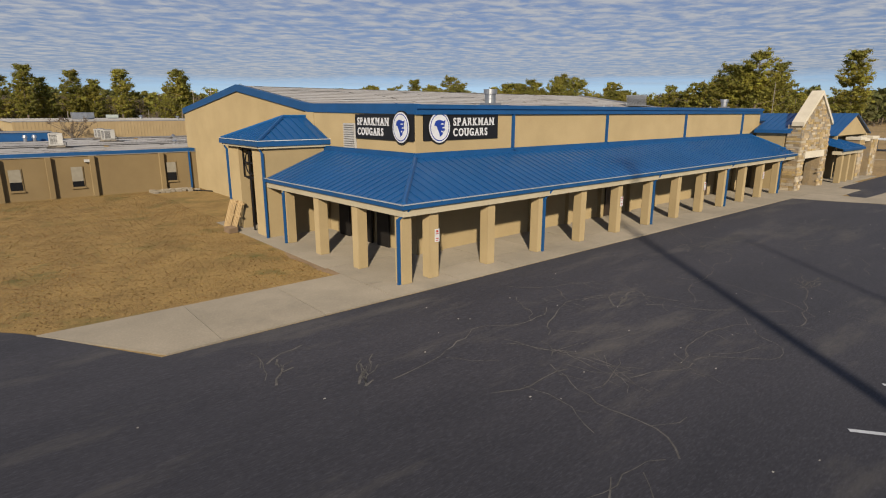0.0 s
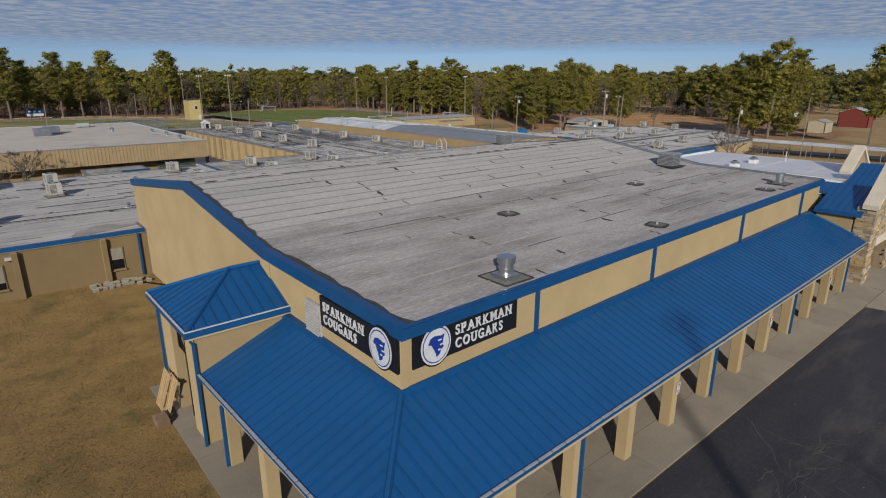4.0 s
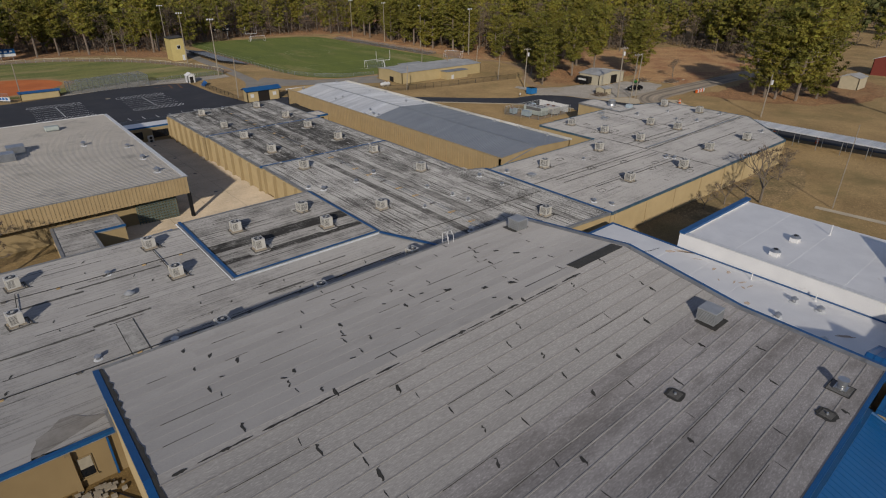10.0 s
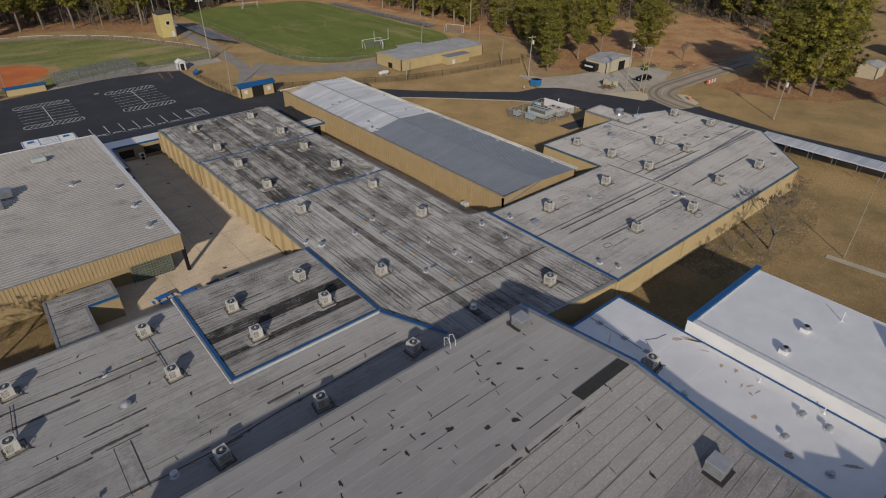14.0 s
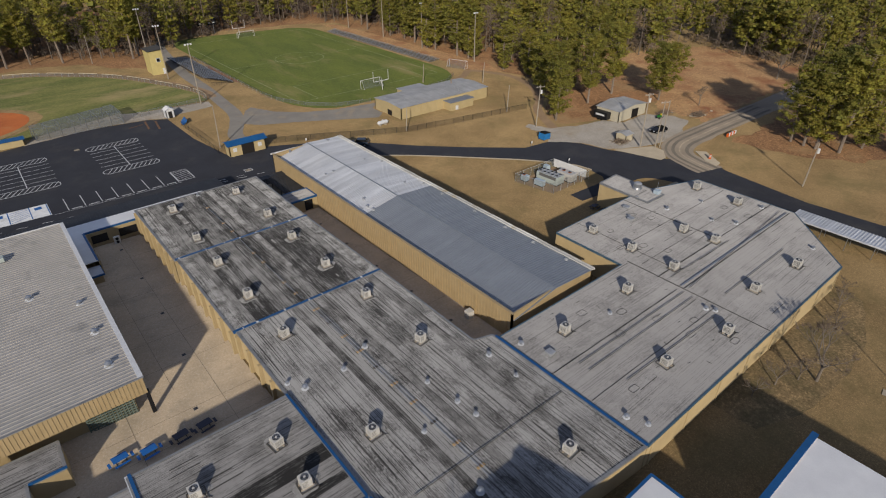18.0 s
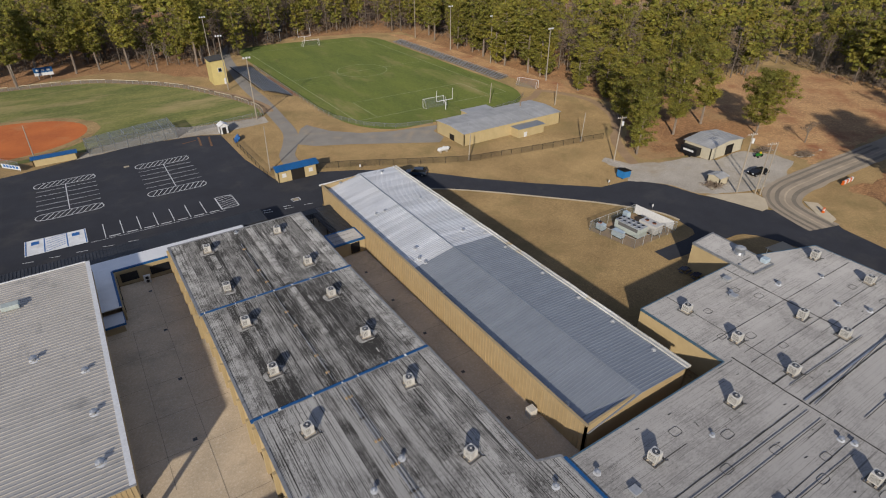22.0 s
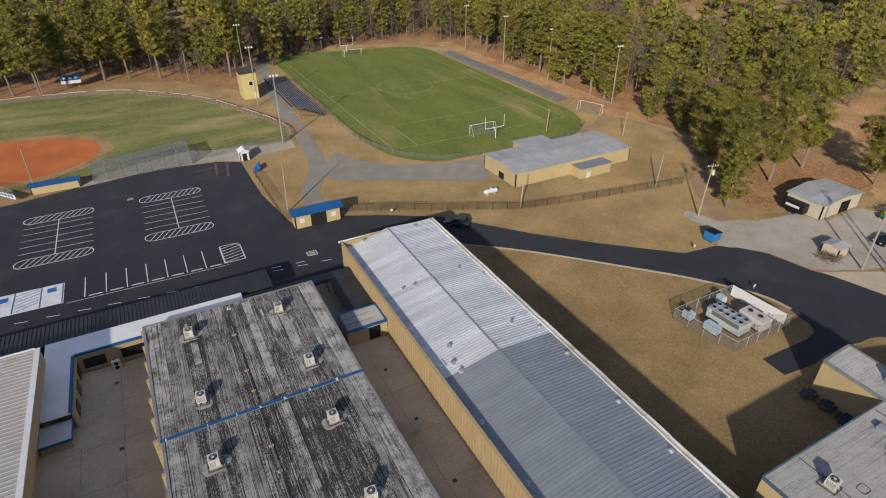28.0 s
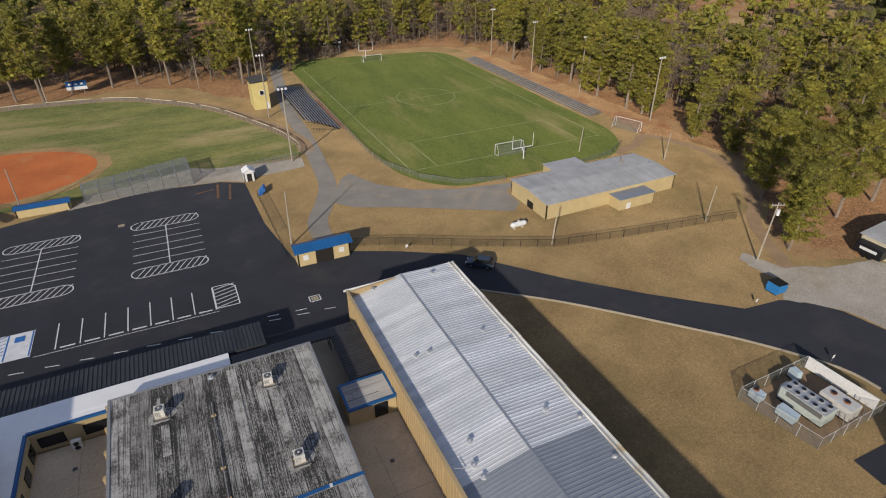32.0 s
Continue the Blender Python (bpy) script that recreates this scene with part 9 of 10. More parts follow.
JOINT = material("dirty_joint", (0.34, 0.28, 0.205), (0.22, 0.18, 0.135), 0.95, scale=1.0, fine=10, fine_mix=0.3)
joints = thing("concrete_joints", "thin dirty joints across the courtyard concrete", "joints", (37, 110, -1.6), kind="structure")
for a, b in (*(((31.2, y), (43.0, y)) for y in (97.5, 103.8, 110, 116.3, 122.5, 129)), ((35.0, 92.8), (35.0, 123.2)), ((39.2, 80.0), (39.2, 136.2)), *(((65.6, y), (72.2, y)) for y in (80, 87, 94, 101, 108, 115)), ((68.2, 76), (68.2, 122)), ((28, 84.5), (43.3, 84.5)), ((23.6, 88.6), (43.3, 88.6)), ((29.5, 80), (29.5, 92))):
    stripe(joints, a, b, 0.05, 0.045, JOINT, "joint")

# north link, breezeway roofs and the east covered walk
nl = thing("north_link", "low link with a white roof and dark windows", "building", (37, 138, -1.7))
NZ = 0.95
flat_roof(nl, [(31.4, 126.5), (34.6, 126.5), (34.6, 137.0), (43.2, 137.0), (55.8, 137.0), (55.8, 141.0), (31.4, 141.0)], NZ + 0.35, WHITEROOF, "y", 3.0)
wall_run(nl, [(34.6, 126.5), (34.6, 137.0), (43.2, 137.0)][::-1], -2.8, NZ + 0.15, TAN, 0.25)
edge_trim(nl, [(43.2, 137.0), (34.6, 137.0), (34.6, 126.5)][::-1], NZ + 0.1, NZ + 0.38)
for dims in ((35.4, 37.9, 136.66, 136.74), (39.7, 42.6, 136.66, 136.74)):
    boxpart("window", (*dims, -0.9, 0.55), DARKGLASS, nl, "dark window")
for y in (128.0, 131.5, 134.6):
    boxpart("window", (34.87, 34.95, y, y + 1.7, -0.9, 0.55), DARKGLASS, nl, "dark window")
boxpart("step_roof", (31.4, 34.5, 123.4, 126.4, 0.35, 0.5), GALV, nl, "lower pale roof with a blue edge")
for dims in ((31.4, 34.6, 123.3, 123.4, 0.2, 0.52), (34.5, 34.6, 123.4, 126.4, 0.2, 0.52)):
    boxpart("step_fascia", dims, BLUETRIM, nl)
boxpart("step_wall", (31.4, 34.3, 123.7, 123.9, -2.8, 0.3), TAN, nl)
hp = thing("heat_pump", "white heat pump standing in the courtyard", "heat pump", (39.0, 135.9, ground_z(39, 136)))
hz = ground_z(39, 136)
boxpart("body", (38.4, 39.4, 135.3, 135.8, hz + 0.05, hz + 1.35), ACMAT, hp, bevel=0.04)
for q in (0.38, 0.98):
    f_ = bmesh.new()
    tube(f_, (38.9, 135.28, hz + q), (38.9, 135.3, hz + q), 0.27, n=16)
    part("fan", f_, BLACK, hp)
for x, y in ((38.7, 132.6), (38.9, 121.0), (38.6, 109.5), (38.0, 98.5), (36.0, 88.2), (69.2, 119.2), (69.1, 109.9), (69.0, 100.5), (69.0, 91.2), (69.0, 82.0)):
    yd = thing("yard_drain", "small square cast-iron drain grate in the concrete", "drain", (x, y, ground_z(x, y)), "yard drains")
    gz_ = ground_z(x, y)
    boxpart("frame", (x - 0.24, x + 0.24, y - 0.24, y + 0.24, gz_ + 0.02, gz_ + 0.042), COIL, yd)
    for q in range(4):
        boxpart("bar", (x - 0.20, x + 0.20, y - 0.18 + 0.1 * q, y - 0.13 + 0.1 * q, gz_ + 0.042, gz_ + 0.05), BLACK, yd)
DARKPAN = material("dark_ribbed_roof", (0.055, 0.057, 0.062), (0.04, 0.041, 0.045), 0.5, 0.2, scale=0.5, fine=8, fine_mix=0.1, bump=0.04, per_piece=0.08)


def breezeway(name, label, x0, x1, y0, y1, z, mat, pitch=0.5, along="x", base=None):
    b = thing(name, label, "covered walk", ((x0 + x1) / 2, (y0 + y1) / 2, base if base is not None else ground_z((x0 + x1) / 2, (y0 + y1) / 2)))
    bm = bmesh.new()
    if along == "x":
        n = round((x1 - x0) / pitch)
        box(bm, 0, pitch - 0.12, y0, y1, z, z + 0.05)
        box(bm, pitch - 0.16, pitch - 0.02, y0, y1, z + 0.02, z + 0.13)
    else:
        n = round((y1 - y0) / pitch)
        box(bm, x0, x1, 0, pitch - 0.12, z, z + 0.05)
        box(bm, x0, x1, pitch - 0.16, pitch - 0.02, z + 0.02, z + 0.13)
    me = finish(bm, "roof_panel", mat)
    for k in range(n):
        r = part("roof_panel", me, mat, b)
        r.matrix_basis = Matrix.Translation((x0 + pitch * k, 0, 0) if along == "x" else (0, y0 + pitch * k, 0))
    L = (x1 - x0) if along == "x" else (y1 - y0)
    for k in range(int(L / 4) + 1):
        for s in (0.15, 0.85):
            px, py = (x0 + 0.3 + 4 * k, y0 + (y1 - y0) * s) if along == "x" else (x0 + (x1 - x0) * s, y0 + 0.3 + 4 * k)
            tubepart("post", (px, py, ground_z(px, py) - 0.2), (px, py, z), 0.06, BLACK if mat is DARKPAN else STEEL, b, n=6)
    for s in (y0, y1) if along == "x" else (x0, x1):
        dims = (x0, x1, s - 0.06, s + 0.06, z - 0.16, z + 0.02) if along == "x" else (s - 0.06, s + 0.06, y0, y1, z - 0.16, z + 0.02)
        boxpart("edge_beam", dims, mat, b)
    return b


breezeway("covered_walk", "long dark ribbed metal canopy beside the car park", -20, 60.5, 141.5, 146.3, 0.75, DARKPAN)
breezeway("covered_walk", "narrow dark metal canopy toward the metal building", 56, 72.3, 139.2, 141.0, 0.6, DARKPAN)
breezeway("covered_walk", "short dark metal canopy over the service yard", 68.4, 72.3, 130.2, 139.1, 0.5, DARKPAN, along="y")
breezeway("covered_walk", "long pale metal covered walk by the east road", 131.0, 135.2, 14, 63.5, 1.45, GALV, along="y")
boxpart("landing_roof", (128.0, 131.5, 61.2, 63.8, 1.75, 1.85), WHITE, bpy.data.objects["covered_walk.003"])
lk = wing("court_link", "low flat roofed link with a tan wall and dark doors", [(66.6, 125.6), (72.3, 125.6), (72.3, 129.8), (66.6, 129.8)], 0.9, EASTROOF, pitch=1.4)
boxpart("door", (69.6, 71.2, 125.5, 125.6, -1.5, 0.5), DARKGLASS, lk, "dark glazed double door")
boxpart("post", (32.1, 32.5, 90.6, 91.0, -1.2, 2.9), BLACK, gym, "dark corner post")
LATT = material("green_lattice", (0.16, 0.20, 0.17), (0.10, 0.13, 0.11), 0.7, scale=1.0, fine=8, fine_mix=0.2)
lt = thing("lattice_screen", "grey-green breeze-block screen under the gym roof", "screen", (27, 92, -0.6))
for k in range(14):
    boxpart("bar", (26.0 + 0.36 * k, 26.12 + 0.36 * k, 91.9, 92.0, -1.2, 3.75), LATT, lt)
for k in range(13):
    boxpart("bar", (26.0, 30.9, 91.88, 92.02, -0.9 + 0.36 * k, -0.78 + 0.36 * k), LATT, lt)
sw = wing("store_room", "small store with a weathered flat roof and tan walls", [(16.4, 78.7), (20.2, 78.7), (20.2, 85.6), (23.4, 85.6), (23.4, 89.6), (16.6, 89.6)], 2.5, CAFEROOF, pitch=1.0, trim=GREYTRIM)
boxpart("edge_strip", (16.3, 20.4, 78.62, 78.9, 2.42, 2.62), BLUETRIM, sw)
boxpart("edge_strip", (20.3, 23.5, 85.5, 85.7, 2.42, 2.62), BLUETRIM, sw)


def picnic_table(at, yaw, mat, label):
    t = thing("picnic_table", label, "picnic table", (0, 0, 0), "picnic tables")
    boxpart("tabletop", (-0.95, 0.95, -0.5, 0.5, 0.72, 0.78), mat, t, bevel=0.02)
    for s in (-1, 1):
        boxpart("bench", (-0.95, 0.95, s * 0.9 - 0.17, s * 0.9 + 0.17, 0.42, 0.48), mat, t, bevel=0.02)
        boxpart("end_seat", (s * 1.4 - 0.17, s * 1.4 + 0.17, -0.45, 0.45, 0.42, 0.48), mat, t, bevel=0.02)
        bm = bmesh.new()
        pipe(bm, [(s * 0.6, -0.9, 0.42), (s * 0.6, -0.5, 0.05), (s * 0.6, 0.5, 0.05), (s * 0.6, 0.9, 0.42)], 0.035, 5)
        pipe(bm, [(s * 0.6, 0, 0.05), (s * 0.6, 0, 0.72)], 0.04, 5)
        part("frame", bm, BLACK, t)
    t.matrix_basis = pose(*at, 0, 0, yaw) @ Matrix.Diagonal((0.80, 0.80, 0.95, 1))


TABBLUE = plain("table_blue", (0.02, 0.16, 0.50), 0.5)
TABDARK = plain("table_dark", (0.03, 0.035, 0.06), 0.5)
for x, y, m, lb in ((27.6, 85.6, TABBLUE, "bright blue coated picnic table"), (30.2, 84.8, TABBLUE, "bright blue coated picnic table"), (33.4, 84.7, TABDARK, "dark navy coated picnic table"), (35.9, 84.6, TABDARK, "dark navy coated picnic table"), (112.7, 90.8, TABDARK, "dark picnic table in the shade of the annex"), (112.8, 88.6, TABDARK, "dark picnic table in the shade of the annex"), (112.6, 86.4, TABDARK, "dark picnic table in the shade of the annex")):
    picnic_table((x, y, ground_z(x, y) + 0.03), 6, m, lb)
gu = thing("gas_unit", "pale boxed unit beside the wing wall", "unit", (71.4, 80.9, ground_z(71, 81)))
boxpart("body", (70.9, 71.9, 80.4, 81.4, ground_z(71, 81), ground_z(71, 81) + 1.2), ACMAT, gu, bevel=0.04)
gh = thing("gym_roof_unit", "pale green rooftop ventilator on the gym", "ventilator", (22.9, 127.5, 5.1))
boxpart("body", (21.9, 23.9, 126.9, 128.1, 5.25, 5.9), PALEGREEN, gh, bevel=0.08)
boxpart("curb", (22.1, 23.7, 127.1, 127.9, 5.1, 5.25), STEEL, gh)
for x, y in ((15.4, 112.6), (16.9, 116.0)):
    q = thing("gym_roof_unit", "grey boxed rooftop unit on the gym", "ventilator", (x, y, 5.1))
    boxpart("body", (x - 1.1, x + 1.1, y - 0.9, y + 0.9, 5.25, 6.3), STEEL, q, bevel=0.05)
    boxpart("curb", (x - 1.0, x + 1.0, y - 0.8, y + 0.8, 5.1, 5.25), STEEL, q)
RED = plain("red_siding", (0.28, 0.06, 0.042), 0.8)
gable_building("far_house", "far pale metal shed beyond the lane", 209, 216, 66.5, 71.5, -2.2, 1.0, 1.7, CREAM, FHROOF, over=0.2)
gable_building("far_barn", "far red barn with a pale roof", 243, 250, 64, 73, -2.2, 2.7, 4.3, RED, GALV, pitch=1.2)
gable_building("far_house", "far white house among the trees", 262, 274, 96, 104, -2.2, 1.4, 3.4, WHITE, RUST, pitch=1.2)
gable_building("far_house", "far pale house beyond the woods", 330, 344, 130, 139, -2.2, 1.6, 3.6, WHITE, FHROOF, pitch=1.2)
# the roadside pole whose shadow falls over the car park
wood_pole(8.2, -5.0, 16, 0.24, (0, 0), "tall wooden utility pole by the front car park", "x")
wood_pole(10.2, -10.5, 12, 0.12, (0, 0), "slim wooden pole by the front car park", "")
# brown shrub earth, its colour darkened to carry the shade of wall and bushes
BEDSHADED = material("shaded_weedy_bed", (0.25, 0.175, 0.088), (0.14, 0.105, 0.052), 1.0, scale=0.3, fine=3.0, fine_mix=0.4, bump=0.5, stain=(0.10, 0.085, 0.04), stain_scale=0.2, stain_spread=(0.45, 0.7), speck=(3.0, 0.3))
sheet("shrub_bed", [(82, 50.9), (82, 46), (88, 43.5), (97, 42.6), (108, 43.2), (118, 47), (121, 54.3), (117.6, 51.0)], 0.028, BEDSHADED, "brown weedy bed darkened for the shade along the wing's wall", category="ground", rough=0.5)
STAINO = material("orange_clay_smear", (0.16, 0.085, 0.045), (0.06, 0.04, 0.03), 0.95, scale=0.6, fine=5, fine_mix=0.3, spread=(0.4, 0.7))
for k, (x0, y0, x1, y1) in enumerate(((60.4, 194.6, 61.2, 201.8), (62.6, 193.2, 63.6, 200.6), (56.5, 198.8, 60.2, 199.6))):
    stripe(marks, (x0, y0), (x1, y1), 0.5, 0.05 + 0.004 * k, STAINO, "clay_smear")
bz = ground_z(21, 201)
bn = thing("banner", "white banner with navy bars on the fence", "banner", (21.0, 201.4, bz))
bm = bmesh.new()
prism(bm, [(18.6, 204.6, bz + 0.5), (22.2, 200.2, bz + 0.5), (22.2, 200.2, bz + 1.5), (18.6, 204.6, bz + 1.5)], (-0.05, -0.04, 0))
part("cloth", bm, WHITE, bn)
for k in range(5):
    u = 0.1 + 0.17 * k
    xa, ya, xb, yb = 18.6 + 3.6 * u, 204.6 - 4.4 * u, 18.6 + 3.6 * (u + 0.12), 204.6 - 4.4 * (u + 0.12)
    bm = bmesh.new()
    prism(bm, [(xa - 0.06, ya - 0.05, bz + 0.75), (xb - 0.06, yb - 0.05, bz + 0.75), (xb - 0.06, yb - 0.05, bz + 1.25), (xa - 0.06, ya - 0.05, bz + 1.5)], (-0.01, -0.008, 0))
    part("marking", bm, BLUELINE, bn)


# ---- trees and woods ----
def mesh_from(name, verts, faces, mat):
    """A mesh from arrays of corners and of four-cornered faces."""
    me = bpy.data.meshes.new(name)
    verts, faces = np.asarray(verts, np.float32), np.asarray(faces, np.int32)
    me.vertices.add(len(verts))
    me.vertices.foreach_set("co", verts.ravel())
    me.loops.add(faces.size)
    me.loops.foreach_set("vertex_index", faces.ravel())
    me.polygons.add(len(faces))
    me.polygons.foreach_set("loop_start", np.arange(0, faces.size, faces.shape[1], dtype=np.int32))
    me.update(calc_edges=True)
    me.validate()
    me.materials.append(mat)
    return me


def sprays(r, centres, radii, per, size, flat=0.55, up=0.5, thin=0.42):
    """Small four-cornered sprays of needles scattered through clumps."""
    n = len(centres) * per
    c = np.repeat(centres, per, 0)
    rad = np.repeat(radii, per)[:, None]
    d = r.normal(size=(n, 3))
    d /= np.linalg.norm(d, axis=1, keepdims=True)
    d[:, 2] = np.where(r.random(n) < 0.65, np.abs(d[:, 2]), d[:, 2])
    p = c + d * rad * (r.random((n, 1)) ** 0.3) * np.array([1, 1, flat])
    nrm = d + r.normal(size=(n, 3)) * 0.6 + np.array([0, 0, up])
    nrm /= np.linalg.norm(nrm, axis=1, keepdims=True)
    u = np.cross(nrm, r.normal(size=(n, 3)))
    u /= np.linalg.norm(u, axis=1, keepdims=True)
    v = np.cross(nrm, u)
    s = size * (0.6 + 0.8 * r.random((n, 1)))
    k = thin * (0.7 + 0.6 * r.random((n, 1)))
    quad = np.stack([p - u * s, p - v * s * k * 0.6 + u * s * 0.1, p + u * s, p + v * s * k], 1)
    quad[:, 2] -= nrm * s * 0.25
    return quad.reshape(-1, 3), np.arange(4 * n).reshape(-1, 4)


CUBE = np.array([(x, y, z) for z in (-1, 1) for y in (-1, 1) for x in (-1, 1)], float) / math.sqrt(3)
FACES = np.array([(0, 2, 3, 1), (4, 5, 7, 6), (0, 1, 5, 4), (1, 3, 7, 5), (3, 2, 6, 7), (2, 0, 4, 6)])


def cores(r, centres, radii, flat, fill):
    """The dense heart of each clump: a small uneven lump, turned at will, that little light passes."""
    n = len(centres)
    a, b = r.uniform(0, 6.283, n), r.uniform(-0.6, 0.6, n)
    v = CUBE[None] * (radii[:, None, None] * fill) * r.uniform(0.6, 1.3, (n, 8, 1))
    x, y, z = v[..., 0], v[..., 1], v[..., 2]
    y, z = y * np.cos(b)[:, None] - z * np.sin(b)[:, None], y * np.sin(b)[:, None] + z * np.cos(b)[:, None]
    x, y = x * np.cos(a)[:, None] - y * np.sin(a)[:, None], x * np.sin(a)[:, None] + y * np.cos(a)[:, None]
    v = np.stack([x, y, z * flat], -1) + centres[:, None, :]
    return v[:, FACES, :].reshape(-1, 3)


def pine_parts(seed, h, limbs, per, size, crown_from=0.3, spread=0.2, thin=0.42, clump=0.052, along=(0.45, 0.78, 1.0), frame=True, puffy=0.82, fill=0.62):
    """A tall pine: limbs in loose whorls, each with clumps of needles along it, on a slightly bent trunk."""
    r = np.random.default_rng(seed)
    t = np.sort(r.random(limbs) ** 0.9)
    t[-1] = 0.97
    z = h * (crown_from + (0.97 - crown_from) * t)
    # widest about a third up the crown, rounded at the top, thin and broken at the bottom
    body = np.interp(t, (0, 0.12, 0.35, 0.6, 0.85, 1.0), (0.50, 0.80, 1.0, 1.0, 0.84, 0.42))
    reach = h * spread * body * (0.62 + 0.5 * r.random(limbs))
    a = np.cumsum(r.uniform(1.6, 3.2, limbs))
    lop = 1 + 0.22 * np.sin(a + r.random() * 6)
    c, rad = [], []
    for k in range(limbs):
        for q in along:
            d = reach[k] * lop[k] * q
            side = r.normal() * 0.16
            c.append((d * math.cos(a[k] + side), d * math.sin(a[k] + side), z[k] + d * 0.22 * q + r.normal() * 0.012 * h))
            rad.append(h * clump * (0.75 + 0.5 * r.random()) * (1.0 + 0.15 * t[k]))
    c += [(0, 0, h * 0.965), (0.03 * h, 0.01 * h, h * 0.94)]
    rad += [h * 0.035, h * 0.05]
    c, rad = np.array(c), np.array(rad)
    v, f = sprays(r, c, rad, per, size, puffy, 0.6, thin)
    if fill:
        v = np.concatenate([v, cores(r, c, rad, puffy, fill)])
        f = np.arange(len(v)).reshape(-1, 4)
    bm = bmesh.new()
    if frame:
        bend = r.normal(size=2) * h * 0.012
        tube(bm, (0, 0, -0.4), (bend[0], bend[1], h * 0.5), h * 0.013 + 0.06, h * 0.009 + 0.04, 8)
        tube(bm, (bend[0], bend[1], h * 0.5), (0, 0, h * 0.97), h * 0.009 + 0.04, 0.04, 7)
        for k in range(limbs):
            q = c[(k + 1) * len(along) - 1]
            tube(bm, (bend[0] * 0.6, bend[1] * 0.6, z[k]), q, 0.05 + 0.0015 * h, 0.02, 4, False)
        # dead stubs under the crown
        for k in range(7):
            zz, aa = h * crown_from * r.uniform(0.45, 1.0), r.random() * 6.3
            tube(bm, (bend[0] * 0.6, bend[1] * 0.6, zz), (1.6 * math.cos(aa), 1.6 * math.sin(aa), zz + 0.2), 0.04, 0.015, 4, False)
    return v, f, bm


PINES = []
for k, (h, n) in enumerate(((26.0, 64), (23.0, 58), (28.0, 62), (21.0, 56))):
    v, f, tb = pine_parts(100 + k, h, n, 30, 0.27, (0.16, 0.10, 0.26, 0.06)[k], (0.22, 0.23, 0.185, 0.24)[k], 0.40, 0.046, (0.25, 0.46, 0.66, 0.84, 1.0), puffy=0.74, fill=0.50)
    PINES.append((mesh_from("crown", v, f, PINE), finish(tb, "trunk", BARK)))
# a broad round one, and finer ones for the group by the yard
for seed, h, n, per, low, wide in ((110, 17.5, 84, 62, 0.16, 0.36), (111, 26.0, 64, 64, 0.20, 0.19), (112, 23.0, 62, 64, 0.14, 0.20), (113, 21.0, 60, 64, 0.08, 0.22)):
    v, f, tb = pine_parts(seed, h, n, per, 0.185, low, wide, 0.42, 0.058 if seed == 110 else 0.045, (0.25, 0.46, 0.66, 0.84, 1.0), puffy=0.78, fill=0.46)
    PINES.append((mesh_from("crown", v, f, PINE), finish(tb, "trunk", BARK)))


def pine(x, y, s, which, yaw=0.0, broad=1.0):
    t = thing("pine_tree", "tall shaggy pine with a bare trunk and ragged green crown", "tree", (x, y, ground_z(x, y)), "pines near the school")
    for nm, me in zip(("crown", "trunk"), PINES[which]):
        o = part(nm, me, None, t)
        o.matrix_parent_inverse = Matrix()
    t.matrix_basis = pose(x, y, ground_z(x, y), 0, 0, yaw) @ Matrix.Diagonal((s * broad, s * broad, s, 1))


rng = random.Random(21)
NEAR = [(147.4, 130.3), (151.0, 133.5), (166.2, 134.2), (184.6, 122.5), (160, 146), (170, 145), (179.5, 135.5), (177, 153), (165, 152), (185, 147), (174.6, 166), (174.6, 177.7), (181, 172), (185, 184), (189, 160),
        (175.5, 222.2), (175.8, 217.4), (176.2, 204.5), (176.6, 198.5), (178.0, 197.2), (182, 209), (183, 227), (178, 234), (182.5, 243), (178, 252), (183, 262), (178.5, 271), (183, 283),
        (179.3, 82.4), (178.7, 79.2), (178.6, 76.5), (180.2, 71.9), (187.6, 69.5), (186, 78), (198, 76), (213, 78), (176.5, 47.0),
        (13.5, 290.2), (21.6, 283.8), (28, 294.5), (39.7, 295), (47.3, 296), (57, 291), (79, 281.5), (82, 285), (4, 292), (-8, 289)]
for i, (x, y) in enumerate(NEAR):
    pine(x, y, rng.uniform(0.84, 1.06) * (0.70 if 10 <= i <= 14 else 0.86 if i < 10 and i != 3 else 0.92 if i < 28 else 0.93 if i < 37 else 0.93), (7, 6, 5, 4)[i] if i < 4 else (5, 6, 7)[i % 3] if i < 10 else 2 if i > 36 else rng.choice((0, 1, 3)) if i < 15 else rng.choice((0, 1, 2, 3)), rng.uniform(0, 360), 1.0)


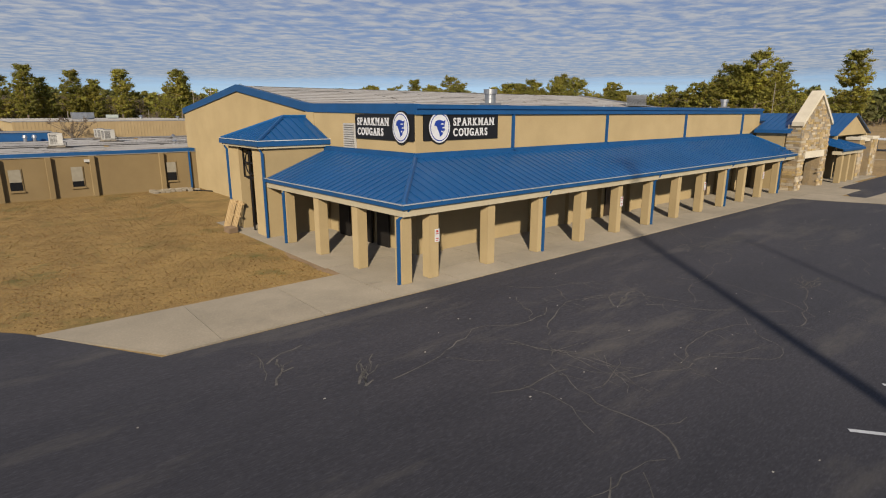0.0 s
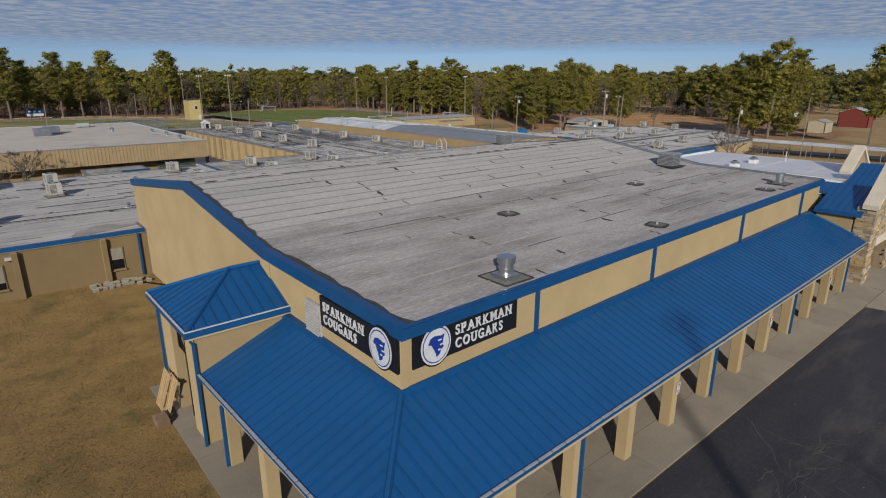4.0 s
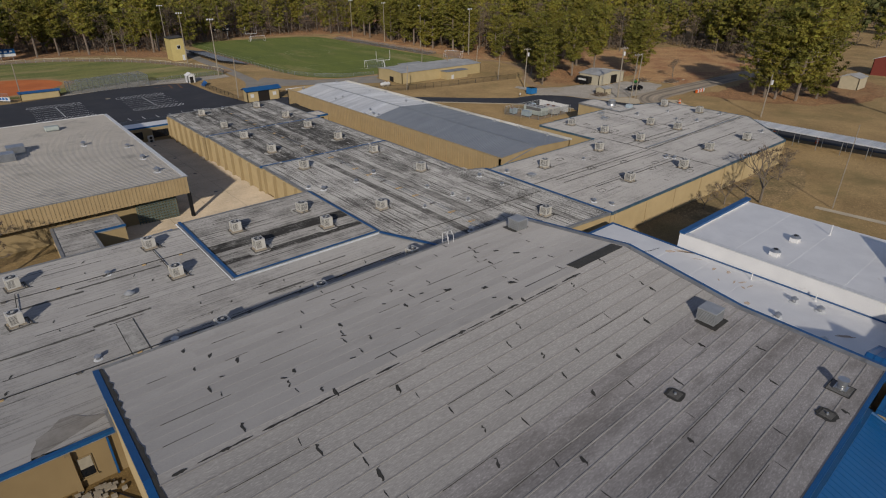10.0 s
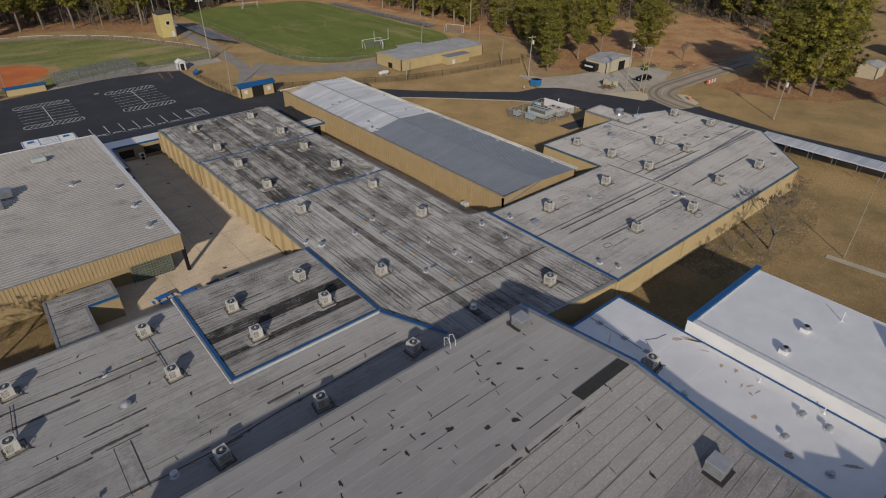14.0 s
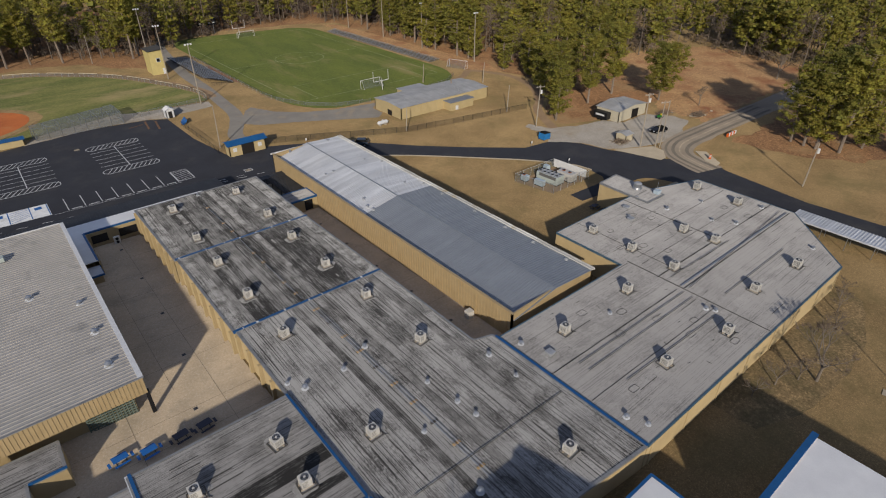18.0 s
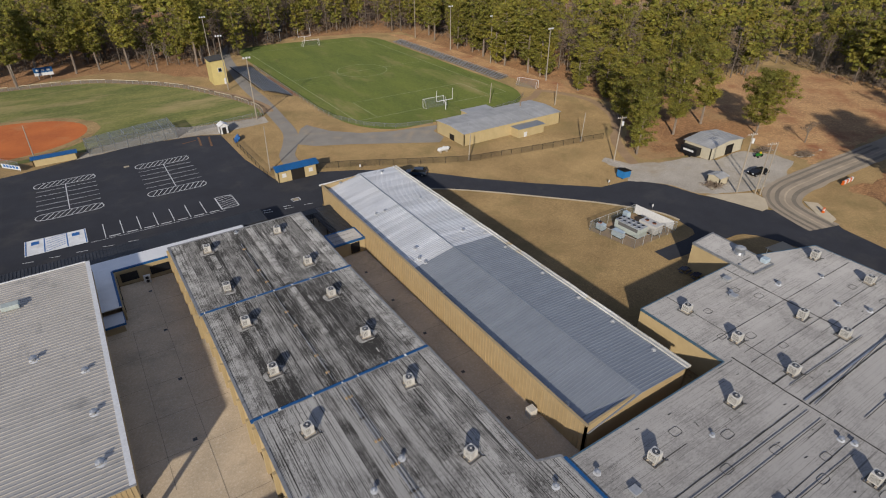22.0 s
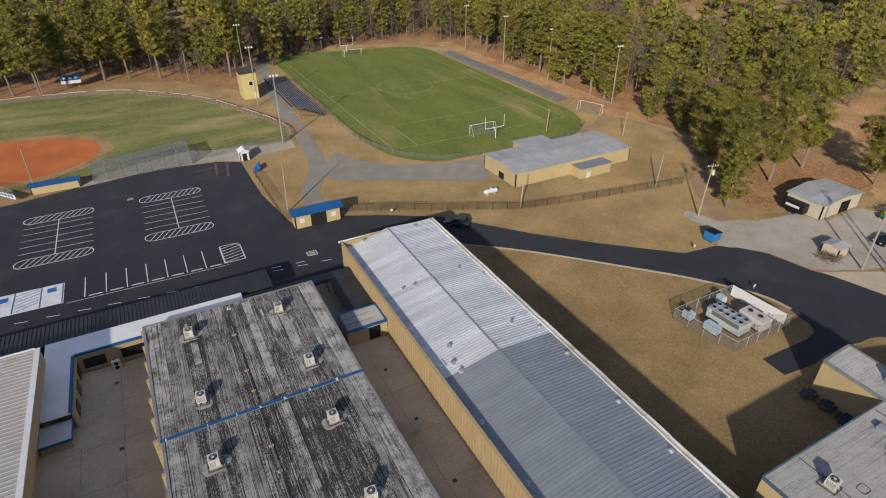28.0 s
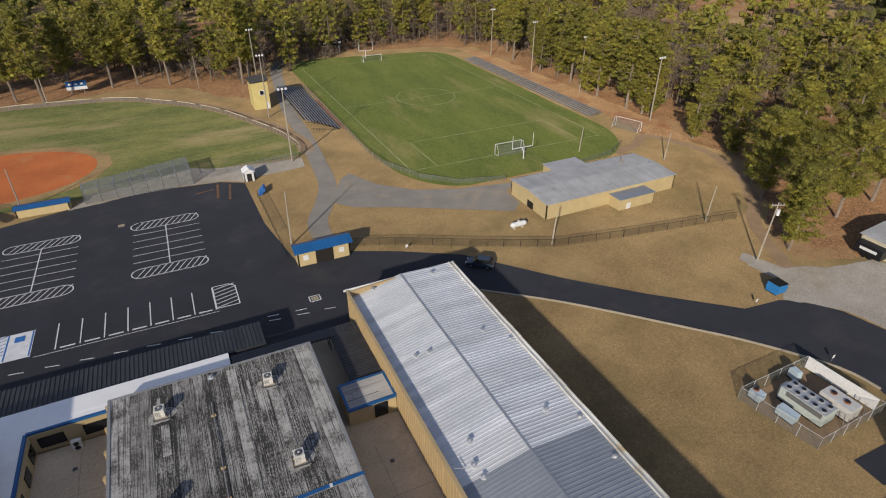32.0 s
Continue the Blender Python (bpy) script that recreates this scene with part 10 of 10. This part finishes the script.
# bare winter trees
def bare_parts(seed, h, levels=5):
    r = random.Random(seed)
    bm = bmesh.new()
    twv, twf = [], []

    def grow(p, d, length, rad, level):
        q = p + d * length
        tube(bm, p, q, rad, rad * 0.7, 6 if level < 2 else 4, False)
        if level >= levels:
            for _ in range(7):
                e = (d + Vector((r.gauss(0, 0.6), r.gauss(0, 0.6), r.gauss(0.15, 0.4)))).normalized() * length * r.uniform(0.5, 1.1)
                s = Vector((r.gauss(0, 1), r.gauss(0, 1), r.gauss(0, 1))).normalized() * 0.032
                i = len(twv)
                twv.extend([q - s, q + s, q + e + s * 0.5, q + e - s * 0.5])
                twf.append((i, i + 1, i + 2, i + 3))
            return
        for _ in range(3 if level < 3 else 2):
            nd = (d + Vector((r.gauss(0, 0.5), r.gauss(0, 0.5), r.gauss(0.1, 0.25)))).normalized()
            grow(q, nd, length * r.uniform(0.62, 0.85), rad * 0.62, level + 1)
    grow(Vector((0, 0, -0.2)), Vector((0, 0, 1)), h * 0.25, h * 0.022, 0)
    return finish(bm, "trunk", GREYBARK), mesh_from("crown", twv, twf, TWIGS)


BARES = [bare_parts(5, 8.0), bare_parts(9, 7.0), bare_parts(14, 9.0)]


def bare_tree(x, y, s, which, yaw):
    t = thing("bare_tree", "leafless winter tree with fine grey-brown twigs", "tree", (x, y, ground_z(x, y)), "bare trees")
    for nm, me in zip(("trunk", "crown"), BARES[which]):
        o = part(nm, me, None, t)
        o.matrix_parent_inverse = Matrix()
    t.matrix_basis = pose(x, y, ground_z(x, y), 0, 0, yaw) @ Matrix.Diagonal((s, s, s, 1))


for x, y, s, k in ((95.0, 44.7, 1.15, 0), (8.3, 86.0, 0.75, 1), (11.0, 85.5, 0.85, 2), (2.0, 84.5, 0.8, 0), (107.5, 47.2, 0.55, 1), (112, 48.4, 0.5, 0), (90.5, 47.6, 0.5, 2), (93.5, 46.2, 0.6, 1), (86.5, 48.5, 0.42, 0), (116, 49.4, 0.45, 2), (63.5, 292, 1.2, 0), (70, 290, 1.3, 2), (75, 297, 1.1, 1), (189, 112, 1.0, 1), (235, 110, 1.2, 2), (228, 86, 1.2, 0), (243, 95, 1.1, 1)):
    bare_tree(x, y, s, k, rng.uniform(0, 360))


# the woods: many plainer trees in a few sheets of geometry
def wood(name, label, spots, heights, seed, clumps, per, size, mat, trunkmat, crown_from=0.4, spread=0.2, kinds=5, thin=0.42, clump=0.06, along=(0.6, 1.0), fill=0.62):
    protos = []
    for k in range(kinds):
        v, f, tb = pine_parts(seed + k, 20.0, clumps, per, size, crown_from, spread, thin, clump, along, False, fill=fill)
        tb.free()
        protos.append(v)
    r = np.random.default_rng(seed)
    vs, trunks, tf = [], [], []
    for (x, y), h in zip(spots, heights):
        v = protos[r.integers(kinds)]
        a = r.random() * 2 * np.pi
        ca, sa = math.cos(a), math.sin(a)
        s = h / 20
        w = s * r.uniform(0.85, 1.2)
        z0 = ground_z(x, y)
        vs.append(np.stack([(v[:, 0] * ca - v[:, 1] * sa) * w + x, (v[:, 0] * sa + v[:, 1] * ca) * w + y, v[:, 2] * s + z0], 1))
        i = len(trunks) * 4
        w0 = 0.012 * h + 0.05
        lx, ly = r.normal(size=2) * 0.015 * h
        for dx, dy in ((w0, 0), (0, w0)):
            i = len(trunks)
            trunks.extend([(x - dx, y - dy, z0 - 0.3), (x + dx, y + dy, z0 - 0.3), (x + lx + dx * 0.4, y + ly + dy * 0.4, z0 + 0.9 * h), (x + lx - dx * 0.4, y + ly - dy * 0.4, z0 + 0.9 * h)])
            tf.append((i, i + 1, i + 2, i + 3))
    allv = np.concatenate(vs)
    w = thing(name, label, "woods", (float(spots[0][0]), float(spots[0][1]), ground_z(*spots[0])), kind="stuff")
    part("crowns", mesh_from("crowns", allv, np.arange(len(allv)).reshape(-1, 4), mat), mat, w)
    part("trunks", mesh_from("trunks", trunks, tf, trunkmat), trunkmat, w)


def scatter(seed, x0, x1, y0, y1, step, keep):
    r = np.random.default_rng(seed)
    out = []
    for x in np.arange(x0, x1, step):
        for y in np.arange(y0, y1, step):
            p = (float(x + r.uniform(-0.45, 0.45) * step), float(y + r.uniform(-0.45, 0.45) * step))
            if keep(*p):
                out.append(p)
    return out, r


def in_wood(x, y):
    """Where the woods stand: north of the fields and east of them."""
    north = y > 296 + 7 * math.sin(x * 0.05) + (10 if 98 < x < 172 else 0) + (4 if x < 55 else 0) - (6 if 60 < x < 90 else 0)
    east = x > 182 + 4 * math.sin(y * 0.07) and y > 176 + max(0, (x - 182) * 0.1)
    far = (x > 215 + 8 * math.sin(y * 0.05) and y > 162 + 5 * math.sin(x * 0.1)) or (x > 257 + 6 * math.sin(y * 0.09) and y > 104)
    side = x > 335 + 10 * math.sin(y * 0.05) and -80 < y < 104
    glade = ((x - 318) / 46) ** 2 + ((y - 291) / 27) ** 2 < 1
    return (north or east or far or side) and not glade


def front_row(x, y):
    return in_wood(x, y) and not (in_wood(x - 45, y) and in_wood(x, y - 45))


pts, r = scatter(41, -150, 330, 60, 370, 7.4, front_row)
pts_p = [p for p, q in zip(pts, r.random(len(pts))) if q < (0.44 if p[0] < 100 else 0.60) + 0.34 * math.sin(p[0] * 0.11) * math.sin(p[1] * 0.09)]
hs = 12 + 11 * r.random(len(pts_p)) ** 0.9
wood("woods", "dense pine woods round the sports fields", pts_p, hs, 300, 27, 9, 0.52, PINE, BARK, 0.18, 0.225, 6, thin=0.42, clump=0.060, along=(0.32, 0.66, 1.0), fill=0.60)
pts_b = scatter(43, -150, 330, 60, 370, 7.5, front_row)
sel = [p for p, q in zip(pts_b[0], pts_b[1].random(len(pts_b[0]))) if q < 0.62]
wood("bare_woods", "bare grey-brown hardwoods among the pines", sel, 10 + 9 * pts_b[1].random(len(sel)), 340, 22, 13, 1.2, TWIGS, GREYBARK, 0.15, 0.22, thin=0.045, clump=0.10, fill=0.0)
# scrub along the edge of the woods
pts_s, r = scatter(45, -150, 330, 60, 370, 4.5, lambda x, y: in_wood(x, y) and not (in_wood(x - 12, y) and in_wood(x, y - 12)))
wood("underbrush", "brown and green underbrush along the edge of the woods", pts_s, 2.0 + 3.0 * r.random(len(pts_s)), 360, 9, 8, 2.6, TWIGS, GREYBARK, 0.05, 0.45, thin=0.10, clump=0.10, fill=0.0)
pts_f, r = scatter(47, -450, 760, 100, 800, 17.0, lambda x, y: in_wood(x, y) and not front_row(x, y) and math.hypot(x - 80, y - 120) > 150)
near_f = [p for p in pts_f if math.hypot(p[0] - 80, p[1] - 120) < 290]
pts_f = [p for p in pts_f if math.hypot(p[0] - 80, p[1] - 120) >= 290]
near_p = [p for p in near_f if r.random() < 0.75]
wood("woods", "pine woods behind the first rows of trees", near_p, 14 + 8 * r.random(len(near_p)), 385, 13, 9, 0.95, PINE, BARK, 0.15, 0.24, 4, thin=0.40, clump=0.09, fill=0.75)
near_b = [(x + 8.0, y + 7.0) for x, y in near_f if r.random() < 0.7]
wood("bare_woods", "bare grey hardwoods deeper in the woods", near_b, 13 + 6 * r.random(len(near_b)), 345, 20, 10, 1.3, TWIGS, GREYBARK, 0.15, 0.22, thin=0.05, clump=0.10, fill=0.0)
wood("far_woods", "far pine woods reaching to the horizon", pts_f, 15 + 8 * r.random(len(pts_f)), 380, 7, 6, 2.1, PINEFAR, BARK, 0.25, 0.24, 4, clump=0.11, fill=0.8)
pts_g, r = scatter(49, -400, 1400, -500, 1500, 46.0, lambda x, y: (in_wood(x, y) or (x > 230 and y < 90)) and math.hypot(x - 80, y - 120) > 420)
wood("horizon_woods", "distant brown and green woods on the horizon", pts_g, 16 + 6 * r.random(len(pts_g)), 400, 7, 6, 5.5, TWIGS, GREYBARK, 0.3, 0.5, 3, clump=0.09, along=(0.8,), fill=0.0)

# brush heaps and broken concrete beyond the gravel yard
r = np.random.default_rng(71)
for x, y, L, w in ((174.5, 114.5, 4.0, 1.3), (180.5, 107.6, 3.4, 1.2), (147.0, 109.0, 2.4, 1.4)):
    n = 260
    c = np.stack([x + r.normal(size=n) * L * 0.4, y + r.normal(size=n) * w * 0.5, ground_z(x, y) + 0.05 + np.abs(r.normal(size=n)) * 0.35], 1)
    d = r.normal(size=(n, 3)) * np.array([0.6, 0.6, 0.25])
    e = np.cross(d, r.normal(size=(n, 3)))
    e = e / np.linalg.norm(e, axis=1, keepdims=True) * 0.035
    heap = thing("brush_heap", "heap of dead grey branches and broken concrete", "brush", (x, y, ground_z(x, y)), kind="stuff")
    part("branches", mesh_from("branches", np.stack([c - d - e, c - d + e, c + d + e, c + d - e], 1).reshape(-1, 3), np.arange(4 * n).reshape(-1, 4), TWIGS), TWIGS, heap)
    bm = bmesh.new()
    for k in range(26):
        q, u, v = 0.1 + 0.22 * r.random(), x + r.normal() * L * 0.55, y + r.normal() * w * 0.7
        z = ground_z(u, v) + q * 0.2
        box(bm, u - q * 1.3, u + q, v - q, v + q * 0.8, z - q * 0.4, z + q * 0.5)
    part("rubble", bm, CONCRETE, heap)
mow = thing("lawn_tractor", "small green lawn tractor with a yellow seat", "tractor", (170.2, 113.0, ground_z(170, 113)))
mz = ground_z(170, 113) + 0.05
MOWGREEN = plain("tractor_green", (0.03, 0.20, 0.03), 0.4)
MOWYELLOW = plain("tractor_yellow", (0.70, 0.52, 0.03), 0.5)
boxpart("bonnet", (169.3, 170.3, 112.7, 113.3, mz + 0.4, mz + 0.95), MOWGREEN, mow, bevel=0.06)
boxpart("fender", (170.3, 171.2, 112.5, 113.5, mz + 0.45, mz + 0.7), MOWGREEN, mow, bevel=0.05)
boxpart("seat", (170.6, 171.1, 112.8, 113.2, mz + 0.7, mz + 1.15), MOWYELLOW, mow, bevel=0.05)
for x, rad in ((169.5, 0.24), (170.9, 0.36)):
    for y in (112.5, 113.35):
        tubepart("wheel", (x, y, mz + rad), (x, y + 0.18, mz + rad), rad, BLACK, mow, n=12)
# blue sided box on the far end of the west wing's roof
rm = thing("roof_monitor", "low blue metal clerestory box on the wing's roof", "roof unit", (0, 76, 3.3))
for dims in ((-9.0, 7.3, 73.9, 74.05, 3.3, 4.2), (7.15, 7.3, 74.05, 77.6, 3.3, 4.2), (-9.0, 7.15, 77.45, 77.6, 3.3, 4.2)):
    boxpart("side_panel", dims, BLUETRIM, rm)
boxpart("roof", (-9.1, 7.4, 73.8, 77.7, 4.2, 4.3), GREYTRIM, rm)
for x in (4.9, 5.7):
    sv = thing("roof_vent", "shiny steel turbine vent on the west wing", "vent", (x, 72.9, 3.31), "roof vents")
    tubepart("pipe", (x, 72.9, 3.3), (x, 72.9, 3.75), 0.16, STEEL, sv, n=10)
    tubepart("cap", (x, 72.9, 3.72), (x, 72.9, 4.0), 0.26, STEEL, sv, 0.16, 12)

# far ridge on the horizon, the haze of distance put into its grey-blue colour
ridge = bmesh.new()
prev = None
for k in range(61):
    a = radians(-30 + 150 * k / 60)
    R = 2600
    h = 26 + 18 * noise.noise(Vector((k * 0.21, 3.3, 0))) + (26 if k < 18 else 0) * math.exp(-((k - 9) / 5) ** 2)
    pair = [ridge.verts.new((R * math.cos(a), R * math.sin(a), -20)), ridge.verts.new((R * 1.06 * math.cos(a), R * 1.06 * math.sin(a), h))]
    if prev:
        ridge.faces.new((prev[0], pair[0], pair[1], prev[1]))
    prev = pair
HAZE = material("hazy_ridge", (0.20, 0.21, 0.22), (0.16, 0.175, 0.19), 1.0, scale=0.01, fine=0.05, fine_mix=0.2, bump=0.0)
tagged(part("backdrop", ridge, HAZE), "low hazy wooded ridge on the horizon", "hills", kind="structure")

# tufts of dead and green blades over the front lawn
BLADE = foliage("dry_blades", (0.33, 0.21, 0.078), (0.21, 0.13, 0.048))
r = np.random.default_rng(61)
n = 42000
gx, gy = -14 + 25.0 * r.random(n) ** 0.8, 19.1 + 30.6 * r.random(n)
keep = ((gx < 10.3) | (gy > 33.3)) & (gy > 20.1 - 0.028 * gx - (gx > 0.5) * 0.9)
gx, gy = gx[keep], gy[keep]
n = len(gx)
a, ht, lean = r.random(n) * 6.283, 0.012 + 0.03 * r.random(n) ** 2, r.normal(size=(n, 2)) * 0.035
ux, uy = np.cos(a) * (0.008 + 0.012 * r.random(n)), np.sin(a) * (0.008 + 0.012 * r.random(n))
z0 = np.full(n, 0.025)
quad = np.stack([np.stack([gx - ux, gy - uy, z0], 1), np.stack([gx + ux, gy + uy, z0], 1), np.stack([gx + ux * 1.6 + lean[:, 0], gy + uy * 1.6 + lean[:, 1], z0 + ht], 1), np.stack([gx - ux * 1.6 + lean[:, 0], gy - uy * 1.6 + lean[:, 1], z0 + ht], 1)], 1)
tufts = thing("grass", "dry golden and green tufts over the lawn", "grass", (0, 34, 0.03), kind="stuff")
part("blades", mesh_from("blades", quad.reshape(-1, 3), np.arange(4 * n).reshape(-1, 4), BLADE), BLADE, tufts)
